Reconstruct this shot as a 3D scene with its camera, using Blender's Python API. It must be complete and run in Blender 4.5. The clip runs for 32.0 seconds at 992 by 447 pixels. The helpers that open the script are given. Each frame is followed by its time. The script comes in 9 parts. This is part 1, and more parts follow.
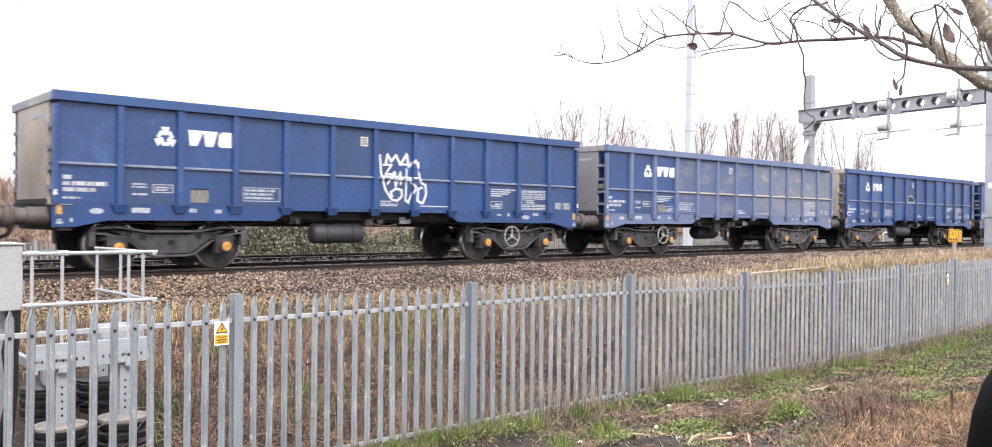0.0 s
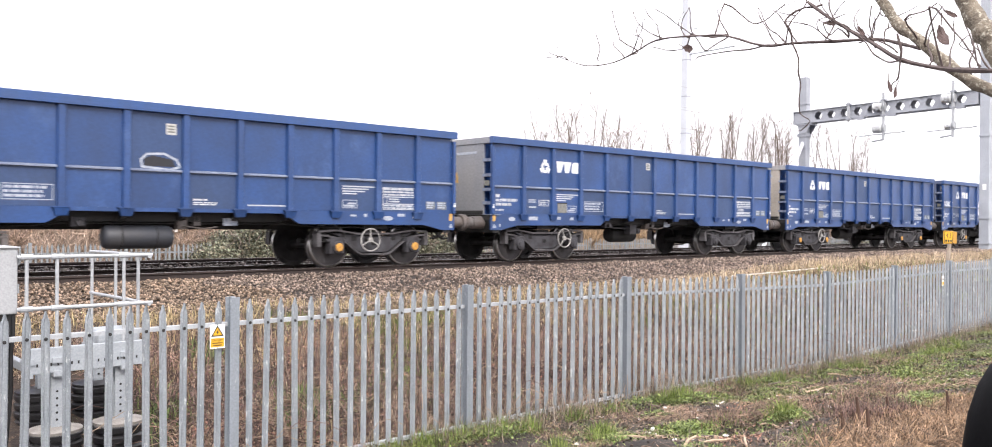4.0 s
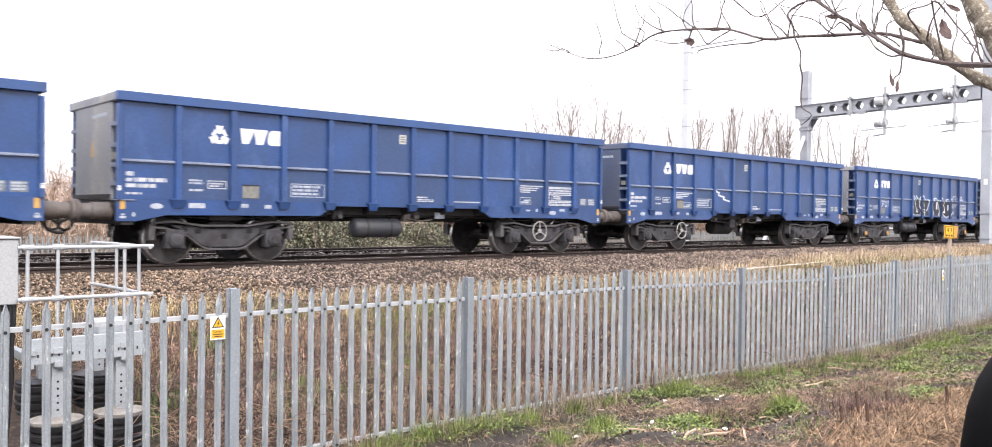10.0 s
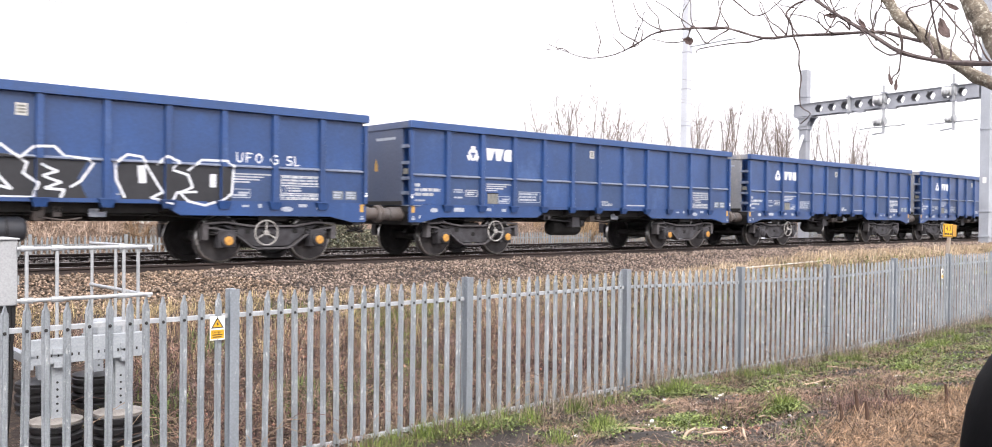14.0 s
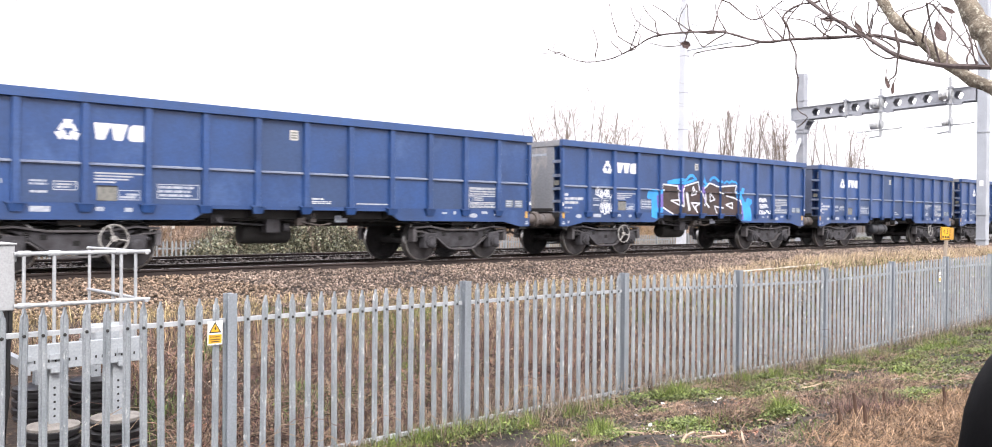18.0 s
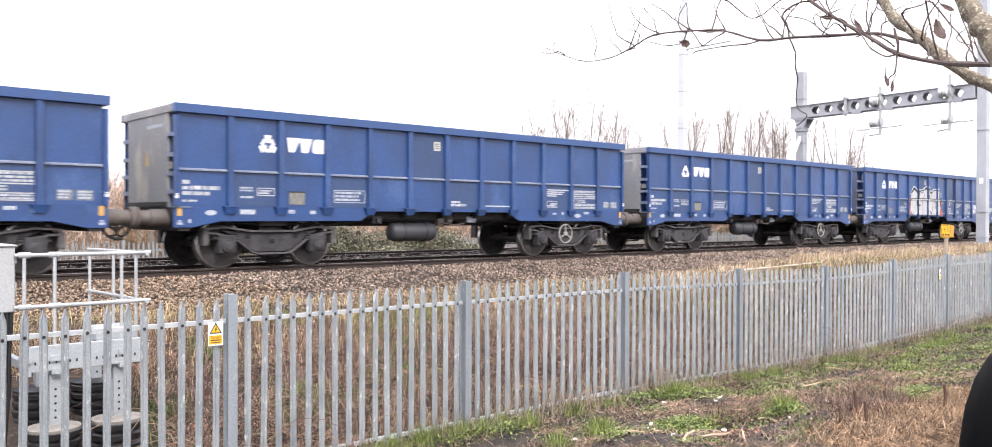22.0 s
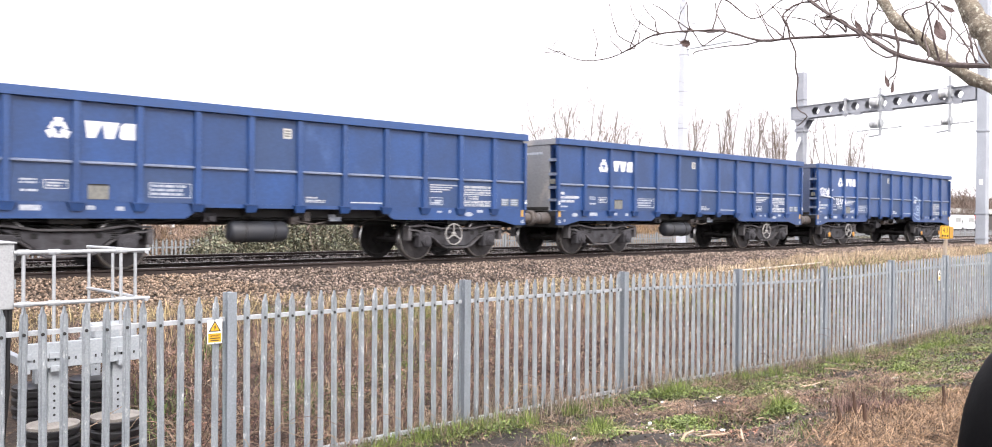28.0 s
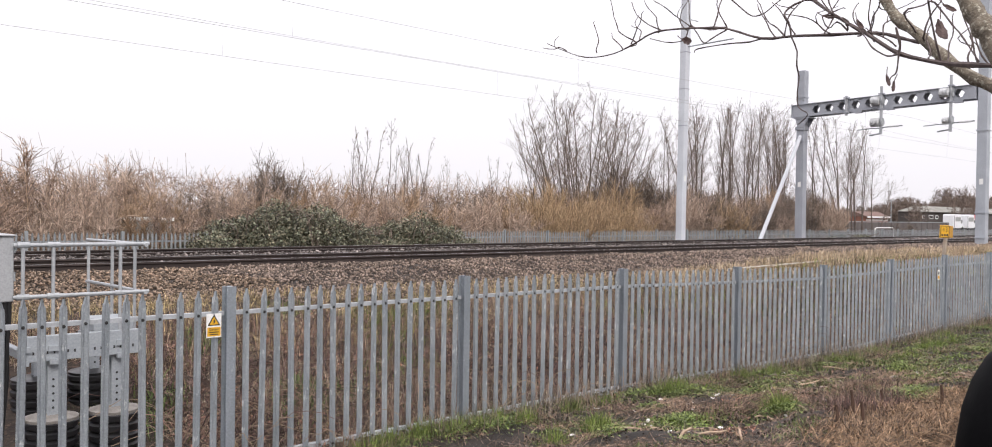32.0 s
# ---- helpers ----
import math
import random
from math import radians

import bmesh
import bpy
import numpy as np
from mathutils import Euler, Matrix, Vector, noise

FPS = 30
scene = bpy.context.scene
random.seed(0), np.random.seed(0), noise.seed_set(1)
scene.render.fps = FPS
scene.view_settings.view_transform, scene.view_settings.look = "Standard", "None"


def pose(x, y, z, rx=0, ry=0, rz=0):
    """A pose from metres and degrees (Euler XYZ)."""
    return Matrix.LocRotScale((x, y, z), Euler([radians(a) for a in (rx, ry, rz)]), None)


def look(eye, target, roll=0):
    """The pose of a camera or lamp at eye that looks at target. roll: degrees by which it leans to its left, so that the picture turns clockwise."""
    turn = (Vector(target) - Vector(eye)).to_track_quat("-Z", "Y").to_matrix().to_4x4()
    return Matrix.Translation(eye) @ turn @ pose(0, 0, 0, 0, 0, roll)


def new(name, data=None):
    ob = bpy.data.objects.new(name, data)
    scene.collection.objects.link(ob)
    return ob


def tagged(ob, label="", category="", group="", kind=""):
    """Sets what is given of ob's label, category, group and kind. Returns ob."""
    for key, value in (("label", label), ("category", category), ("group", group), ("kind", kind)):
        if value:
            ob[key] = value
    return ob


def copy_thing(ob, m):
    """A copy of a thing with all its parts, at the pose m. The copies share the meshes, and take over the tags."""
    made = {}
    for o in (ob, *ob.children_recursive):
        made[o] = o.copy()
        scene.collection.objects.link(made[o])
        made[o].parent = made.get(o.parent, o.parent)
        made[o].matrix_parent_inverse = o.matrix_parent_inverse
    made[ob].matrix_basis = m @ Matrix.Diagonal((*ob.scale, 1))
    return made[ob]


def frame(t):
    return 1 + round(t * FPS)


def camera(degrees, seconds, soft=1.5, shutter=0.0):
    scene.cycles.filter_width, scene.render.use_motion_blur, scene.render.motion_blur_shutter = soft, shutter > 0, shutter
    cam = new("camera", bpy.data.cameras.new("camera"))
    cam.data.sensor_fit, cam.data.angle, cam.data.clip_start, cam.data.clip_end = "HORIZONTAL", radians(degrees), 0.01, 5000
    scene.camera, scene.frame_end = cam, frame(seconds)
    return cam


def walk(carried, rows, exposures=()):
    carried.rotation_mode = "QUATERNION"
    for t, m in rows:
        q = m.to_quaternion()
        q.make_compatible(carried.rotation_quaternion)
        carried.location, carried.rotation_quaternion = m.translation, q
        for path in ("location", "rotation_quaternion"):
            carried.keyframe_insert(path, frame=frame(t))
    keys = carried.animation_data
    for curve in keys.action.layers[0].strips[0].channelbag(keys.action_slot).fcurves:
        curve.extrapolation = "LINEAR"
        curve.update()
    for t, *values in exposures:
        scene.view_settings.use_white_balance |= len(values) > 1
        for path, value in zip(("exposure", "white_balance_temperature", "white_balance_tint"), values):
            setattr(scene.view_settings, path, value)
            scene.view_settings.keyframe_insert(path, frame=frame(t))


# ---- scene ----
# The track runs along x; y points across it, away from the viewer; the rail tops lie at z = 0.
EYE = Vector((0.0, 0.0, 0.969))
SECONDS = 32.0


def aim(yaw, pitch, roll):
    """A pose at the viewer's fixed stand, from degrees."""
    return Matrix.Translation(EYE) @ pose(0, 0, 0, 90 + pitch, 0, yaw) @ pose(0, 0, 0, 0, 0, roll)


cam = camera(60.1, SECONDS, soft=1.0, shutter=0.2)
walk(cam, [
    (0, aim(-41.787, -0.261, 0.581)), (0.5, aim(-41.720, -0.129, 0.523)), (1, aim(-41.782, -0.122, 0.533)),
    (1.5, aim(-41.937, 0.032, 0.623)), (2, aim(-42.138, 0.161, 0.480)), (2.5, aim(-42.000, -0.154, 0.862)),
    (3, aim(-41.997, -0.179, 0.642)), (3.5, aim(-42.045, -0.105, 0.437)), (5.5, aim(-42.145, -0.158, 0.626)),
    (6, aim(-42.234, -0.415, 0.639)), (6.5, aim(-42.161, -0.358, 0.471)), (7, aim(-42.115, -0.377, 0.479)),
    (7.5, aim(-42.095, -0.383, 0.540)), (8, aim(-42.080, -0.424, 0.510)), (8.5, aim(-42.034, -0.482, 0.508)),
    (9, aim(-41.980, -0.546, 0.551)), (9.5, aim(-41.985, -0.487, 0.459)), (10, aim(-42.020, -0.590, 0.714)),
    (10.5, aim(-42.063, -0.541, 0.758)), (11, aim(-42.130, -0.391, 0.736)), (11.5, aim(-42.111, -0.395, 0.691)),
    (12, aim(-42.029, -0.478, 0.607)), (12.5, aim(-42.065, -0.442, 0.556)), (13, aim(-42.105, -0.358, 0.468)),
    (13.5, aim(-42.100, -0.459, 0.451)), (14, aim(-42.072, -0.611, 0.564)), (14.5, aim(-42.006, -0.755, 0.561)),
    (16.5, aim(-42.188, -0.313, 0.490)), (17, aim(-42.152, -0.447, 0.547)), (17.5, aim(-42.208, -0.382, 0.549)),
    (18, aim(-42.214, -0.344, 0.447)), (18.5, aim(-42.045, -0.628, 0.414)), (19, aim(-42.099, -0.641, 0.399)),
    (19.5, aim(-42.112, -0.507, 0.333)), (20, aim(-42.111, -0.449, 0.330)), (20.5, aim(-42.130, -0.401, 0.286)),
    (21, aim(-42.096, -0.471, 0.267)), (21.5, aim(-42.109, -0.410, 0.247)), (22, aim(-42.209, -0.373, 0.197)),
    (22.5, aim(-42.152, -0.526, 0.361)), (23, aim(-42.176, -0.427, 0.300)), (23.5, aim(-42.191, -0.377, 0.325)),
    (24, aim(-42.173, -0.393, 0.364)), (24.5, aim(-42.148, -0.410, 0.415)), (25, aim(-42.166, -0.393, 0.366)),
    (25.5, aim(-42.165, -0.481, 0.413)), (27.5, aim(-42.239, -0.422, 0.412)), (28, aim(-42.237, -0.424, 0.444)),
    (28.5, aim(-42.282, -0.385, 0.450)), (29, aim(-42.342, -0.399, 0.422)), (29.5, aim(-42.214, -0.645, 0.514)),
    (30, aim(-42.139, -0.805, 0.606)), (30.5, aim(-42.187, -0.793, 0.683)), (31, aim(-42.240, -0.650, 0.727)),
    (31.5, aim(-42.264, -0.654, 0.925)), (32, aim(-42.253, -0.687, 0.861)),
], exposures=[(0, 0.9), (1, 0.95), (2, 0.78), (3, 0.88), (5, 1.08), (13, 1.08), (14, 0.98), (17, 1.1), (18.2, 1.08), (19, 0.98), (20, 0.95), (21.5, 1.1), (24, 1.1), (25, 0.9), (25.6, 0.92), (27.5, 1.12), (29, 1.1), (30, 1.05), (31, 0.9), (31.5, 0.48), (32, 0.2)])

# ---- light: a bright, closed layer of cloud ----
world = bpy.data.worlds.new("overcast_sky")
scene.world = world
world.use_nodes = True
wn, wl = world.node_tree.nodes, world.node_tree.links
sky = wn.new("ShaderNodeTexSky")
sky.sky_type, sky.sun_disc = "NISHITA", False
sky.sun_elevation, sky.sun_rotation = radians(41), radians(200)
sky.air_density, sky.dust_density = 1.0, 6.0
cloud = wn.new("ShaderNodeMix")
cloud.data_type = "RGBA"
cloud.inputs["Factor"].default_value = 0.9
# a closed cloud layer is about twice as bright overhead as near the horizon
up = wn.new("ShaderNodeTexCoord")
axes = wn.new("ShaderNodeSeparateXYZ")
rise = wn.new("ShaderNodeMapRange")
rise.inputs["To Min"].default_value, rise.inputs["To Max"].default_value = 7.2, 14.0
tone = wn.new("ShaderNodeCombineColor")
wl.new(up.outputs["Generated"], axes.inputs["Vector"])
wl.new(axes.outputs["Z"], rise.inputs["Value"])
for channel, share in (("Red", 1.035), ("Green", 1.0), ("Blue", 1.055)):
    scale_by = wn.new("ShaderNodeMath")
    scale_by.operation = "MULTIPLY"
    scale_by.inputs[1].default_value = share
    wl.new(rise.outputs["Result"], scale_by.inputs[0])
    wl.new(scale_by.outputs["Value"], tone.inputs[channel])
wl.new(tone.outputs["Color"], cloud.inputs["B"])
wl.new(sky.outputs["Color"], cloud.inputs["A"])
wl.new(cloud.outputs["Result"], wn["Background"].inputs["Color"])
wn["Background"].inputs["Strength"].default_value = 0.12
sun = new("sun", bpy.data.lights.new("sun", "SUN"))
sun.data.energy, sun.data.angle, sun.data.color = 1.5, radians(25), (1.0, 0.95, 0.915)
sun.matrix_world = look((-22, -50, 48), (0, 0, 0))

# ---- building helpers ----
YC = 16.33          # centre of the near track
YF = 19.73          # centre of the far track
PITCH = 13.473      # wagon to wagon


class Geo:
    """Collects vertices and faces of one mesh."""

    def __init__(self):
        self.v, self.f = [], []

    def add(self, verts, faces):
        n = len(self.v)
        self.v += [tuple(p) for p in verts]
        self.f += [tuple(i + n for i in q) for q in faces]
        return self

    def box(self, x0, x1, y0, y1, z0, z1):
        return self.add([(x, y, z) for x in (x0, x1) for y in (y0, y1) for z in (z0, z1)],
                        [(0, 1, 3, 2), (4, 6, 7, 5), (0, 4, 5, 1), (2, 3, 7, 6), (0, 2, 6, 4), (1, 5, 7, 3)])

    def tube(self, points, radii, n=6, cap=True):
        """A round bar along points, with a radius or one for each point."""
        pts = [Vector(p) for p in points]
        if not isinstance(radii, (list, tuple)):
            radii = [radii] * len(pts)
        verts, faces, side = [], [], None
        for i, p in enumerate(pts):
            d = (pts[min(i + 1, len(pts) - 1)] - pts[max(i - 1, 0)]).normalized()
            if side is None:
                side = d.cross(Vector((0.3, 0.2, 1))) if abs(d.z) < 0.9 else d.cross(Vector((1, 0.1, 0)))
            side = (side - d * side.dot(d)).normalized()
            up = d.cross(side)
            verts += [p + radii[i] * (math.cos(a) * side + math.sin(a) * up) for a in (2 * math.pi * k / n for k in range(n))]
        for i in range(len(pts) - 1):
            faces += [(i * n + k, i * n + (k + 1) % n, (i + 1) * n + (k + 1) % n, (i + 1) * n + k) for k in range(n)]
        if cap:
            faces += [tuple(reversed(range(n))), tuple(range((len(pts) - 1) * n, len(pts) * n))]
        return self.add(verts, faces)

    def prism(self, outline, axis, a, b):
        """A closed outline, given in the two other axes, drawn out along axis from a to b."""
        n = len(outline)
        def at(p, q):
            return {"x": (q, p[0], p[1]), "y": (p[0], q, p[1]), "z": (p[0], p[1], q)}[axis]
        return self.add([at(p, a) for p in outline] + [at(p, b) for p in outline],
                        [tuple(reversed(range(n))), tuple(range(n, 2 * n))] + [(k, (k + 1) % n, n + (k + 1) % n, n + k) for k in range(n)])

    def lathe(self, profile, start, along, n=20):
        """A turned shape: pairs of distance along the axis and radius."""
        d = Vector(along).normalized()
        s = d.cross(Vector((0, 0, 1)) if abs(d.z) < 0.9 else Vector((1, 0, 0))).normalized()
        u, verts, faces = d.cross(s), [], []
        for q, r in profile:
            verts += [Vector(start) + q * d + r * (math.cos(a) * s + math.sin(a) * u) for a in (2 * math.pi * k / n for k in range(n))]
        m = len(profile)
        for i in range(m - 1):
            faces += [(i * n + k, i * n + (k + 1) % n, (i + 1) * n + (k + 1) % n, (i + 1) * n + k) for k in range(n)]
        return self.add(verts, faces + [tuple(reversed(range(n))), tuple(range((m - 1) * n, m * n))])

    def ring(self, centre, axis, major, minor, n=24, m=6):
        d = Vector(axis).normalized()
        s = d.cross(Vector((0, 0, 1))).normalized() if abs(d.z) < 0.9 else Vector((1, 0, 0))
        u, verts, faces = d.cross(s), [], []
        for k in range(n):
            a = 2 * math.pi * k / n
            out = math.cos(a) * s + math.sin(a) * u
            verts += [Vector(centre) + (major + minor * math.cos(b)) * out + minor * math.sin(b) * d for b in (2 * math.pi * j / m for j in range(m))]
        for k in range(n):
            faces += [(k * m + j, k * m + (j + 1) % m, (k + 1) % n * m + (j + 1) % m, (k + 1) % n * m + j) for j in range(m)]
        return self.add(verts, faces)


def mesh_of(name, geo, material, bevel=0.0, weld=False):
    me = bpy.data.meshes.new(name)
    me.from_pydata(geo.v, [], geo.f)
    if bevel or len(geo.f) < 4000:
        bm = bmesh.new()
        bm.from_mesh(me)
        if weld:
            bmesh.ops.remove_doubles(bm, verts=bm.verts, dist=0.0005)
        bmesh.ops.recalc_face_normals(bm, faces=bm.faces)
        if bevel:
            bmesh.ops.bevel(bm, geom=[e for e in bm.edges if len(e.link_faces) == 2 and e.calc_face_angle(0) > 0.6],
                            offset=bevel, segments=1, affect="EDGES", clamp_overlap=True)
        bm.to_mesh(me)
        bm.free()
    me.materials.append(material)
    return me


def shade(me, angle=40):
    """Smooth shading, but for edges sharper than angle."""
    me.polygons.foreach_set("use_smooth", [True] * len(me.polygons))
    me.set_sharp_from_angle(angle=radians(angle))


def part(name, geo, material, parent, label="", bevel=0.0, smooth=False, at=None):
    """Links a mesh as one object under a thing, a part or nothing."""
    me = geo if isinstance(geo, bpy.types.Mesh) else mesh_of(name, geo, material, bevel)
    if smooth and not isinstance(geo, bpy.types.Mesh):
        shade(me)
    ob = new(name, me)
    ob.parent = parent
    if at is not None:
        ob.matrix_basis = at
    if label:
        ob["label"] = label
    return ob


def thing(name, label, category, at=None, group="", kind=""):
    ob = new(name)
    ob.empty_display_size = 0.2
    if at is not None:
        ob.matrix_basis = at
    return tagged(ob, label, category, group, kind)


# ---- materials ----
def mat(name, colour, rough=0.6, metal=0.0, dark=None, scale=4.0, amount=0.5, fine=40.0, bump=0.15, spots=None, spot_scale=1.5,
        spot_from=0.55, vary=0.0, stretch=(1, 1, 1), spec=0.5, other=None, isle=0.0):
    """A surface with broad stains, fine grain, optional patches of another colour and a random tint for each object or loose piece."""
    m = bpy.data.materials.new(name)
    m.use_nodes = True
    nt = m.node_tree
    n, l = nt.nodes, nt.links
    bsdf = n["Principled BSDF"]
    co = n.new("ShaderNodeTexCoord")
    mp = n.new("ShaderNodeMapping")
    mp.inputs["Scale"].default_value = stretch
    place = co.outputs["Object"]
    if vary:
        own = n.new("ShaderNodeObjectInfo")
        shift = n.new("ShaderNodeVectorMath")
        shift.operation = "MULTIPLY_ADD"
        shift.inputs[1].default_value = (31.0, 17.0, 23.0)
        l.new(own.outputs["Random"], shift.inputs[0])
        l.new(place, shift.inputs[2])
        place = shift.outputs["Vector"]
    l.new(place, mp.inputs["Vector"])
    a = n.new("ShaderNodeTexNoise")
    a.inputs["Scale"].default_value, a.inputs["Detail"].default_value = scale, 6
    b = n.new("ShaderNodeTexNoise")
    b.inputs["Scale"].default_value, b.inputs["Detail"].default_value = fine, 4
    l.new(mp.outputs["Vector"], a.inputs["Vector"])
    l.new(co.outputs["Object"], b.inputs["Vector"])
    ramp = n.new("ShaderNodeMapRange")
    ramp.inputs["From Min"].default_value, ramp.inputs["From Max"].default_value = 0.35, 0.7
    l.new(a.outputs["Fac"], ramp.inputs["Value"])
    mul = n.new("ShaderNodeMath")
    mul.operation = "MULTIPLY"
    mul.inputs[1].default_value = amount
    l.new(ramp.outputs["Result"], mul.inputs[0])
    mix = n.new("ShaderNodeMix")
    mix.data_type = "RGBA"
    mix.inputs["A"].default_value = (*colour, 1)
    mix.inputs["B"].default_value = (*(dark or [c * 0.6 for c in colour]), 1)
    l.new(mul.outputs["Value"], mix.inputs["Factor"])
    out = mix.outputs["Result"]
    if spots:
        c = n.new("ShaderNodeTexNoise")
        c.inputs["Scale"].default_value, c.inputs["Detail"].default_value, c.inputs["Roughness"].default_value = spot_scale, 8, 0.65
        l.new(mp.outputs["Vector"], c.inputs["Vector"])
        r2 = n.new("ShaderNodeMapRange")
        r2.inputs["From Min"].default_value, r2.inputs["From Max"].default_value = spot_from, spot_from + 0.12
        l.new(c.outputs["Fac"], r2.inputs["Value"])
        mix2 = n.new("ShaderNodeMix")
        mix2.data_type = "RGBA"
        mix2.inputs["B"].default_value = (*spots, 1)
        l.new(r2.outputs["Result"], mix2.inputs["Factor"])
        l.new(out, mix2.inputs["A"])
        out = mix2.outputs["Result"]
    if other:
        pick = n.new("ShaderNodeNewGeometry")
        third = n.new("ShaderNodeMath")
        third.operation = "PINGPONG"
        third.inputs[1].default_value = 0.31
        l.new(pick.outputs["Random Per Island"], third.inputs[0])
        r4 = n.new("ShaderNodeMapRange")
        r4.inputs["From Min"].default_value, r4.inputs["From Max"].default_value = 0.08, 0.31
        l.new(third.outputs["Value"], r4.inputs["Value"])
        mix3 = n.new("ShaderNodeMix")
        mix3.data_type = "RGBA"
        mix3.inputs["B"].default_value = (*other, 1)
        l.new(r4.outputs["Result"], mix3.inputs["Factor"])
        l.new(out, mix3.inputs["A"])
        out = mix3.outputs["Result"]
    grain = n.new("ShaderNodeMix")
    grain.data_type, grain.blend_type = "RGBA", "MULTIPLY"
    grain.inputs["Factor"].default_value = 0.35
    g2 = n.new("ShaderNodeMapRange")
    g2.inputs["From Min"].default_value, g2.inputs["From Max"].default_value, g2.inputs["To Min"].default_value, g2.inputs["To Max"].default_value = 0.3, 0.7, 0.55, 1.25
    l.new(b.outputs["Fac"], g2.inputs["Value"])
    l.new(out, grain.inputs["A"])
    l.new(g2.outputs["Result"], grain.inputs["B"])
    out = grain.outputs["Result"]
    if vary:
        info = n.new("ShaderNodeObjectInfo")
        geo_in = n.new("ShaderNodeNewGeometry")
        plus = n.new("ShaderNodeMath")
        plus.operation = "ADD"
        l.new(info.outputs["Random"], plus.inputs[0])
        l.new(geo_in.outputs["Random Per Island"], plus.inputs[1])
        r3 = n.new("ShaderNodeMapRange")
        r3.inputs["From Max"].default_value = 2.0
        r3.inputs["To Min"].default_value, r3.inputs["To Max"].default_value = 1 - vary, 1 + vary
        l.new(plus.outputs["Value"], r3.inputs["Value"])
        tint = n.new("ShaderNodeMix")
        tint.data_type, tint.blend_type = "RGBA", "MULTIPLY"
        tint.inputs["Factor"].default_value = 1.0
        l.new(out, tint.inputs["A"])
        l.new(r3.outputs["Result"], tint.inputs["B"])
        out = tint.outputs["Result"]
    if isle:
        loose = n.new("ShaderNodeNewGeometry")
        deal = n.new("ShaderNodeMath")
        deal.operation = "FRACT"
        times = n.new("ShaderNodeMath")
        times.operation = "MULTIPLY"
        times.inputs[1].default_value = 37.0
        l.new(loose.outputs["Random Per Island"], times.inputs[0])
        l.new(times.outputs["Value"], deal.inputs[0])
        curve = n.new("ShaderNodeMath")
        curve.operation = "POWER"
        curve.inputs[1].default_value = 1.7
        l.new(deal.outputs["Value"], curve.inputs[0])
        r5 = n.new("ShaderNodeMapRange")
        r5.inputs["To Min"].default_value, r5.inputs["To Max"].default_value = 1 - isle, 1 + 1.6 * isle
        l.new(curve.outputs["Value"], r5.inputs["Value"])
        deal_tint = n.new("ShaderNodeMix")
        deal_tint.data_type, deal_tint.blend_type = "RGBA", "MULTIPLY"
        deal_tint.inputs["Factor"].default_value = 1.0
        l.new(out, deal_tint.inputs["A"])
        l.new(r5.outputs["Result"], deal_tint.inputs["B"])
        out = deal_tint.outputs["Result"]
    l.new(out, bsdf.inputs["Base Color"])
    rr = n.new("ShaderNodeMapRange")
    rr.inputs["To Min"].default_value, rr.inputs["To Max"].default_value = max(rough - 0.12, 0.05), min(rough + 0.15, 1.0)
    l.new(a.outputs["Fac"], rr.inputs["Value"])
    l.new(rr.outputs["Result"], bsdf.inputs["Roughness"])
    bsdf.inputs["Metallic"].default_value = metal
    bsdf.inputs["Specular IOR Level"].default_value = spec
    if bump:
        bp = n.new("ShaderNodeBump")
        bp.inputs["Strength"].default_value, bp.inputs["Distance"].default_value = bump, 0.01
        l.new(b.outputs["Fac"], bp.inputs["Height"])
        l.new(bp.outputs["Normal"], bsdf.inputs["Normal"])
    return m


BLUE = mat("blue_wagon_paint", (0.0205, 0.062, 0.196), 0.34, dark=(0.020, 0.042, 0.110), scale=1.1, amount=0.75, fine=25, bump=0.05,
           spots=(0.040, 0.084, 0.215), spot_scale=0.9, spot_from=0.56, stretch=(1, 1, 0.7), vary=0.12, spec=0.55)
BLUE_RIM = mat("blue_rim_paint", (0.026, 0.070, 0.205), 0.42, dark=(0.034, 0.058, 0.13), scale=3, amount=0.5, fine=30, bump=0.05, vary=0.06)
DUSTY = mat("dusty_blue_paint", (0.072, 0.105, 0.212), 0.7, dark=(0.12, 0.14, 0.195), scale=1.3, amount=0.7, fine=25, bump=0.05,
            spots=(0.175, 0.182, 0.21), spot_scale=1.3, spot_from=0.54, stretch=(0.6, 1, 1.3), vary=0.12)
DUSTY_RIM = mat("dusty_mauve_blue_rim_paint", (0.105, 0.148, 0.27), 0.7, dark=(0.155, 0.18, 0.25), scale=1.5, amount=0.7, fine=25, bump=0.05, vary=0.08)
END_DUST = mat("dusty_end_paint", (0.185, 0.195, 0.22), 0.8, dark=(0.27, 0.265, 0.265), scale=0.9, amount=0.8, fine=20, bump=0.05,
               spots=(0.37, 0.345, 0.32), spot_scale=1.2, spot_from=0.54, stretch=(1, 1, 0.4), vary=0.25)
END_PALE = mat("pale_dust_over_paint", (0.41, 0.37, 0.325), 0.85, dark=(0.27, 0.245, 0.215), scale=1.2, amount=0.8, fine=20, bump=0.05, vary=0.1)
END_BLUE = mat("dusty_dark_blue_end_paint", (0.060, 0.082, 0.150), 0.6, dark=(0.11, 0.12, 0.155), scale=0.9, amount=0.7, fine=20, bump=0.05,
               spots=(0.19, 0.18, 0.18), spot_scale=1.2, spot_from=0.6, stretch=(1, 1, 0.4), vary=0.1)
LEDGE = mat("worn_grey_ledge", (0.20, 0.23, 0.30), 0.6, dark=(0.07, 0.10, 0.19), scale=6, amount=0.7, fine=40, bump=0.1)
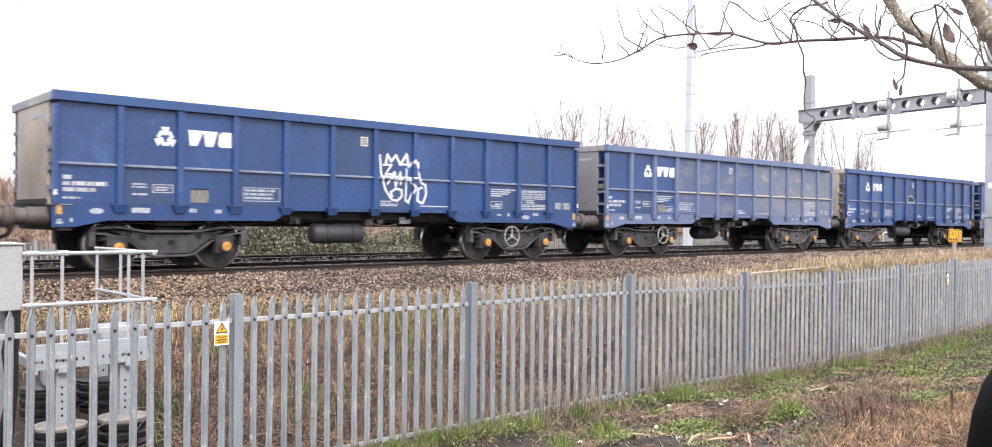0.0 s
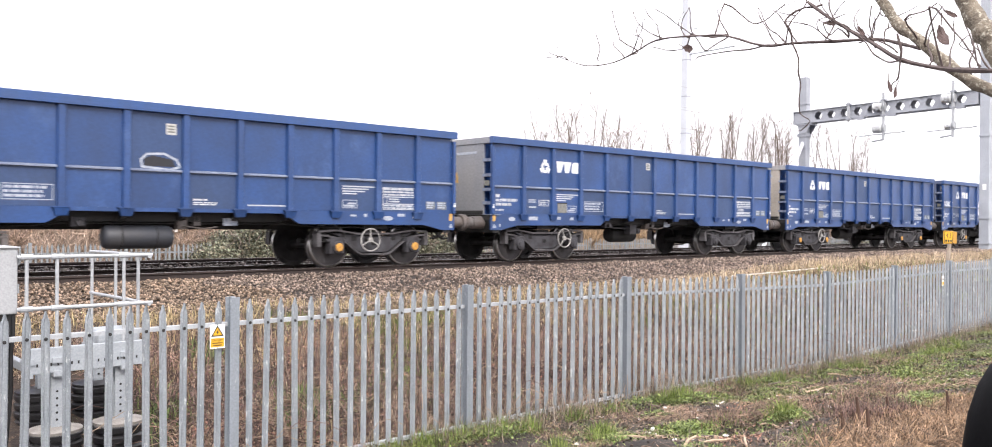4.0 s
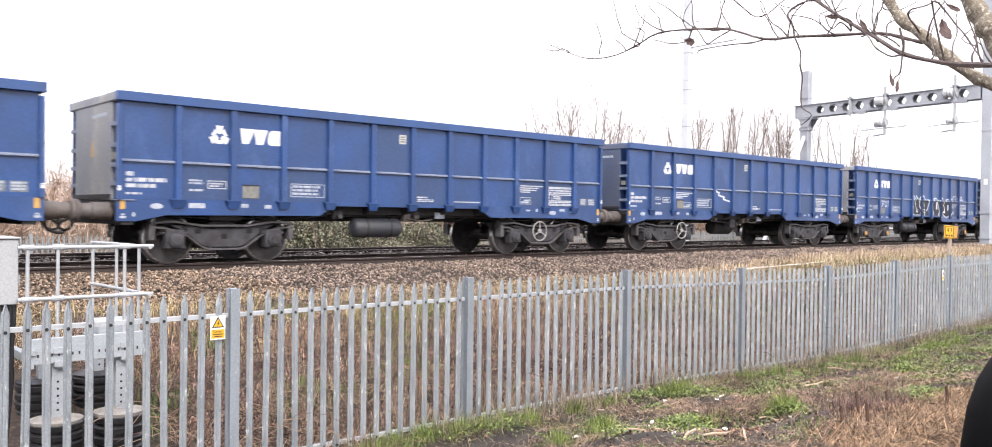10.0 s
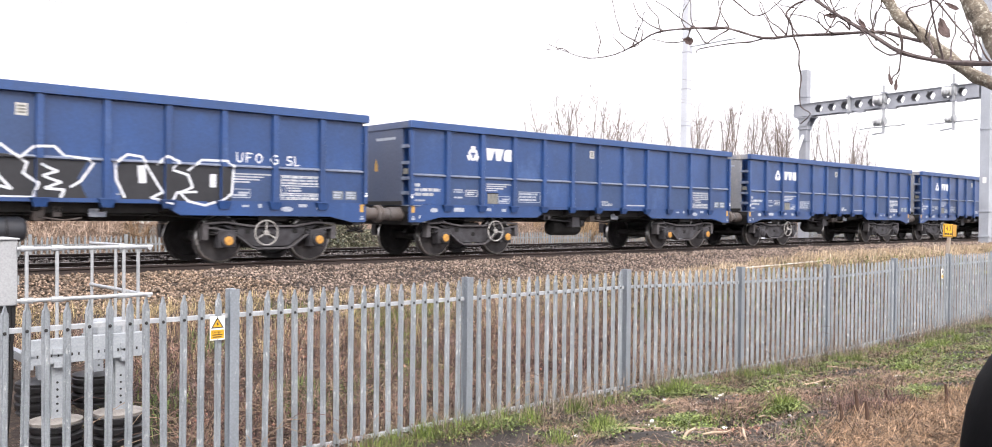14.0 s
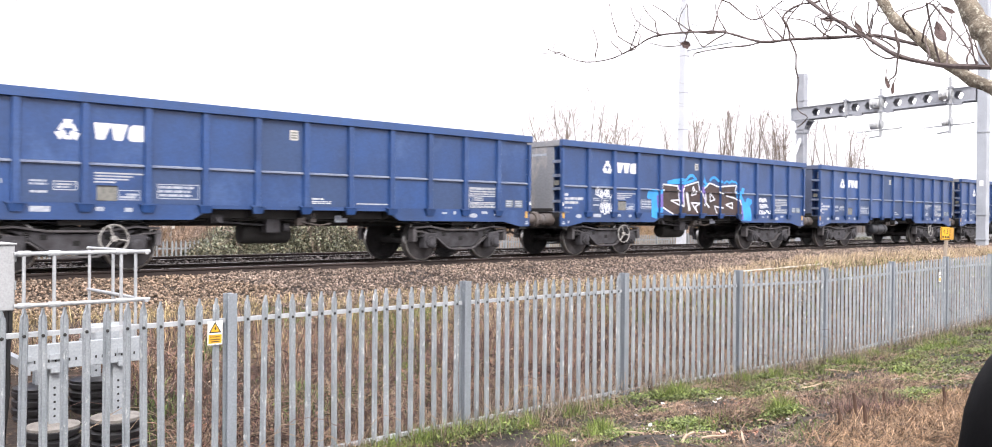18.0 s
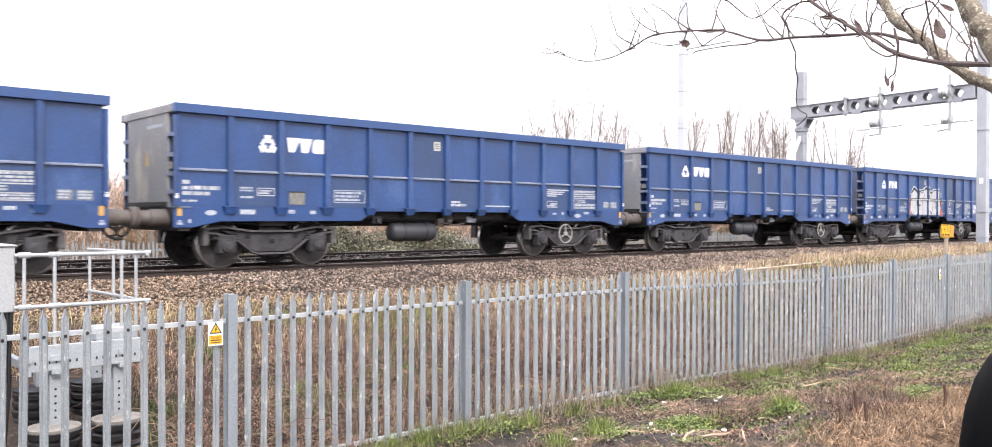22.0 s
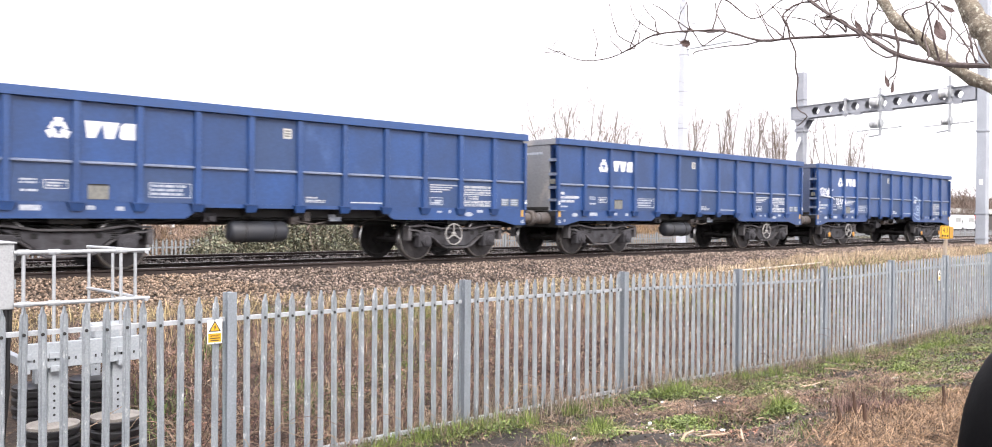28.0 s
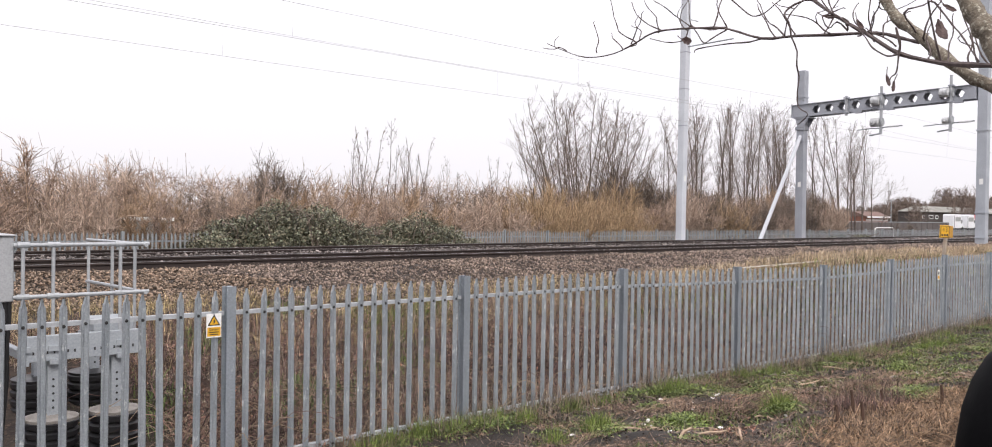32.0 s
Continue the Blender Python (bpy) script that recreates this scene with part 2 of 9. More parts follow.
GRIME = mat("oily_black_grime", (0.022, 0.021, 0.021), 0.75, dark=(0.010, 0.010, 0.010), scale=3, amount=0.7, fine=30, bump=0.3)
BOGIE = mat("brake_dust_grey_steel", (0.048, 0.047, 0.054), 0.8, dark=(0.019, 0.017, 0.019), scale=5, amount=0.9, fine=45, bump=0.35, vary=0.2)
BOGIE_DUST = mat("dust_covered_steel_edge", (0.092, 0.088, 0.094), 0.85, dark=(0.042, 0.038, 0.039), scale=5, amount=0.85, fine=45, bump=0.3, vary=0.2)
# black for the shade inside frame openings that are not cut
BLACKNESS = mat("black_opening_shade", (0.008, 0.008, 0.008), 0.9, scale=5, amount=0.3, bump=0)
WHEEL = mat("dull_wheel_steel", (0.056, 0.051, 0.053), 0.65, metal=0.15, dark=(0.020, 0.018, 0.019), scale=5, amount=0.75, fine=40, bump=0.2)
TREAD = mat("polished_tread_steel", (0.42, 0.41, 0.40), 0.3, metal=1.0, scale=8, amount=0.3, fine=60, bump=0.05)
BUFFER = mat("greased_buffer_steel", (0.13, 0.12, 0.118), 0.6, metal=0.2, dark=(0.10, 0.065, 0.045), scale=4, amount=0.6, fine=40, bump=0.2)
WHITE = mat("white_marking_paint", (0.72, 0.73, 0.74), 0.6, dark=(0.45, 0.48, 0.55), scale=9, amount=0.5, fine=60, bump=0.05)
FADED = mat("faded_marking_paint", (0.42, 0.45, 0.50), 0.7, dark=(0.16, 0.2, 0.28), scale=14, amount=0.7, fine=60, bump=0.05)
TABLE_PAINT = mat("worn_white_table_paint", (0.50, 0.51, 0.52), 0.7, dark=(0.24, 0.28, 0.34), scale=10, amount=0.75, fine=60, bump=0.05, vary=0.25)
HEAVY_DUST = mat("heavy_pale_dust_on_blue", (0.12, 0.152, 0.228), 0.8, dark=(0.20, 0.21, 0.245), scale=1.4, amount=0.8, fine=25, bump=0.05,
                 spots=(0.30, 0.285, 0.26), spot_scale=2.2, spot_from=0.56, stretch=(0.6, 1, 1.3), vary=0.15)
PLATE = mat("dull_green_grey_plate", (0.20, 0.20, 0.18), 0.6, dark=(0.09, 0.095, 0.095), scale=16, amount=0.7)
LABEL = mat("dirty_white_label", (0.58, 0.57, 0.52), 0.6, dark=(0.30, 0.30, 0.30), scale=20, amount=0.8, bump=0)
WHEEL_PAINT = mat("dirty_white_wheel_paint", (0.42, 0.41, 0.39), 0.7, dark=(0.16, 0.15, 0.145), scale=14, amount=0.8, bump=0.1)
AMBER = mat("amber_reflector", (0.52, 0.31, 0.08), 0.5, scale=12, amount=0.4)
YELLOW = mat("yellow_axle_cap_paint", (0.60, 0.30, 0.045), 0.6, dark=(0.20, 0.11, 0.05), scale=14, amount=0.75)
GREEN_MARK = mat("faded_green_grey_marking", (0.20, 0.22, 0.23), 0.7, dark=(0.06, 0.08, 0.12), scale=22, amount=0.9, bump=0)
TANK = mat("slate_black_tank_paint", (0.028, 0.032, 0.042), 0.5, dark=(0.05, 0.048, 0.048), scale=3, amount=0.6, fine=40, bump=0.1)
BLACK_PAINT = mat("black_spray_paint", (0.020, 0.021, 0.026), 0.6, scale=5, amount=0.5, bump=0.05)
BROWN_PAINT = mat("brown_black_spray_paint", (0.064, 0.041, 0.038), 0.6, dark=(0.02, 0.017, 0.017), scale=2.5, amount=0.8, bump=0.05)
CYAN_PAINT = mat("cyan_spray_paint", (0.04, 0.33, 0.72), 0.6, dark=(0.03, 0.2, 0.6), scale=3, amount=0.7, bump=0.05)
PURPLE_PAINT = mat("purple_spray_paint", (0.18, 0.13, 0.45), 0.6, scale=3, amount=0.5, bump=0.05)
SILVER_PAINT = mat("silver_spray_paint", (0.52, 0.52, 0.53), 0.5, metal=0.2, dark=(0.38, 0.38, 0.4), scale=3, amount=0.6, bump=0.05)
RED_PAINT = mat("red_spray_paint", (0.46, 0.10, 0.07), 0.6, dark=(0.20, 0.09, 0.12), scale=6, amount=0.8, bump=0.05)
CHALK = mat("white_spray_paint", (0.68, 0.70, 0.74), 0.6, dark=(0.42, 0.46, 0.55), scale=7, amount=0.5, bump=0.05)
PALE_PAINT = mat("pale_blue_spray_paint", (0.46, 0.54, 0.64), 0.6, dark=(0.20, 0.28, 0.45), scale=5, amount=0.8, bump=0.05)
ZINC = mat("weathered_galvanised_steel", (0.33, 0.355, 0.376), 0.55, metal=0.3, dark=(0.205, 0.23, 0.252), scale=7, amount=0.8, fine=60, bump=0.08,
           spots=(0.58, 0.60, 0.61), spot_scale=22, spot_from=0.575, stretch=(1, 1, 0.4), vary=0.12)
ZINC_POST = mat("dull_blue_grey_post_steel", (0.275, 0.305, 0.335), 0.5, metal=0.3, dark=(0.195, 0.22, 0.245), scale=5, amount=0.8, fine=60, bump=0.08,
                spots=(0.42, 0.45, 0.47), spot_scale=20, spot_from=0.6, stretch=(1, 1, 0.4), vary=0.08)
# fence rail zinc, lightened in colour for the sky light on its top
RAIL_ZINC_LIT = mat("skylit_galvanised_fence_rail", (0.46, 0.48, 0.50), 0.5, metal=0.2, dark=(0.33, 0.35, 0.37), scale=4, amount=0.7, fine=60, bump=0.05, vary=0.08)
ZINC_FAR = mat("dull_galvanised_steel", (0.33, 0.35, 0.36), 0.6, metal=0.3, dark=(0.23, 0.25, 0.26), scale=3, amount=0.6, vary=0.12)
MAST = mat("grey_galvanised_mast", (0.56, 0.58, 0.62), 0.55, dark=(0.46, 0.48, 0.52), scale=1.2, amount=0.6, fine=30, bump=0.05, vary=0.05)
MAST_NEAR = mat("weathered_grey_mast", (0.40, 0.425, 0.465), 0.55, dark=(0.31, 0.33, 0.365), scale=1.6, amount=0.7, fine=30, bump=0.05)
MAST_DARK = mat("dull_grey_gantry_steel", (0.34, 0.355, 0.39), 0.6, dark=(0.25, 0.265, 0.295), scale=1.5, amount=0.6, fine=30, bump=0.05)
PIPE_ZINC = mat("bright_galvanised_tube", (0.42, 0.435, 0.45), 0.45, metal=0.2, dark=(0.31, 0.325, 0.34), scale=14, amount=0.6, bump=0.04)
BEAM = mat("pale_grey_painted_steel", (0.36, 0.388, 0.412), 0.5, dark=(0.27, 0.295, 0.32), scale=5, amount=0.6, fine=50, bump=0.05)
CABINET = mat("light_grey_cabinet_paint", (0.37, 0.38, 0.39), 0.45, dark=(0.30, 0.31, 0.32), scale=1.5, amount=0.5, fine=60, bump=0.02)
RUBBER = mat("black_ribbed_plastic", (0.012, 0.012, 0.014), 0.35, dark=(0.03, 0.028, 0.026), scale=6, amount=0.5, bump=0.05)
CONCRETE = mat("rough_grey_concrete", (0.29, 0.27, 0.245), 0.9, dark=(0.17, 0.155, 0.14), scale=7, amount=0.85, fine=60, bump=0.3)
SLEEPER = mat("dusty_concrete_sleeper", (0.20, 0.18, 0.165), 0.9, dark=(0.12, 0.10, 0.09), scale=5, amount=0.8, bump=0.3, vary=0.1)
RAIL = mat("rusty_rail_steel", (0.040, 0.027, 0.023), 0.8, dark=(0.018, 0.014, 0.013), scale=3, amount=0.7, fine=50, bump=0.2, stretch=(0.3, 1, 1))
RAIL_HEAD = mat("shiny_rail_head", (0.50, 0.49, 0.48), 0.25, metal=1.0, scale=5, amount=0.3, bump=0.02)
STONE = mat("brown_ballast_stone", (0.255, 0.180, 0.126), 0.9, dark=(0.15, 0.106, 0.08), scale=0.6, amount=0.85, fine=25, bump=0.25, isle=0.66, other=(0.215, 0.165, 0.125))
STONE_GREY = mat("mauve_grey_ballast_stone", (0.265, 0.200, 0.158), 0.9, dark=(0.105, 0.078, 0.066), scale=0.6, amount=0.95, fine=25, bump=0.25, isle=0.66, other=(0.225, 0.175, 0.145))
STONE_PALE = mat("pale_grey_ballast_stone", (0.24, 0.205, 0.19), 0.9, dark=(0.10, 0.085, 0.078), scale=0.6, amount=0.85, fine=25, bump=0.25, isle=0.6)
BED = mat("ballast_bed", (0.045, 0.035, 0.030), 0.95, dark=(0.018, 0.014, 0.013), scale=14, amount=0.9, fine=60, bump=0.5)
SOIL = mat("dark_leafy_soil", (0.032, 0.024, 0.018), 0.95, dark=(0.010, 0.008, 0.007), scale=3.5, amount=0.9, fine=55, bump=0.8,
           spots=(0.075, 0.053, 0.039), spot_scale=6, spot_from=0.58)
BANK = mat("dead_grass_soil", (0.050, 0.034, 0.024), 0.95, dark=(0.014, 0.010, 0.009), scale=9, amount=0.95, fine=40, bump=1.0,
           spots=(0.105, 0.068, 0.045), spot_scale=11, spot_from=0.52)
STRAW = mat("dry_straw_grass", (0.47, 0.365, 0.205), 0.85, dark=(0.27, 0.19, 0.10), scale=0.8, amount=0.75, bump=0, isle=0.55, other=(0.35, 0.285, 0.15))
STRAW_PALE = mat("bleached_broken_straw", (0.59, 0.50, 0.36), 0.85, dark=(0.30, 0.22, 0.14), scale=0.9, amount=0.7, bump=0, isle=0.55, other=(0.42, 0.30, 0.21))
STRAW_BROWN = mat("dead_brown_stems", (0.20, 0.125, 0.088), 0.85, dark=(0.065, 0.041, 0.032), scale=0.9, amount=0.8, bump=0, isle=0.78, other=(0.21, 0.155, 0.12))
RUSSET = mat("russet_dead_bracken", (0.235, 0.146, 0.085), 0.85, dark=(0.085, 0.052, 0.034), scale=1.5, amount=0.75, bump=0, isle=0.7, other=(0.30, 0.215, 0.14))
STALK = mat("dark_brown_dead_stalk", (0.085, 0.046, 0.03), 0.85, dark=(0.04, 0.022, 0.017), scale=9, amount=0.7, bump=0.3)
TAN_MAT = mat("tan_dead_grass_thatch", (0.235, 0.167, 0.117), 0.9, dark=(0.085, 0.058, 0.042), scale=1.1, amount=0.8, bump=0, isle=0.7, other=(0.30, 0.20, 0.145))
ORANGE_MAT = mat("orange_brown_dead_bracken", (0.24, 0.15, 0.088), 0.9, dark=(0.07, 0.043, 0.03), scale=1.3, amount=0.8, bump=0, isle=0.75, other=(0.34, 0.235, 0.15))
LEAF_GREEN = mat("broad_green_weed_leaves", (0.135, 0.19, 0.042), 0.6, dark=(0.06, 0.10, 0.022), scale=3, amount=0.7, bump=0, isle=0.6, other=(0.21, 0.25, 0.07))
LEAF_OLIVE = mat("olive_creeping_leaves", (0.122, 0.15, 0.045), 0.7, dark=(0.05, 0.065, 0.024), scale=2, amount=0.7, bump=0, isle=0.65, other=(0.19, 0.165, 0.085))
RUST_LEAF = mat("rust_brown_fallen_leaves", (0.28, 0.125, 0.085), 0.85, dark=(0.10, 0.05, 0.04), scale=2, amount=0.7, bump=0, isle=0.7, other=(0.33, 0.19, 0.13))
FINE_LITTER = mat("curled_brown_olive_leaves", (0.20, 0.128, 0.088), 0.85, dark=(0.075, 0.05, 0.036), scale=1.8, amount=0.8, bump=0, isle=0.8, other=(0.165, 0.128, 0.08))
GRASS = mat("fresh_green_grass", (0.145, 0.205, 0.036), 0.7, dark=(0.06, 0.09, 0.018), scale=2, amount=0.6, bump=0, isle=0.6, other=(0.19, 0.235, 0.06))
WEED = mat("dull_green_weed_leaves", (0.125, 0.18, 0.05), 0.75, dark=(0.055, 0.08, 0.028), scale=2, amount=0.7, bump=0, isle=0.65, other=(0.17, 0.20, 0.075))
IVY = mat("grey_green_bramble_leaves", (0.185, 0.20, 0.135), 0.5, dark=(0.075, 0.088, 0.056), scale=0.9, amount=0.75, bump=0, isle=0.72, other=(0.17, 0.145, 0.095))
DEADLEAF = mat("dead_leaves_and_chips", (0.22, 0.145, 0.11), 0.85, dark=(0.05, 0.034, 0.028), scale=1.6, amount=0.8, bump=0, isle=0.82, other=(0.18, 0.135, 0.11))
CLOD = mat("brown_soil_clods", (0.060, 0.043, 0.033), 0.95, dark=(0.018, 0.013, 0.011), scale=3, amount=0.85, fine=60, bump=0.6, isle=0.65)
DITCH_STEM = mat("dark_brown_dead_stems", (0.225, 0.138, 0.108), 0.85, dark=(0.045, 0.028, 0.026), scale=0.9, amount=0.85, bump=0, isle=0.85, other=(0.14, 0.09, 0.085))
GREY_STEM = mat("bleached_grey_stems", (0.30, 0.255, 0.205), 0.85, dark=(0.14, 0.115, 0.095), scale=1.2, amount=0.7, bump=0, isle=0.65)
LITTER = mat("pale_plastic_litter", (0.72, 0.71, 0.69), 0.5, scale=6, amount=0.3)
WOODCHIP = mat("pale_split_wood", (0.42, 0.315, 0.225), 0.8, dark=(0.32, 0.22, 0.15), scale=5, amount=0.6, vary=0.3)
BARK = mat("grey_brown_bark", (0.16, 0.128, 0.107), 0.9, dark=(0.085, 0.068, 0.057), scale=3, amount=0.8, fine=20, bump=0.4)
TWIG = mat("grey_brown_twigs", (0.22, 0.168, 0.138), 0.9, dark=(0.13, 0.10, 0.083), scale=0.5, amount=0.8, bump=0, isle=0.35)
TWIG_TAN = mat("tan_scrub_twigs", (0.38, 0.265, 0.17), 0.9, dark=(0.22, 0.15, 0.10), scale=0.3, amount=0.8, bump=0, isle=0.4, vary=0.15)
# beige twigs, with some pale haze put into the colour
TWIG_BEIGE = mat("beige_scrub_twigs", (0.47, 0.365, 0.29), 0.9, dark=(0.31, 0.23, 0.18), scale=0.3, amount=0.8, bump=0, isle=0.45, vary=0.2)
TWIG_ORANGE = mat("orange_tan_willow_shoots", (0.36, 0.245, 0.15), 0.85, dark=(0.21, 0.135, 0.085), scale=0.4, amount=0.8, bump=0, isle=0.55, other=(0.42, 0.31, 0.18))
TWIG_DARK = mat("dark_thorn_twigs", (0.165, 0.130, 0.105), 0.9, dark=(0.08, 0.063, 0.053), scale=0.5, amount=0.8, bump=0, isle=0.5)
# mauve-grey twigs, likewise paled in colour for haze
TWIG_GREY = mat("mauve_grey_scrub_twigs", (0.36, 0.265, 0.215), 0.9, dark=(0.20, 0.148, 0.122), scale=0.3, amount=0.8, bump=0, isle=0.5, other=(0.33, 0.235, 0.16))
LIMB = mat("lichened_bark", (0.22, 0.185, 0.14), 0.9, dark=(0.085, 0.068, 0.052), scale=16, amount=0.9, fine=70, bump=0.9,
           spots=(0.48, 0.455, 0.37), spot_scale=58, spot_from=0.53)
SHOOT = mat("dark_purple_brown_shoot", (0.125, 0.094, 0.087), 0.75, dark=(0.055, 0.040, 0.038), scale=16, amount=0.8, bump=0.3)
BROWNLEAF = mat("shrivelled_brown_leaf", (0.13, 0.085, 0.078), 0.75, dark=(0.05, 0.033, 0.031), scale=30, amount=0.8, fine=120, bump=0.6)
SIGN_OCHRE = mat("weathered_ochre_plate", (0.50, 0.27, 0.04), 0.6, dark=(0.34, 0.17, 0.03), scale=8, amount=0.6, bump=0.05)
BRICK_FAR = mat("dull_red_brick_wall", (0.30, 0.14, 0.10), 0.9, dark=(0.20, 0.10, 0.075), scale=1.5, amount=0.6)
SIGN_YELLOW = mat("warning_yellow", (0.74, 0.40, 0.015), 0.5, scale=8, amount=0.25, bump=0.02)
SIGN_WHITE = mat("sign_white", (0.80, 0.80, 0.78), 0.5, scale=8, amount=0.15, bump=0.02)
INK = mat("black_print", (0.02, 0.02, 0.02), 0.6, scale=8, amount=0.2, bump=0)
TIMBER = mat("weathered_timber", (0.36, 0.30, 0.24), 0.85, dark=(0.2, 0.16, 0.12), scale=5, amount=0.7, stretch=(1, 1, 0.2))
PORCELAIN = mat("grey_insulator_glaze", (0.66, 0.67, 0.68), 0.35, scale=8, amount=0.2)
WIRE = mat("dull_grey_wire", (0.30, 0.29, 0.285), 0.6, metal=0.2, scale=8, amount=0.3, bump=0)
CAR_BLACK = mat("black_car_plastic", (0.004, 0.004, 0.0045), 0.6, scale=20, amount=0.3, fine=300, bump=0.03, spec=0.03)
WALL_DARK = mat("dark_brick_building", (0.085, 0.075, 0.070), 0.9, scale=2, amount=0.5, spots=(0.11, 0.09, 0.08), spot_scale=3)
ROOF_GREY = mat("pale_sheet_roof", (0.34, 0.35, 0.34), 0.7, dark=(0.25, 0.26, 0.25), scale=0.6, amount=0.6)
ROOF_FAR = mat("weathered_sheet_roof", (0.30, 0.295, 0.265), 0.8, dark=(0.19, 0.185, 0.16), scale=0.35, amount=0.8, spots=(0.17, 0.15, 0.12), spot_scale=0.5)
TILE_FAR = mat("dull_brown_roof", (0.19, 0.12, 0.10), 0.85, dark=(0.13, 0.085, 0.07), scale=1.2, amount=0.6)
FENCE_FAR = mat("dark_weathered_boards", (0.12, 0.105, 0.10), 0.9, dark=(0.07, 0.06, 0.058), scale=1.2, amount=0.7, vary=0.15)
VAN_WHITE = mat("white_vehicle_paint", (0.80, 0.81, 0.83), 0.3, scale=1, amount=0.2, bump=0)
VAN_RED = mat("red_vehicle_paint", (0.62, 0.05, 0.035), 0.35, scale=1, amount=0.3, bump=0)
GLASS_DARK = mat("dark_window_glass", (0.02, 0.025, 0.03), 0.1, scale=3, amount=0.2, bump=0)
CABLE = mat("black_cable", (0.015, 0.015, 0.016), 0.5, scale=8, amount=0.3, bump=0.05)

# ---- ground ----
def smooth(a, b, q):
    u = min(max((q - a) / (b - a), 0.0), 1.0)
    return u * u * (3 - 2 * u)


def fence_foot(x):
    return -1.36 - 0.12 * smooth(9, 13, x) + 0.05 * smooth(17, 21, x)


def toe(x):
    return -0.42 + 0.30 * smooth(11, 26, x)


# mounds and hollows of the verge: x, y, radius, height
MOUNDS = ((8.6, 5.0, 0.45, 0.11), (9.7, 4.5, 0.5, 0.10), (7.75, 5.0, 0.30, -0.09), (8.0, 3.9, 0.5, 0.06), (14.1, 6.0, 0.34, -0.34), (10.6, 5.5, 0.28, -0.10), (11.8, 4.9, 0.6, 0.09),
          (7.4, 2.9, 0.8, 0.07), (13.2, 5.6, 0.5, 0.08), (9.1, 6.0, 0.4, 0.06), (6.6, 5.2, 0.5, 0.05), (15.6, 5.6, 0.7, 0.08), (12.4, 6.2, 0.4, -0.08))


def ground_z(x, y):
    """The lie of the land: a bank before the fence, a ditch, the ballast shoulder, the track bed and the field beyond."""
    lumps = 0.05 * noise.noise(Vector((x * 0.9, y * 0.9, 0))) + 0.03 * noise.noise(Vector((x * 2.7, y * 2.7, 4)))
    foot = fence_foot(x)
    if y < 7.25:
        z = -0.75 + (foot + 0.75) * smooth(1.5, 7.0, y) + lumps * (0.4 if y > 6.9 else 1.5)
        if x > 5:
            z += sum(h * math.exp(-((x - a) ** 2 + (y - b) ** 2) / (r * r)) for a, b, r, h in MOUNDS)
    elif y < 12.7:
        z = foot + (toe(x) - foot) * smooth(8.0, 12.7, y) + lumps
    elif y < 14.6:
        z = toe(x) + (-0.10 - toe(x)) * (y - 12.7) / 1.9 + 1.3 * lumps
    elif y < 21.6:
        z = -0.15 + 0.10 * (smooth(17.3, 17.8, y) - smooth(18.4, 18.8, y)) + 0.03 * (smooth(15.7, 16.0, y) - smooth(16.7, 17.0, y)) + 0.15 * lumps
    elif y < 24.5:
        z = -0.15 - 0.85 * smooth(21.6, 24.5, y) + 0.5 * lumps
    else:
        z = -1.0 - 0.3 * smooth(24.5, 28, y) + 2 * lumps * (1 if y < 90 else 0.2)
    return z


def spaced(*stops):
    """Grid lines from pairs of an end and the step up to it."""
    q, out = stops[0], [stops[0]]
    for end, step in zip(stops[1::2], stops[2::2]):
        n = max(1, round((end - q) / step))
        out += [q + (end - q) * k / n for k in range(1, n + 1)]
        q = end
    return out


def build_ground():
    xs = spaced(-900, -60, 120, -10, 5, 5, 0.22, 16, 0.11, 26, 0.22, 60, 0.6, 160, 5, 1500, 130)
    ys = spaced(-600, -40, 80, 0, 4, 2.4, 0.22, 7.2, 0.11, 13, 0.22, 22, 0.35, 32, 0.8, 120, 6, 1500, 130)
    nx, ny = len(xs), len(ys)
    verts = [(x, y, ground_z(x, y)) for x in xs for y in ys]
    faces, kinds = [], []
    for i in range(nx - 1):
        for j in range(ny - 1):
            faces.append((i * ny + j, (i + 1) * ny + j, (i + 1) * ny + j + 1, i * ny + j + 1))
            y = (ys[j] + ys[j + 1]) / 2
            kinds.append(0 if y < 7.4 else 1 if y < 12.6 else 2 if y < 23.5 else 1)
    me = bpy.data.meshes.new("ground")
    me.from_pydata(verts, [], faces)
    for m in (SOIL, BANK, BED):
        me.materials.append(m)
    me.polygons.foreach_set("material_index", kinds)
    me.polygons.foreach_set("use_smooth", [True] * len(faces))
    return tagged(new("ground", me), "bank of dark soil and dead grass rising to a ballasted track bed", "ground", kind="structure")


ground = build_ground()


# ---- the two tracks ----
def rail_outline(side):
    """The cross-section of a flat-bottom rail, foot to head, in y and z."""
    half = [(0.07, -0.16), (0.07, -0.148), (0.012, -0.125), (0.009, -0.05), (0.036, -0.032), (0.036, -0.006), (0.028, 0.0)]
    return [(side + a, b) for a, b in half] + [(side - a, b) for a, b in reversed(half)]


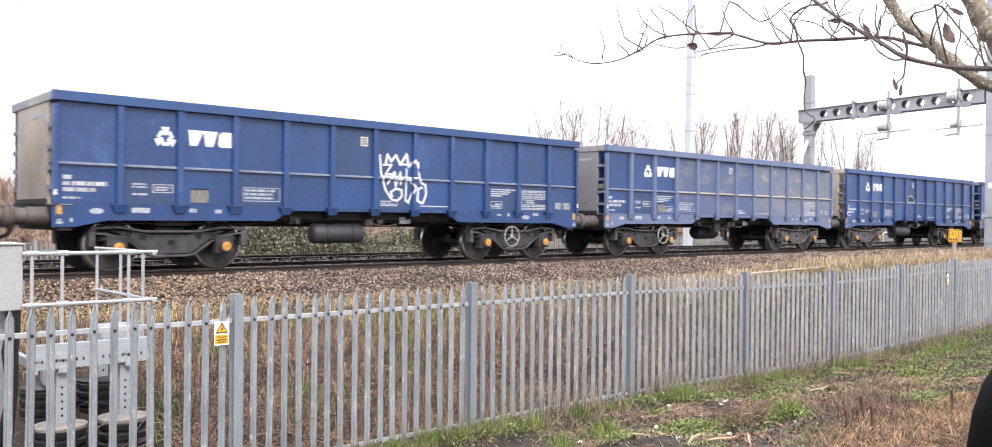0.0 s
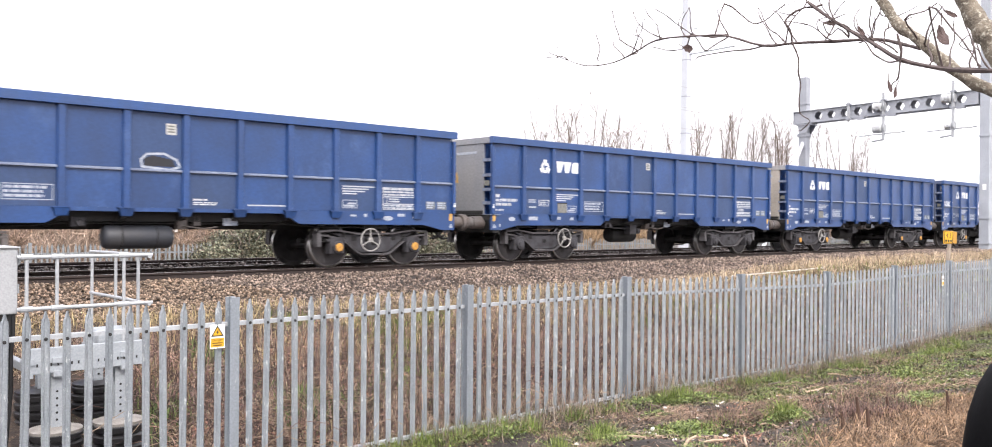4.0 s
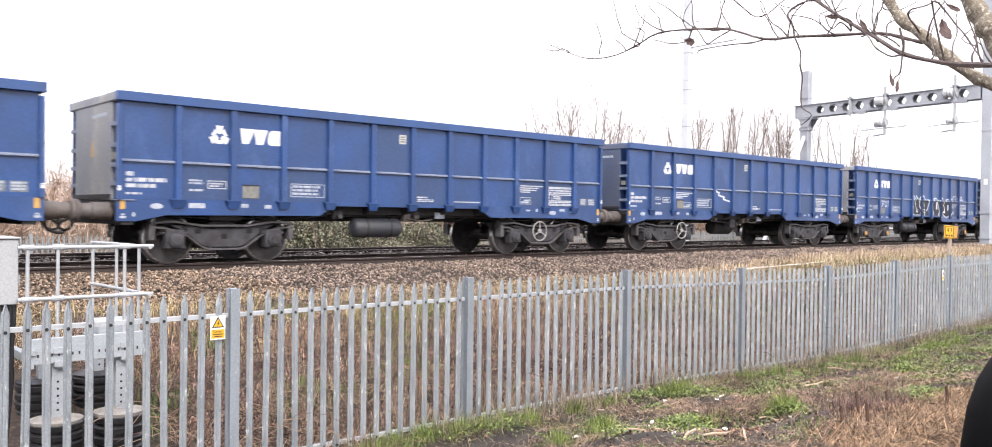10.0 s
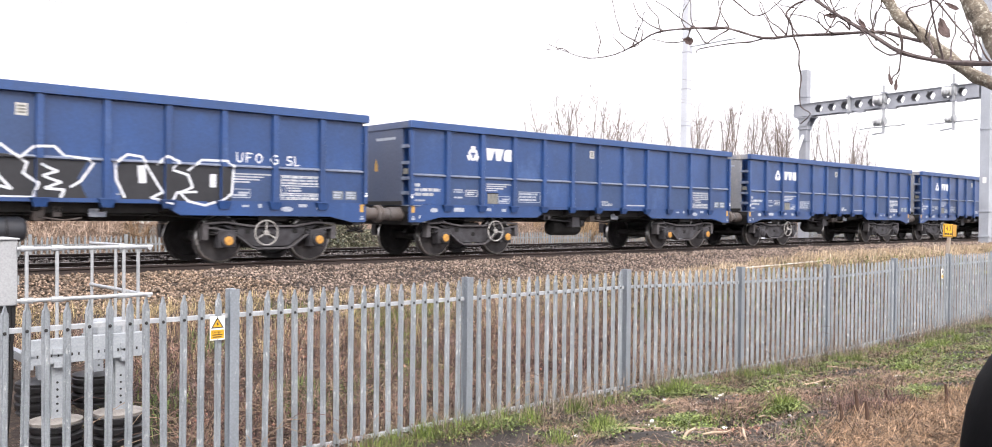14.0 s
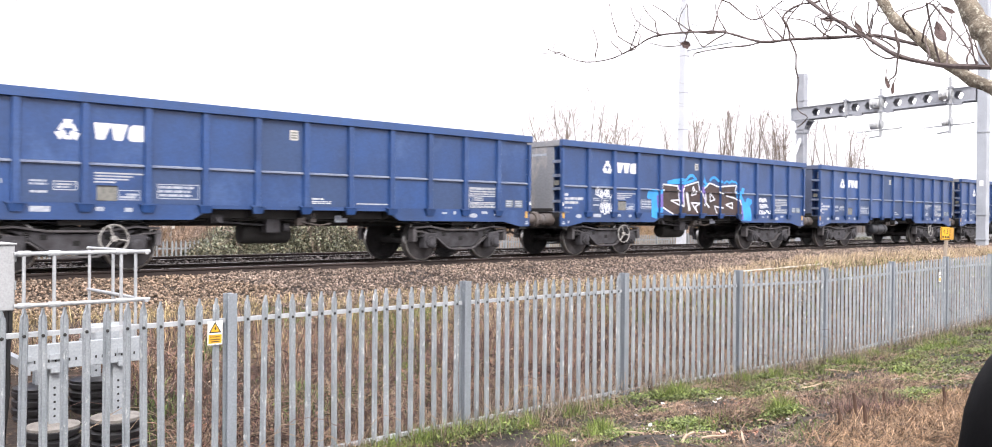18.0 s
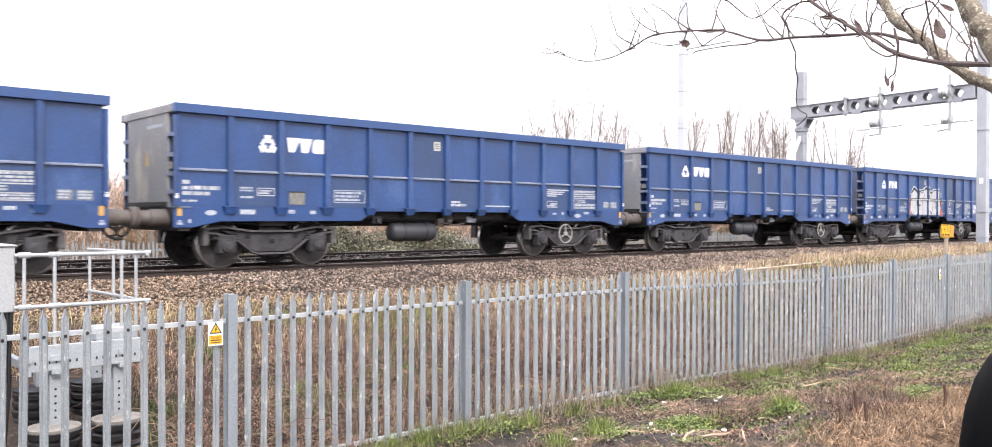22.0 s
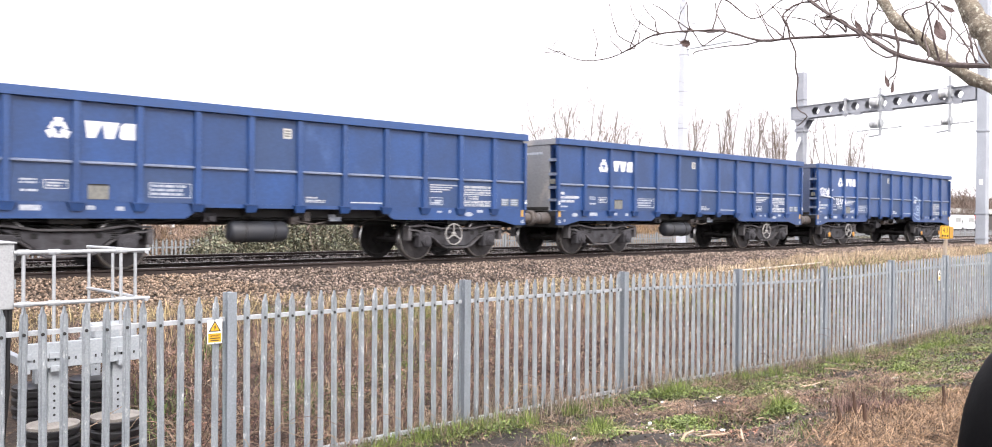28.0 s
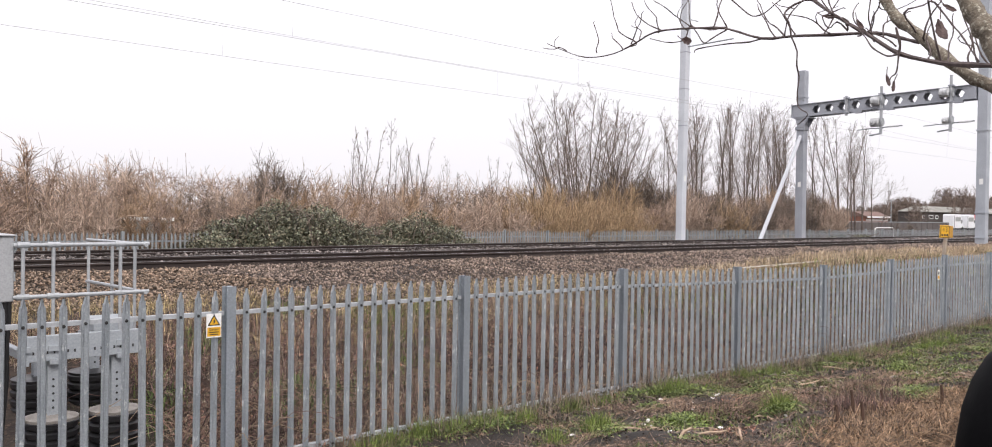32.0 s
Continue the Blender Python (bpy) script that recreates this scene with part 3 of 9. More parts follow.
def build_track(name, centre, label, first, last):
    track = thing(name, label, "railway track", pose(0, centre, 0), kind="structure")
    for side in (-0.752, 0.752):
        rail = part("rail", Geo().prism(rail_outline(side), "x", -300, 900), RAIL, track)
        part("running_surface", Geo().box(-300, 900, side - 0.024, side + 0.024, 0.0006, 0.0022), RAIL_HEAD, rail, "polished steel rail top")
    body = Geo().prism([(-1.25, -0.30), (1.25, -0.30), (1.25, -0.20), (0.9, -0.155), (0.55, -0.162), (0.3, -0.19), (-0.3, -0.19), (-0.55, -0.162), (-0.9, -0.155), (-1.25, -0.20)], "x", -0.125, 0.125)
    sleeper = mesh_of("sleeper", body, SLEEPER, bevel=0.012)
    for k in range(first, last):
        part("sleeper", sleeper, SLEEPER, track, at=pose(k * 0.65, 0, 0))
    return track


track_near = build_track("track_near", YC, "near railway track of rusty rails on concrete sleepers", -6, 70)
track_far = build_track("track_far", YF, "far railway track of rusty rails on concrete sleepers", 0, 60)


# ---- loose stones, grass and scrub as stuff ----
rng = np.random.default_rng(7)


def raw_mesh(name, verts, faces, material):
    """A mesh from arrays of vertices and of faces with equal corners."""
    me = bpy.data.meshes.new(name)
    n, k = faces.shape
    me.vertices.add(len(verts))
    me.vertices.foreach_set("co", np.asarray(verts, np.float32).ravel())
    me.loops.add(n * k)
    me.loops.foreach_set("vertex_index", faces.astype(np.int32).ravel())
    me.polygons.add(n)
    me.polygons.foreach_set("loop_start", np.arange(0, n * k, k, dtype=np.int32))
    me.update(calc_edges=True)
    me.materials.append(material)
    return me


def heights(xs, ys):
    return np.array([ground_z(x, y) for x, y in zip(xs, ys)])


def build_stones(name, label, count, x_range, y_range, size, fade=1.0, material=None, category="ballast", rough=0.0, keep=None):
    """Broken stones: bent octahedra with flat faces, more of them near the viewer."""
    x = x_range[0] + (x_range[1] - x_range[0]) * rng.random(count) ** fade
    y = rng.uniform(*y_range, count)
    if keep is not None:
        ok = np.array([keep(a, b) for a, b in zip(x, y)])
        x, y = x[ok], y[ok]
        count = len(x)
    z = heights(x, y) + rough * rng.random(count) ** 2
    base = np.array([(1, 0, 0), (-1, 0, 0), (0, 1, 0), (0, -1, 0), (0, 0, 1), (0, 0, -1)], float)
    tri = np.array([(0, 2, 4), (2, 1, 4), (1, 3, 4), (3, 0, 4), (2, 0, 5), (1, 2, 5), (3, 1, 5), (0, 3, 5)])
    r = size * rng.uniform(0.55, 1.25, (count, 1, 1)) * (1 + 0.012 * np.maximum(x - 10, 0))[:, None, None]
    v = base[None] * r * rng.uniform(0.6, 1.25, (count, 6, 3)) * np.array([1, 1, 0.75])
    v += rng.normal(0, 0.16, (count, 6, 3)) * r
    a = rng.uniform(0, 6.28, count)
    c, s = np.cos(a)[:, None], np.sin(a)[:, None]
    v = np.stack([v[..., 0] * c - v[..., 1] * s, v[..., 0] * s + v[..., 1] * c, v[..., 2]], -1)
    v += np.stack([x, y, z + size * 0.3], -1)[:, None]
    f = (tri[None] + 6 * np.arange(count)[:, None, None]).reshape(-1, 3)
    return tagged(new(name, raw_mesh(name, v.reshape(-1, 3), f, material or STONE)), label, category, kind="stuff")


def brown_part(x, y):
    return x + 1.2 * noise.noise(Vector((x * 0.6, y * 0.8, 5))) < 6.8


build_stones("brown_ballast", "rusty brown broken ballast stones on the sloping shoulder", 42000, (-2.5, 12), (12.3, 15.2), 0.027, 1.0, STONE, rough=0.05, keep=brown_part)
build_stones("grey_ballast", "mauve-grey broken ballast stones on the sloping shoulder", 70000, (3, 50), (11.95, 15.2), 0.027, 1.5, STONE_GREY, rough=0.06, keep=lambda x, y: not brown_part(x, y))
build_stones("ballast_bed_stones", "pale grey broken ballast stones between the rails", 20000, (-2.5, 60), (15.65, 21.8), 0.038, 1.3, STONE_PALE, rough=0.03)


def build_blades(name, label, material, spots, height, width, lean=0.5, category="grass"):
    """Bent grass blades at the given places: a quad and a tip each, as three triangles."""
    p = np.asarray(spots, float)
    n = len(p)
    h = height * rng.uniform(0.5, 1.3, n) * (p[:, 3] if p.shape[1] > 3 else 1.0)
    a, b = rng.uniform(0, 6.28, n), rng.uniform(0, 6.28, n)
    w = width * rng.uniform(0.6, 1.3, n) / 2
    side = np.stack([np.cos(a) * w, np.sin(a) * w, 0 * w], -1)
    bend = np.abs(rng.normal(0, lean, n)) * h
    to = np.stack([np.cos(b) * bend, np.sin(b) * bend, 0 * h], -1)
    up = np.stack([0 * h, 0 * h, h / np.sqrt(1 + (bend / h) ** 2)], -1)
    root = p[:, :3]
    mid = root + up * 0.6 + to * 0.35
    tip = root + up + to
    v = np.stack([root - side, root + side, mid - side * 0.8, mid + side * 0.8, tip], 1).reshape(-1, 3)
    t = np.array([(0, 1, 3), (0, 3, 2), (2, 3, 4)])
    f = (t[None] + 5 * np.arange(n)[:, None, None]).reshape(-1, 3)
    return tagged(new(name, raw_mesh(name, v, f, material)), label, category, kind="stuff")


def scatter(n, x_range, y_range, keep=None, fade=1.0):
    x = x_range[0] + (x_range[1] - x_range[0]) * rng.random(n) ** fade
    y = rng.uniform(*y_range, n)
    if keep is not None:
        ok = np.array([keep(a, b) for a, b in zip(x, y)])
        x, y = x[ok], y[ok]
    return np.stack([x, y, heights(x, y), np.ones(len(x))], -1)


def clumps(centres, per, spread, scale=None):
    """Places gathered round centres."""
    c = np.repeat(np.asarray(centres, float), per, 0)
    q = c[:, :2] + rng.normal(0, 1, (len(c), 2)) * spread
    rel = np.linalg.norm(q - c[:, :2], axis=1) / spread
    return np.stack([q[:, 0], q[:, 1], heights(q[:, 0], q[:, 1]), np.clip(1.15 - 0.28 * rel, 0.3, 1.2)], -1)


def patchy(freq, level, seed):
    return lambda x, y: noise.noise(Vector((x * freq, y * freq, seed))) > level


def clear_of_platform(x, y):
    return not (1.2 < x < 3.5 and y < 10.6)


def straw_edge(x):
    """Where the grass gives way to ballast."""
    return 12.6 - 0.45 * smooth(12, 16, x) + 0.22 * smooth(18, 24, x) + 0.22 * noise.noise(Vector((x * 0.8, 0, 17)))


build_blades("dry_grass", "straw-coloured dead grass along the foot of the ballast", STRAW,
             scatter(44000, (-2, 44), (10.1, 12.6), lambda x, y: y < straw_edge(x) and patchy(0.7, -0.3, 3)(x, y) and clear_of_platform(x, y), 1.3), 0.18, 0.008, 1.3)
build_blades("ditch_grass", "flattened straw and dead stems in the ditch behind the fence", STRAW,
             scatter(5000, (0, 34), (7.6, 10.9), lambda x, y: patchy(0.6, 0.05, 8)(x, y) and clear_of_platform(x, y), 1.4), 0.26, 0.006, 1.8)
build_blades("dead_stems", "tangle of dead brown weed stems behind the fence", DITCH_STEM,
             scatter(46000, (-1, 36), (7.45, 11.5), lambda x, y: patchy(0.9, -0.35, 12)(x, y) and clear_of_platform(x, y), 1.5), 0.30, 0.007, 1.9)
build_blades("ditch_mat", "matted short dead stems covering the ditch behind the fence", DITCH_STEM,
             scatter(34000, (-1, 22), (7.35, 11.0), clear_of_platform, 1.25), 0.13, 0.009, 2.4)
build_blades("pale_ditch_mat", "pale brown dead grass scattered through the ditch", STRAW_BROWN,
             scatter(20000, (-1, 24), (7.4, 11.6), clear_of_platform, 1.3), 0.16, 0.007, 2.0)
build_blades("standing_stems", "dead brown stalks standing in the ditch behind the fence", DITCH_STEM,
             scatter(6000, (0, 30), (7.6, 11.2), lambda x, y: patchy(0.7, -0.1, 15)(x, y) and clear_of_platform(x, y), 1.4), 0.5, 0.007, 0.8)
build_blades("verge_grass", "pale yellow-green grass on the rising verge beside the track", STRAW_PALE,
             scatter(24000, (15, 46), (11.0, 12.6), lambda x, y: y < straw_edge(x) and patchy(0.5, -0.5, 31)(x, y)), 0.20, 0.011, 1.0)
build_blades("verge_green", "green grass among the straw of the verge", GRASS,
             scatter(9000, (14, 40), (8.6, 11.6), patchy(0.5, 0.0, 41)), 0.20, 0.015, 0.8)
build_blades("ditch_green", "green weeds among dead stems behind the fence", WEED,
             np.vstack([clumps([(4.9, 8.6), (5.2, 9.1), (5.6, 8.8), (3.0, 8.9), (3.6, 9.3), (4.6, 10.6)], 240, 0.22), clumps(scatter(60, (3, 24), (7.6, 10), None)[:, :2], 25, 0.22)]), 0.22, 0.016, 0.8)
build_blades("ditch_fresh_green", "fresh green grass patch on the slope behind the fence", GRASS,
             clumps([(7.5, 11.0), (7.9, 11.2), (7.7, 10.7), (7.2, 10.6), (7.4, 10.2), (8.3, 11.0), (12.5, 10.5), (13.0, 10.4), (16.0, 10.5), (7.0, 9.7), (6.3, 9.3), (6.9, 9.4), (8.9, 11.3), (8.6, 11.1), (6.3, 11.5)], 300, 0.26), 0.17, 0.010, 1.2)

build_blades("ditch_straw_tangle", "bright broken straw tangled over the dead stems of the ditch", STRAW_PALE,
             scatter(50000, (0.5, 24), (7.45, 11.5), lambda x, y: patchy(1.3, -0.2, 23)(x, y) and clear_of_platform(x, y), 1.25), 0.16, 0.0085, 2.6)
build_blades("ditch_grey_tangle", "grey bleached stems and grass tangled on the far slope of the ditch", GREY_STEM,
             scatter(15000, (11, 30), (7.5, 11.2), patchy(0.8, -0.25, 29), 1.1), 0.26, 0.009, 1.9)
build_blades("ditch_pale_stems", "bleached thin stems leaning among the dead growth", GREY_STEM,
             scatter(11000, (1.5, 26), (7.45, 10.8), lambda x, y: patchy(0.9, -0.05, 27)(x, y) and clear_of_platform(x, y), 1.2), 0.42, 0.0048, 1.1)

# ---- palisade fences ----
PALES = 17                      # pales in a bay
BAY = 2.75
FENCE_Y = 7.245


def pale_mesh(h, name, material, w=0.062):
    """A W-section pale with a three-pointed head, bottom at z = 0."""
    half, d, pts = w / 2, 0.020, []
    section = [(-half, 0.010), (-half * 0.62, -d * 0.5), (-half * 0.25, d * 0.1), (half * 0.25, d * 0.1), (half * 0.62, -d * 0.5), (half, 0.010)]
    levels = [(0.0, 1.0), (h - 0.105, 1.0), (h - 0.06, 0.82), (h - 0.055, 0.62), (h, 0.16)]
    g, n = Geo(), len(section)
    verts = [(x * k, y + off, z) for off in (0, 0.004) for z, k in levels for x, y in section]
    faces = []
    for side in (0, 1):
        base = side * n * len(levels)
        for j in range(len(levels) - 1):
            for i in range(n - 1):
                q = [base + j * n + i, base + j * n + i + 1, base + (j + 1) * n + i + 1, base + (j + 1) * n + i]
                faces.append(tuple(q if side else reversed(q)))
    for j in range(len(levels) - 1):
        for i in (0, n - 1):
            faces.append((j * n + i, (j + 1) * n + i, n * len(levels) + (j + 1) * n + i, n * len(levels) + j * n + i))
    return mesh_of(name, g.add(verts, faces), material)


def i_post(h):
    """A rolled steel post: two flanges and a web, in one outline."""
    f, d, t = 0.043, 0.053, 0.018
    half = [(f, -d), (f, -d + 0.012), (t, -d + 0.016), (t, d - 0.016), (f, d - 0.012), (f, d)]
    return Geo().prism(half + [(-x, y) for x, y in reversed(half)], "z", 0, h)


def build_near_fence():
    tops = [0.27, 0.26, 0.25, 0.24, 0.18, 0.13, 0.16, 0.19, 0.19, 0.18, 0.17, 0.16, 0.15, 0.15, 0.15]
    pale_h = 1.62
    fence = thing("palisade_fence", "weathered galvanised steel palisade fence with pointed pales", "fence", pose(0, FENCE_Y, 0))
    pale = pale_mesh(pale_h, "pale", ZINC)
    post = mesh_of("post", i_post(1.78), ZINC_POST)
    bolt = mesh_of("bolt", Geo().lathe([(0, 0.014), (0.008, 0.014), (0.012, 0.008)], (0, 0, 0), (0, -1, 0), 8), GRIME)
    count = 0
    for b in range(-2, 13):
        x0 = 3.39 + BAY * b
        z0, z1 = (tops[max(min(b + 1 + k, 14), 0)] for k in (0, 1))
        part("post", post, ZINC, fence, at=pose(x0, 0.02, z0 - 1.76))
        for r, up in (("upper_rail", 0.20), ("lower_rail", 1.53)):
            g = Geo()
            a0, a1 = z0 - up, z1 - up
            for lo, hi, t0, t1 in ((-0.020, -0.014, -0.036, 0.0), (-0.014, 0.03, -0.006, 0.0)):
                g.add([(x0 + 0.05, lo + 0.03, a0 + t0), (x0 + 0.05, hi + 0.03, a0 + t0), (x0 + 0.05, hi + 0.03, a0 + t1), (x0 + 0.05, lo + 0.03, a0 + t1),
                       (x0 + BAY - 0.05, lo + 0.03, a1 + t0), (x0 + BAY - 0.05, hi + 0.03, a1 + t0), (x0 + BAY - 0.05, hi + 0.03, a1 + t1), (x0 + BAY - 0.05, lo + 0.03, a1 + t1)],
                      [(0, 3, 2, 1), (4, 5, 6, 7), (0, 1, 5, 4), (1, 2, 6, 5), (2, 3, 7, 6), (3, 0, 4, 7)])
            part(r, g, RAIL_ZINC_LIT, fence)
        for k in range(PALES):
            u = (k + 1) / (PALES + 1)
            x, z = x0 + BAY * u, z0 + (z1 - z0) * u
            wob = random.gauss(0, 0.004)
            ob = part("pale", pale, ZINC, fence, at=pose(x + wob, -0.02, z - pale_h - 0.01 + random.gauss(0, 0.006), 0, random.gauss(0, 0.35), random.gauss(0, 2)))
            count += 1
            if b < 3:
                part("bolt", bolt, ZINC_FAR, ob, at=pose(0, 0.004, pale_h - 0.215))
                part("bolt", bolt, ZINC_FAR, ob, at=pose(0, 0.004, pale_h - 1.545))
    return fence


fence = build_near_fence()


def build_far_fence():
    fence = thing("far_palisade_fence", "grey palisade fence on the far side of the line", "fence", pose(0, 28.0, 0))
    pale = pale_mesh(1.8, "pale", ZINC_FAR, 0.07)
    post = mesh_of("post", i_post(1.85), ZINC_FAR)
    for b in range(0, 40):
        x0 = 4.0 + BAY * b
        z = -1.62 + 0.06 * noise.noise(Vector((b * 0.6, 3, 0)))
        part("post", post, ZINC_FAR, fence, at=pose(x0, 0.03, z))
        part("rail", Geo().box(x0 + 0.05, x0 + BAY - 0.05, 0.01, 0.05, z + 1.5, z + 1.55), ZINC_FAR, fence)
        part("rail", Geo().box(x0 + 0.05, x0 + BAY - 0.05, 0.01, 0.05, z + 0.3, z + 0.35), ZINC_FAR, fence)
    joined = Geo()
    for b in range(0, 40):
        z = -1.62 + 0.06 * noise.noise(Vector((b * 0.6, 3, 0)))
        for k in range(PALES):
            x = 4.0 + BAY * (b + (k + 1) / (PALES + 1))
            if b < 16:
                part("pale", pale, ZINC_FAR, fence, at=pose(x, -0.02, z + random.gauss(0, 0.01), 0, random.gauss(0, 0.5), 0))
            else:
                joined.prism([(x - 0.035, z), (x + 0.035, z), (x + 0.035, z + 1.7), (x, z + 1.8), (x - 0.035, z + 1.7)], "y", -0.02, -0.01)
    ob = part("pale_mass", joined, ZINC_FAR, fence, "row of pales too far off to tell apart")
    tagged(ob, kind="stuff")
    return fence


far_fence = build_far_fence()


def text_mesh(name, words, size, material, parent, at):
    """Lettering in the built-in typeface, as a mesh under its sign."""
    cu = bpy.data.curves.new(name, "FONT")
    cu.body, cu.size, cu.align_x, cu.align_y, cu.extrude = words, size, "CENTER", "CENTER", 0.0006
    tmp = bpy.data.objects.new(name, cu)
    me = bpy.data.meshes.new_from_object(tmp)
    bpy.data.objects.remove(tmp)
    me.materials.clear()
    me.materials.append(material)
    ob = new(name, me)
    ob.parent, ob.matrix_basis = parent, at
    return ob


def build_danger_sign():
    sign = thing("danger_sign", "white and yellow electricity danger sign bolted to the palisade fence", "sign", pose(3.215, FENCE_Y - 0.062, -0.05))
    part("plate", Geo().box(-0.068, 0.068, 0, 0.003, -0.105, 0.105), SIGN_WHITE, sign, bevel=0.001)
    part("triangle_border", Geo().prism([(-0.058, 0.0), (0.058, 0.0), (0, 0.098)], "y", -0.0012, 0.0), INK, sign, "black triangle border")
    part("triangle", Geo().prism([(-0.041, 0.010), (0.041, 0.010), (0, 0.079)], "y", -0.0024, -0.0012), SIGN_YELLOW, sign, "yellow warning triangle")
    part("lightning_bolt", Geo().prism([(0.010, 0.064), (-0.014, 0.036), (-0.002, 0.038), (-0.008, 0.013), (0.016, 0.041), (0.004, 0.039)], "y", -0.0034, -0.0024), INK, sign)
    part("text_panel", Geo().box(-0.060, 0.060, -0.0012, 0, -0.092, -0.014), SIGN_YELLOW, sign, "yellow text panel")
    text_mesh("lettering", "Danger", 0.032, INK, sign, pose(0, -0.0016, -0.032, 90, 0, 0))
    for k, w in enumerate((0.046, 0.040)):
        part("text_line", Geo().box(-w, w, -0.002, -0.0012, -0.062 - 0.019 * k, -0.053 - 0.019 * k), INK, sign)
    for z in (0.099, -0.099):
        part("fixing_bolt", Geo().lathe([(0, 0.006), (0.005, 0.005)], (0, 0, z), (0, -1, 0), 8), ZINC_FAR, sign)


build_danger_sign()


def build_small_sign():
    sign = thing("fence_notice", "small white and yellow notice on the palisade fence", "sign", pose(19.33, FENCE_Y - 0.062, -0.205))
    part("plate", Geo().box(-0.055, 0.055, 0, 0.003, -0.105, 0.105), SIGN_WHITE, sign)
    part("text_panel", Geo().box(-0.045, 0.045, -0.001, 0, -0.09, -0.02), SIGN_YELLOW, sign)
    part("symbol", Geo().prism([(-0.04, 0.01), (0.04, 0.01), (0, 0.085)], "y", -0.001, 0), INK, sign)


build_small_sign()

# ---- the wagons ----
BODY = 12.36                    # body length
BAYS = 12
STEP = 1.0262                   # rib to rib; the end bays are a little longer
SIDE = 1.363                    # half the width over the rim
PANEL_Y = -1.262                # face of the side panels
RIB_Y = -1.335                  # face of the ribs
WHEEL_R = 0.46


def rib_x(k):
    return BODY / 2 + (k - BAYS / 2) * STEP


def sill_outline(z_top):
    return [(0, z_top), (0, 0.78), (0.34, 0.78), (0.85, 0.89), (3.9, 0.90), (4.25, 1.10), (8.1, 1.10), (8.46, 0.90), (11.51, 0.89), (12.02, 0.78), (BODY, 0.78), (BODY, z_top)]


def bars(rows, y, depth=0.0025):
    """Flat bars on the side: rows of x from, x to, z from, z to."""
    g = Geo()
    for x0, x1, z0, z1 in rows:
        g.box(x0, x1, y - depth, y, z0, z1)
    return g


def lines(x0, x1, z0, z1, n, ragged, seed):
    """Rows of bars of uneven length that stand for small print."""
    r = random.Random(seed)
    pitch, out = (z1 - z0) / n, []
    for k in range(n):
        z = z1 - pitch * (k + 0.75)
        x = x0
        end = x1 - r.random() * ragged * (x1 - x0)
        while x < end:
            w = min(r.uniform(0.05, 0.22), end - x)
            out.append((x, x + w, z, z + pitch * 0.62))
            x += w + 0.022
    return out


def outline_box(x0, x1, z0, z1, w=0.014):
    return [(x0, x1, z0, z0 + w), (x0, x1, z1 - w, z1), (x0, x0 + w, z0 + w, z1 - w), (x1 - w, x1, z0 + w, z1 - w)]


def slanted(x, z0, z1, points):
    """A slanted solid shape from pairs in its own unit box."""
    return [(x + a + 0.12 * b * (z1 - z0), z0 + b * (z1 - z0)) for a, b in points]


def build_wheelset():
    g = Geo()
    for side in (-1, 1):
        y = side * 0.755
        g.lathe([(-0.07, 0.24), (-0.069, WHEEL_R - 0.035), (-0.060, WHEEL_R), (0.04, WHEEL_R + 0.004), (0.045, WHEEL_R + 0.028), (0.068, WHEEL_R + 0.026), (0.068, WHEEL_R - 0.06), (0.03, WHEEL_R - 0.08), (0.02, 0.16), (0.07, 0.12), (0.07, 0.08)],
                (0, y, 0), (0, -side, 0), 24)
        g.lathe([(0, 0.11), (0.10, 0.10), (0.13, 0.05)], (0, y + side * 0.06, 0), (0, side, 0), 12)
    g.tube([(0, -0.75, 0), (0, 0.75, 0)], 0.085, 12)
    me = mesh_of("wheelset", g, WHEEL)
    me.materials.append(TREAD)
    for face in me.polygons:
        if all(0.40 < math.hypot(me.vertices[k].co.x, me.vertices[k].co.z) < 0.466 and abs(me.vertices[k].co.y) > 0.7 for k in face.vertices) and len(face.vertices) == 4:
            face.material_index = 1
    shade(me, 35)
    return me


WHEELSET = build_wheelset()
FRAME = mesh_of("side_frame", Geo().prism([(-1.02, 0.72), (-0.62, 0.70), (-0.3, 0.66), (0.3, 0.66), (0.62, 0.70), (1.02, 0.72), (0.84, 0.63), (0.72, 0.56), (0.42, 0.34), (0.30, 0.30), (-0.30, 0.30), (-0.42, 0.34), (-0.72, 0.56), (-0.84, 0.63)], "y", -0.05, 0.05), BOGIE, bevel=0.012)
chord = [(0.0, 0.285), (0.31, 0.285), (0.43, 0.325), (0.72, 0.535), (0.92, 0.625), (1.14, 0.675), (1.38, 0.69)]
lower = [(-x, z) for x, z in reversed(chord[1:])] + chord
FLANGE = mesh_of("frame_flange", Geo().prism([(-1.38, 0.765), (-0.95, 0.795), (-0.45, 0.72), (0.45, 0.72), (0.95, 0.795), (1.38, 0.765), (1.38, 0.725), (0.95, 0.755), (0.45, 0.68), (-0.45, 0.68), (-0.95, 0.755), (-1.38, 0.725)], "y", -0.12, 0.10)
                 .prism(lower + [(x, z - 0.036) for x, z in reversed(lower)], "y", -0.115, 0.09)
                 .box(-1.40, -1.30, -0.11, 0.09, 0.44, 0.72).box(1.30, 1.40, -0.11, 0.09, 0.44, 0.72), BOGIE_DUST, bevel=0.005)
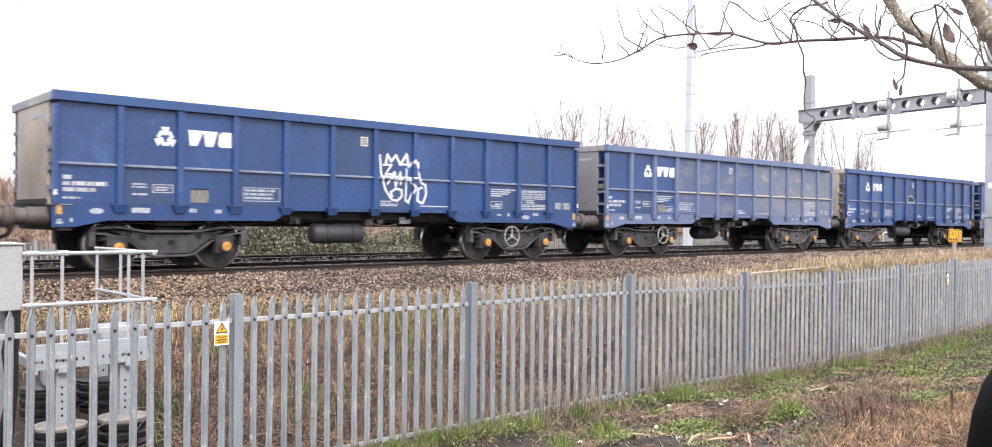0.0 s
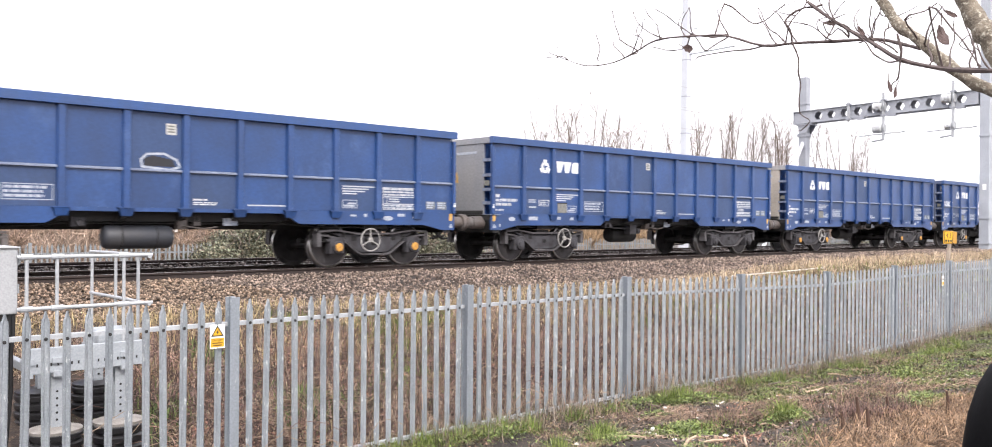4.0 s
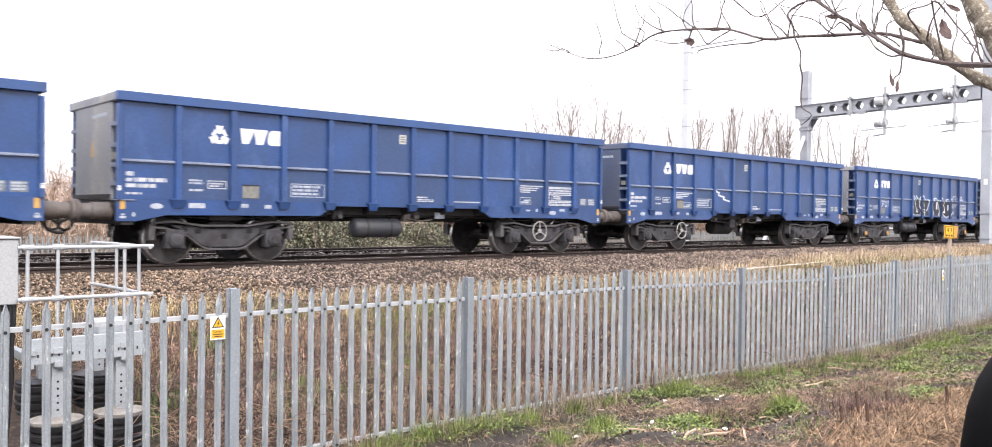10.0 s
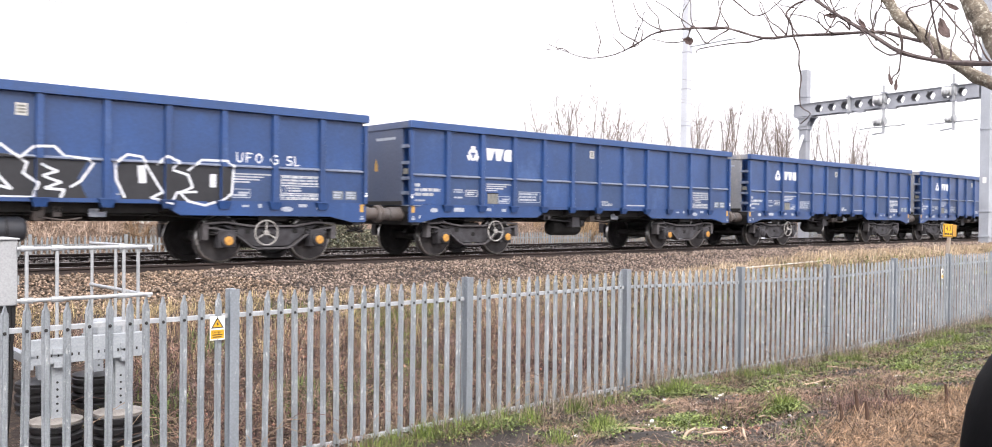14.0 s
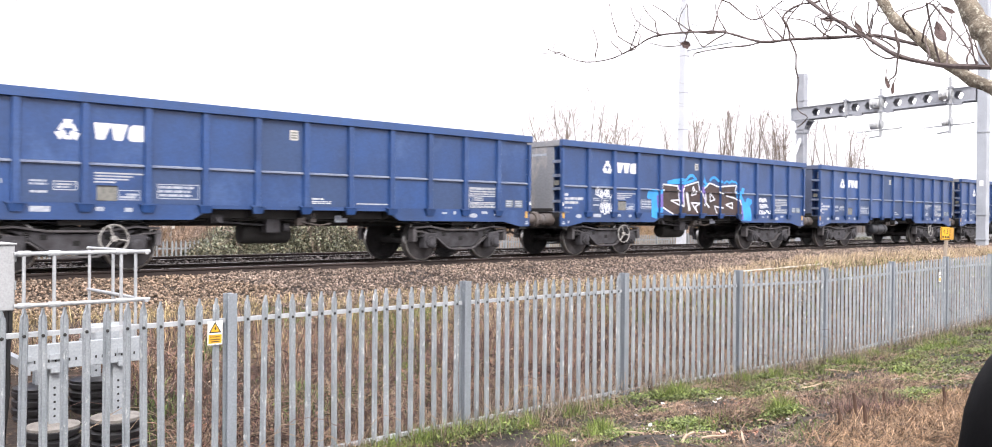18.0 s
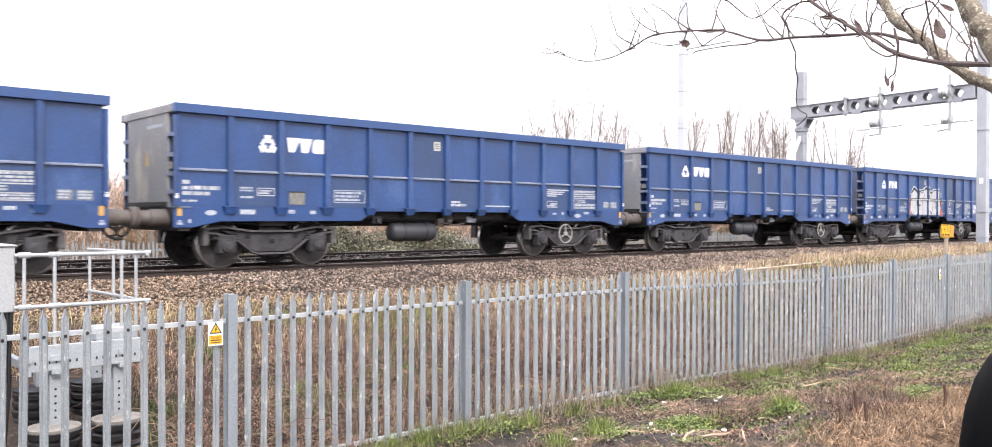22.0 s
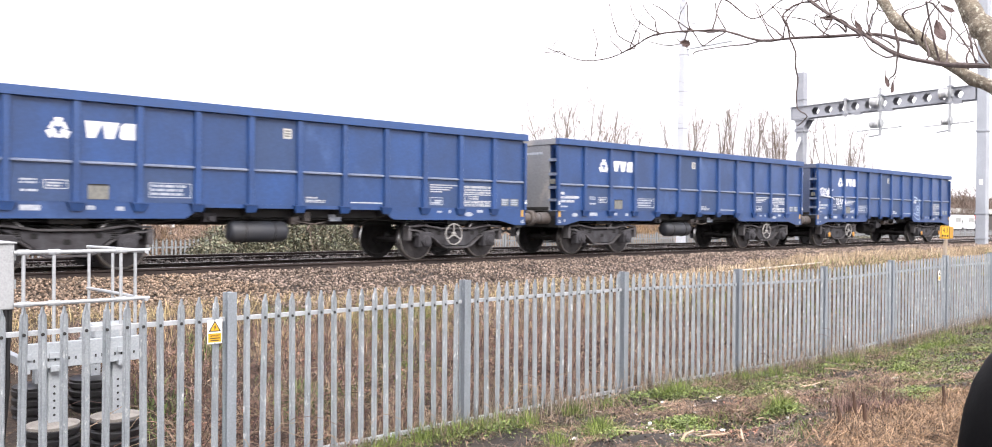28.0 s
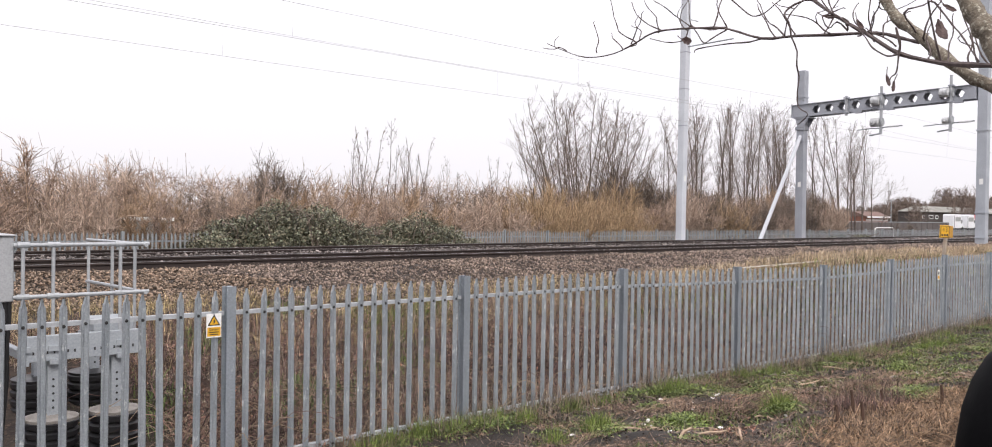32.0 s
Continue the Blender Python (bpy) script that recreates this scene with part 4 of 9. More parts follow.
AXLEBOX = mesh_of("axlebox", Geo().box(-0.17, 0.17, -0.13, 0.08, -0.15, 0.19).box(-0.23, 0.23, -0.10, 0.06, 0.10, 0.15).lathe([(0, 0.135), (0.05, 0.13), (0.06, 0.10)], (0, -0.13, -0.01), (0, -1, 0), 16), BOGIE, bevel=0.012)
SPRING = Geo()
for ring_k in range(5):
    SPRING.ring((0, 0, 0.035 * ring_k), (0, 0, 1), 0.065, 0.018, 9, 4)
SPRING = mesh_of("coil_spring", SPRING, GRIME)
CAP = mesh_of("axle_cap", Geo().lathe([(0, 0.085), (0.018, 0.085), (0.024, 0.06)], (0, 0, 0), (0, -1, 0), 14), YELLOW)
CAP_DARK = mesh_of("axle_cap", Geo().lathe([(0, 0.085), (0.018, 0.085), (0.024, 0.06)], (0, 0, 0), (0, -1, 0), 14), BOGIE)
BOLSTER = mesh_of("bolster", Geo().box(-0.25, 0.25, -1.0, 1.0, 0.45, 0.78).box(-1.2, 1.2, -0.10, 0.10, 0.5, 0.6), GRIME, bevel=0.02)
# a flat black patch laid on the frame as a shaded opening
HOLE = mesh_of("frame_opening", Geo().prism([(-0.05, -0.045), (0.05, -0.045), (0.06, 0.0), (0.05, 0.045), (-0.05, 0.045), (-0.06, 0.0)], "y", -0.006, 0.0), BLACKNESS)
BRAKE = mesh_of("brake_rigging", Geo().box(-0.09, 0.09, -0.86, -0.70, 0.28, 0.62).tube([(-0.05, -0.8, 0.55), (0.1, -0.8, 0.75)], 0.03, 6).tube([(0, -0.85, 0.35), (0, 0.85, 0.35)], 0.035, 6), GRIME, bevel=0.01)
PANELS = {}
for lo, hi, tag in ((1.172, 1.795, "lower"), (1.85, 2.815, "upper")):
    PANELS[tag] = mesh_of("panel", Geo().box(0.052, STEP - 0.052, PANEL_Y, PANEL_Y + 0.012, lo, hi), BLUE)
RIB = mesh_of("rib", Geo().prism([(-0.070, PANEL_Y + 0.012), (-0.054, RIB_Y), (0.054, RIB_Y), (0.070, PANEL_Y + 0.012)], "z", 1.10, 2.83), BLUE, bevel=0.006)
CORNER = mesh_of("corner_post", Geo().box(-0.0, 0.075, RIB_Y, PANEL_Y + 0.03, 1.15, 2.775), BLUE, bevel=0.008)
LEDGE_ME = mesh_of("stiffener", Geo().prism([(PANEL_Y + 0.008, 1.795), (PANEL_Y - 0.050, 1.803), (PANEL_Y - 0.050, 1.825), (PANEL_Y + 0.008, 1.85)], "x", 0.065, STEP - 0.065), LEDGE)
BRACKET = mesh_of("rib_bracket", Geo().add(
    [(-0.13, RIB_Y - 0.012, 1.155), (0.13, RIB_Y - 0.012, 1.155), (0.13, PANEL_Y, 1.155), (-0.13, PANEL_Y, 1.155), (-0.085, RIB_Y + 0.02, 1.02), (0.085, RIB_Y + 0.02, 1.02), (0.085, PANEL_Y, 1.02), (-0.085, PANEL_Y, 1.02)],
    [(0, 1, 2, 3), (7, 6, 5, 4), (0, 4, 5, 1), (1, 5, 6, 2), (2, 6, 7, 3), (3, 7, 4, 0)]).box(-0.15, 0.15, RIB_Y - 0.02, PANEL_Y, 1.155, 1.172), BLUE)
RUNG = mesh_of("ladder_rung", Geo().box(-0.012, 0.0, -0.135, 0.15, -0.035, 0.035).box(0.0, 0.10, -0.135, 0.15, -0.035, -0.022), LEDGE)
BUFFER_ME = mesh_of("buffer", Geo().lathe([(0.03, 0.16), (-0.02, 0.16), (-0.02, 0.15), (-0.29, 0.15), (-0.30, 0.128), (-0.47, 0.128), (-0.48, 0.17), (-0.515, 0.195), (-0.545, 0.195), (-0.556, 0.165)], (0, 0, 0), (1, 0, 0), 20), BUFFER)
shade(BUFFER_ME, 35)
COUPLING = mesh_of("coupling", Geo().tube([(0, 0, 0), (-0.28, 0, -0.05), (-0.55, 0, -0.20)], 0.035, 6).ring((-0.46, 0, -0.2), (0, 1, 0), 0.12, 0.025, 14, 5).box(-0.08, 0.0, -0.12, 0.12, -0.12, 0.12), GRIME)
HOSE = mesh_of("brake_hose", Geo().tube([(0.02, 0.30, 0.9), (-0.15, 0.30, 0.84), (-0.30, 0.31, 0.62), (-0.44, 0.33, 0.56), (-0.556, 0.34, 0.57)], 0.026, 7), CABLE)
EMBLEM_X = 1.815
EMBLEM = Geo()
for k in range(3):
    t = math.pi / 2 + k * 2 * math.pi / 3
    rim = [(EMBLEM_X + 0.20 * math.cos(t + q), 2.345 + 0.20 * math.sin(t + q)) for q in (-0.36, 0.36)]
    inner = [(EMBLEM_X + 0.055 * math.cos(t + q), 2.345 + 0.055 * math.sin(t + q)) for q in (0.7, -0.7)]
    EMBLEM.prism(rim + inner, "y", PANEL_Y - 0.0025, PANEL_Y)
    a = t + math.pi / 3
    EMBLEM.prism([(EMBLEM_X + r * math.cos(a + q), 2.345 + r * math.sin(a + q)) for r, q in ((0.10, -0.62), (0.155, -0.45), (0.155, 0.45), (0.10, 0.62), (0.075, 0))], "y", PANEL_Y - 0.0025, PANEL_Y)
EMBLEM = mesh_of("emblem", EMBLEM, WHITE)
BLOCKS = Geo()
for x, shape in ((2.185, [(0.07, 0), (0.20, 0), (0.29, 1), (0, 1)]), (2.46, [(0.08, 0), (0.22, 0), (0.28, 1), (0, 1)]),
                 (2.765, [(0.05, 0), (0.27, 0), (0.28, 0.6), (0.26, 1), (0.06, 1), (0, 0.82), (0, 0.18)])):
    BLOCKS.prism(slanted(x, 2.235, 2.515, shape), "y", PANEL_Y - 0.0025, PANEL_Y)
BLOCKS = mesh_of("lettering_block", BLOCKS, WHITE)


def build_bogie(wagon, cx, yellow, handwheel=None):
    bogie = part("bogie", BOLSTER, GRIME, wagon, "grimy cast steel bogie", at=pose(cx, 0, 0))
    for side in (-1, 1):
        turn = 0 if side < 0 else 180
        part("side_frame", FRAME, BOGIE, bogie, at=pose(0, side * 1.0, 0, 0, 0, turn))
        part("frame_flange", FLANGE, BOGIE_DUST, bogie, at=pose(0, side * 1.0, 0, 0, 0, turn))
        for dx in (-0.955, 0.955):
            part("axlebox", AXLEBOX, BOGIE, bogie, at=pose(dx, side * 1.03, WHEEL_R - 0.02, 0, 0, turn))
            if side > 0:
                continue
            part("axle_cap", CAP if yellow else CAP_DARK, YELLOW, bogie, "yellow axle cap" if yellow else "", at=pose(dx, side * 1.225, WHEEL_R - 0.03, 0, 0, turn))
            for off in (-0.2, 0.2):
                part("coil_spring", SPRING, GRIME, bogie, at=pose(dx + off, side * 1.0, 0.54))
        for dx in (-0.5, 0.0, 0.5) if side < 0 else ():
            part("frame_opening", HOLE, BLACKNESS, bogie, "flat black patch for the shade of a frame opening", at=pose(dx, side * 1.05, 0.50 if dx == 0 else 0.60, 0, 0, turn))
    for dx in (-0.42, 0.42):
        part("brake_rigging", BRAKE, GRIME, bogie, at=pose(dx, 0, 0))
    for dx in (-0.955, 0.955):
        part("wheelset", WHEELSET, WHEEL, bogie, "pair of dull steel wheels on an axle", at=pose(dx, 0, WHEEL_R))
    if handwheel is not None:
        g = Geo().ring((0, 0, 0), (0, 1, 0), 0.235, 0.014, 28, 6).lathe([(-0.02, 0.05), (0.03, 0.05)], (0, 0, 0), (0, 1, 0), 10)
        for a in (90, 210, 330):
            g.tube([(0, 0, 0), (0.235 * math.cos(radians(a + handwheel[1])), 0, 0.235 * math.sin(radians(a + handwheel[1])))], 0.013, 6)
        part("handwheel", g, WHEEL_PAINT, bogie, "white brake handwheel", at=pose(handwheel[0] - cx, -1.24, 0.575))
        part("handwheel_spindle", Geo().tube([(0, -1.24, 0.575), (0, -0.95, 0.575)], 0.03, 8), GRIME, bogie, at=pose(handwheel[0] - cx, 0, 0))
    return bogie


def small(ob):
    """Print too fine to pick apart."""
    return tagged(ob, kind="stuff")


def build_wagon(kind, yellow):
    """An open box wagon, front end at x = 0, on the track's centre line at rail height. kind 1 has its handwheel in front, kind 2 behind."""
    w = thing("box_wagon", "blue open box freight wagon with ribbed sides and white markings", "freight wagon", group="wagons of the train")
    # side facing the viewer, in panels
    for k in range(BAYS):
        for tag in ("lower", "upper"):
            part("panel", PANELS[tag], BLUE, w, at=pose(rib_x(k), 0, 0))
        part("stiffener", LEDGE_ME, LEDGE, w, at=pose(rib_x(k), 0, 0))
        if k:
            part("rib", RIB, BLUE, w, at=pose(rib_x(k), 0, 0))
            part("rib_bracket", BRACKET, BLUE, w, at=pose(rib_x(k), 0, 0))
    part("corner_post", CORNER, BLUE, w)
    part("corner_post", CORNER, BLUE, w, at=pose(BODY - 0.075, 0, 0))
    part("side_backing", Geo().box(0.075, BODY - 0.075, PANEL_Y + 0.013, PANEL_Y + 0.022, 1.12, 2.9), BLUE, w)
    part("sill", Geo().prism(sill_outline(1.168), "y", PANEL_Y - 0.012, PANEL_Y + 0.03), BLUE, w, "blue side sill, cranked down at the ends")
    part("top_rim", Geo().box(-0.02, BODY + 0.02, -SIDE, -SIDE + 0.13, 2.83, 2.985).box(-0.02, BODY + 0.02, -SIDE + 0.02, -SIDE + 0.10, 2.985, 2.992), BLUE_RIM, w, bevel=0.012)
    # side away from the viewer
    part("far_side_sheet", Geo().box(0.02, BODY - 0.02, 1.25, 1.262, 1.0, 2.9), BLUE, w)
    part("far_sill", Geo().prism(sill_outline(1.168), "y", 1.245, 1.275), BLUE, w)
    part("far_top_rim", Geo().box(-0.02, BODY + 0.02, SIDE - 0.13, SIDE, 2.83, 2.985), BLUE_RIM, w, bevel=0.012)
    for k in range(1, BAYS):
        part("rib", RIB, BLUE, w, at=pose(rib_x(k), 0, 0, 0, 0, 180))
    # ends with a ladder recess at each corner
    for x, turn in ((0.0, 0), (BODY, 180)):
        at = pose(x, 0, 0, 0, 0, turn)
        part("end_wall", Geo().box(0.0, 0.05, -1.0, 1.0, 1.14, 2.86), END_DUST, w, "dust-stained end wall", at=at, bevel=0.004)
        for y in (-0.9925, 0.9925):
            part("recess_cheek", Geo().box(0.05, 0.24, y - 0.0075, y + 0.0075, 1.14, 2.86), BLUE, w, at=at)
        part("recess_wall", Geo().box(0.24, 0.26, -1.25, 1.24, 1.1, 2.86), BLUE, w, at=at)
        part("end_rim", Geo().box(-0.02, 0.12, -SIDE + 0.13, SIDE - 0.13, 2.83, 2.985), END_DUST, w, at=at, bevel=0.012)
        part("end_sill", Geo().box(-0.005, 0.2, -1.24, 1.24, 1.02, 1.14).prism([(0.0, 1.02), (0.10, 0.72), (0.3, 0.72), (0.3, 1.02)], "y", -1.24, 1.24), GRIME, w, at=at)
        part("foot_step", Geo().box(-0.02, 0.3, -1.3, -1.02, 1.135, 1.155), LEDGE, w, at=at)
        for z in (1.42, 1.74, 2.08, 2.44):
            for y in (-1.13, 1.13):
                part("ladder_rung", RUNG, LEDGE, w, at=at @ pose(0, y, z))
        part("recess_plate", Geo().box(0.225, 0.238, -1.22, -1.10, 2.52, 2.73), LABEL, w, "small pale plate above the ladder", at=at)
        part("rung_end", Geo().box(-0.016, 0.02, -1.20, -1.06, 1.83, 1.95), PLATE, w, "pale worn step plate", at=at)
        part("end_bar", Geo().box(-0.03, 0.0, -1.0, 1.0, 1.16, 1.24), GRIME, w, at=at)
        small(part("end_text", Geo().box(-0.004, 0.0, -0.75, -0.62, 2.6, 2.66).box(-0.004, 0.0, -0.60, -0.32, 2.6, 2.66).box(-0.004, 0, -0.3, 0.0, 2.6, 2.66), FADED, w, at=at))
        part("warning_mark", Geo().prism([(-0.07, 1.92), (0.07, 1.92), (0.05, 2.06), (0.0, 2.2), (-0.05, 2.06)], "x", -0.004, 0.0), AMBER, w, "faded orange warning mark", at=at)
        for y in (-0.885, 0.885):
            part("buffer", BUFFER_ME, BUFFER, w, "greasy grey steel buffer", at=at @ pose(0, y, 0.955))
        part("coupling", COUPLING, GRIME, w, at=at @ pose(0, 0, 0.93))
        part("brake_hose", HOSE, CABLE, w, at=at)
    part("wagon_floor", Geo().box(0.2, BODY - 0.2, -1.24, 1.24, 1.1, 1.14), GRIME, w)
    part("centre_sill", Geo().box(0.3, BODY - 0.3, -0.28, 0.28, 0.78, 1.1), GRIME, w)
    for y in (-0.95, 0.95):
        part("solebar", Geo().box(0.3, BODY - 0.3, y - 0.05, y + 0.05, 0.93, 1.1), GRIME, w)
    for k in (4, 5, 6, 7, 8):
        part("cross_bearer", Geo().prism([(-1.2, 1.1), (1.2, 1.1), (1.2, 0.98), (0.3, 0.82), (-0.3, 0.82), (-1.2, 0.98)], "x", rib_x(k) - 0.05, rib_x(k) + 0.05), GRIME, w)
    for cx in (2.015, 10.345):
        part("body_bolster", Geo().box(cx - 0.3, cx + 0.3, -1.1, 1.1, 0.80, 1.1), GRIME, w)
    hw = ((2.56, 20), None) if kind == 1 else (None, (10.14, 0))
    build_bogie(w, 2.015, yellow, hw[0])
    build_bogie(w, 10.345, yellow, hw[1])
    if kind == 1:
        part("air_reservoir", Geo().lathe([(0, 0.12), (0.03, 0.19), (0.10, 0.215), (1.0, 0.215), (1.07, 0.19), (1.10, 0.12)], (5.15, -0.45, 0.64), (1, 0, 0), 18), GRIME, w, "black air reservoir", smooth=True)
        part("distributor_valve", Geo().box(5.5, 5.78, -0.98, -0.75, 0.66, 0.92).lathe([(0, 0.09), (0.12, 0.09)], (5.9, -0.85, 0.75), (1, 0, 0), 10).tube([(4.6, -0.9, 0.86), (5.5, -0.9, 0.80)], 0.022, 6), BOGIE, w)
    else:
        part("brake_cylinder_tank", Geo().lathe([(0, 0.10), (0.03, 0.17), (0.09, 0.205), (1.13, 0.205), (1.19, 0.17), (1.22, 0.10)], (4.85, -0.95, 0.655), (1, 0, 0), 20), TANK, w, "dusty grey-black cylindrical tank", smooth=True)
        for x in (5.15, 5.75):
            part("tank_strap", Geo().ring((x, -0.95, 0.655), (1, 0, 0), 0.21, 0.012, 20, 4), GRIME, w)
    part("brake_pipe", Geo().tube([(0.4, -1.0, 0.86), (3.4, -1.0, 0.83), (4.2, -0.9, 0.9), (8.3, -0.9, 0.9), (9.2, -1.0, 0.83), (12.0, -1.0, 0.86)], 0.02, 6), GRIME, w)
    # pipe fittings under the middle of the wagon
    part("valve_bracket", Geo().box(6.15, 6.32, -1.02, -0.86, 0.80, 1.02), BUFFER, w, "rusty pipe bracket")
    part("pipe_bracket", Geo().box(6.45, 6.58, -1.0, -0.88, 0.86, 1.04), BUFFER, w, "rusty pipe bracket")
    part("release_handle", Geo().tube([(6.2, -1.05, 0.86), (6.6, -1.1, 0.80), (6.85, -1.1, 0.84)], 0.014, 6), BUFFER, w)
    part("load_sensor", Geo().box(4.35, 4.58, -1.05, -0.85, 0.84, 1.0).lathe([(0, 0.05), (0.10, 0.05)], (4.46, -1.05, 0.9), (0, -1, 0), 10), BOGIE, w)
    part("label_plate", Geo().box(7.0, 7.28, -1.03, -1.015, 0.86, 1.0), FADED, w, "small pale plate")
    # white markings on the side
    y = PANEL_Y
    part("emblem", EMBLEM, WHITE, w, "white three-lobed emblem")
    part("lettering_block", BLOCKS, WHITE, w, "white slanted shapes of the owner's mark")
    small(part("number_block", bars([(0.16, 0.29, 1.56, 1.63), (0.16, 0.27, 1.46, 1.52), (0.30, 0.34, 1.455, 1.525)] + lines(0.36, 0.86, 1.435, 1.545, 1, 0.05, 3) + lines(0.16, 0.68, 1.335, 1.44, 1, 0.05, 5) + lines(0.16, 0.43, 1.225, 1.285, 1, 0.1, 4), y), TABLE_PAINT, w, "rows of small white print"))
    small(part("data_block", bars(lines(1.25, 1.54, 1.44, 1.54, 2, 0.2, 6) + lines(1.26, 1.52, 1.31, 1.37, 1, 0.1, 7), y), FADED, w))
    small(part("data_frame", bars(outline_box(1.60, 1.96, 1.375, 1.525) + lines(1.65, 1.92, 1.40, 1.49, 2, 0.3, 8), y), TABLE_PAINT, w))
    plate = part("document_plate", Geo().box(2.27, 2.60, y - 0.012, y, 1.215, 1.465), PLATE, w, "dull green-grey document plate", bevel=0.003)
    part("clip", Geo().box(2.265, 2.605, y - 0.022, y - 0.012, 1.452, 1.472), GRIME, plate)
    small(part("text_frame", bars(outline_box(3.27, 4.02, 1.265, 1.525) + lines(3.31, 3.98, 1.29, 1.50, 3, 0.2, 9), y), FADED, w))
    # a load table of four shortening lines with a small framed box below
    tx = 2.23 if kind == 1 else 9.43
    small(part("load_table", bars([(tx, tx + wide, 1.665 - 0.05 * k, 1.69 - 0.05 * k) for k, wide in enumerate((0.80, 0.63, 0.55, 0.34))], y), TABLE_PAINT, w))
    bx = 2.62 if kind == 1 else 9.43
    small(part("load_frame", bars(outline_box(bx, bx + 0.36, 1.23, 1.40) + [(bx + 0.03, bx + 0.30, 1.26, 1.30), (bx + 0.12, bx + 0.33, 1.31, 1.345)], y), FADED, w))
    small(part("inspection_table", bars(outline_box(10.42, 11.26, 1.215, 1.685, 0.016) + lines(10.45, 11.24, 1.50, 1.675, 3, 0.02, 12) + [(10.45, 11.24, 1.475, 1.495), (10.52, 10.535, 1.34, 1.47)] + lines(10.58, 10.97, 1.36, 1.46, 2, 0.3, 15) + [(10.45, 11.24, 1.325, 1.345)] + lines(10.45, 11.24, 1.225, 1.32, 2, 0.02, 16), y), TABLE_PAINT, w))
    part("green_panel", bars([(11.57, 11.82, 1.235, 1.41), (11.87, 12.13, 1.235, 1.41)], y), GREEN_MARK, w)
    small(part("panel_print", bars(lines(11.59, 11.80, 1.25, 1.40, 3, 0.2, 17) + lines(11.89, 12.11, 1.25, 1.40, 3, 0.2, 18), y - 0.0025), FADED, w))
    label = part("small_label", bars([(5.835, 6.01, 2.46, 2.655)], y), LABEL, w, "small pale label plate")
    small(part("label_print", bars(lines(5.86, 5.99, 2.48, 2.63, 3, 0.1, 19), y - 0.0025, 0.0015), PLATE, label))
    small(part("small_print", bars(lines(6.33, 6.60, 1.30, 1.35, 1, 0.1, 13) + lines(6.33, 6.78, 1.225, 1.29, 2, 0.15, 14), y), TABLE_PAINT, w))
    part("white_line", bars([(7.37, 8.15, 1.235, 1.258)], y), TABLE_PAINT, w)
    ys = y - 0.0125
    small(part("sill_mark", bars([(0.27, 0.31, 0.86, 0.93), (1.25, 1.55, 1.02, 1.11), (2.25, 2.38, 1.04, 1.11), (2.72, 2.85, 1.03, 1.10), (9.62, 9.76, 1.06, 1.10), (9.95, 10.02, 1.05, 1.12), (10.80, 10.98, 1.07, 1.13), (11.2, 11.25, 1.03, 1.09)], ys), FADED, w))
    for ox, oz, ow in ((0.68, 1.045, 0.11), (10.55, 1.03, 0.13)):
        part("axle_mark", Geo().prism([(ox + ow * math.cos(q), oz + 0.05 * math.sin(q)) for q in (2 * math.pi * j / 12 for j in range(12))], "y", ys - 0.0025, ys), FADED, w)
    for x, tip in ((0.06, 0.0), (BODY - 0.145, BODY - 0.065)):
        part("reflector", Geo().box(x, x + 0.085, ys - 0.004, ys, 0.985, 1.145), AMBER, w, "amber reflector")
        small(part("jacking_mark", bars([(x, x + 0.10, 0.83, 0.87), (x + 0.02, x + 0.08, 0.88, 0.91)], ys), FADED, w))
        small(part("post_mark", bars([(tip, tip + 0.06, 1.30, 1.35), (tip + 0.01, tip + 0.055, 1.36, 1.385)], RIB_Y, 0.003), WHITE, w))
    return w


# Which wagon is of which kind, front to back, with yellow axle caps (y) or dark ones (d)
ORDER = "2y 2y 1y 2y 1d 1y 1y 2d 1d 2y 1y 1d 1d 1d 2d 2d 2d 2d 2d 2d 2d 1y".split()
FIRST = -1                      # the first wagon has mostly gone by at the start


def train_x(t):
    """Where the front of wagon 0 stands: the train gathers speed."""
    u = t / SECONDS
    return 3.866 - 241.257 * u - 45.911 * u * u + 3.196 * u ** 3


templates, wagons = {}, []
for i, code in enumerate(ORDER):
    k = i + FIRST
    at = pose(train_x(0) + k * PITCH, YC, 0)
    if code not in templates:
        w = build_wagon(int(code[0]), code[1] == "y")
        w.matrix_basis = at
        templates[code] = w
    else:
        w = copy_thing(templates[code], at)
    wagons.append(w)


def repaint(wagon, names, material, test=None):
    """Another paint on some parts of one wagon."""
    for ob in wagon.children_recursive:
        if ob.name.split(".")[0] in names and (test is None or test(ob)):
            ob.material_slots[0].link = "OBJECT"
            ob.material_slots[0].material = material


def wagon_of(k):
    return wagons[k - FIRST]


# ---- dirt and spray paint on single wagons ----
BLUE_DULL = mat("dull_grey_blue_paint", (0.029, 0.060, 0.150), 0.45, dark=(0.027, 0.046, 0.10), scale=1.3, amount=0.6, fine=25, bump=0.04, stretch=(1, 1, 0.5), vary=0.08)
for w in wagons:
    repaint(w, ("panel",), BLUE_DULL, lambda ob: abs(ob.matrix_basis.translation.x - rib_x(5)) < 0.1 and ob.data == PANELS["upper"])
    repaint(w, ("panel",), BLUE_DULL, lambda ob: round((ob.matrix_basis.translation.x - rib_x(0)) / STEP) in (1, 3, 6, 9, 10) and ob.data == PANELS["lower"])
repaint(wagon_of(1), ("panel",), DUSTY, lambda ob: ob.matrix_basis.translation.x > 2.5)
repaint(wagon_of(1), ("panel",), HEAVY_DUST, lambda ob: ob.matrix_basis.translation.x > 6.8)
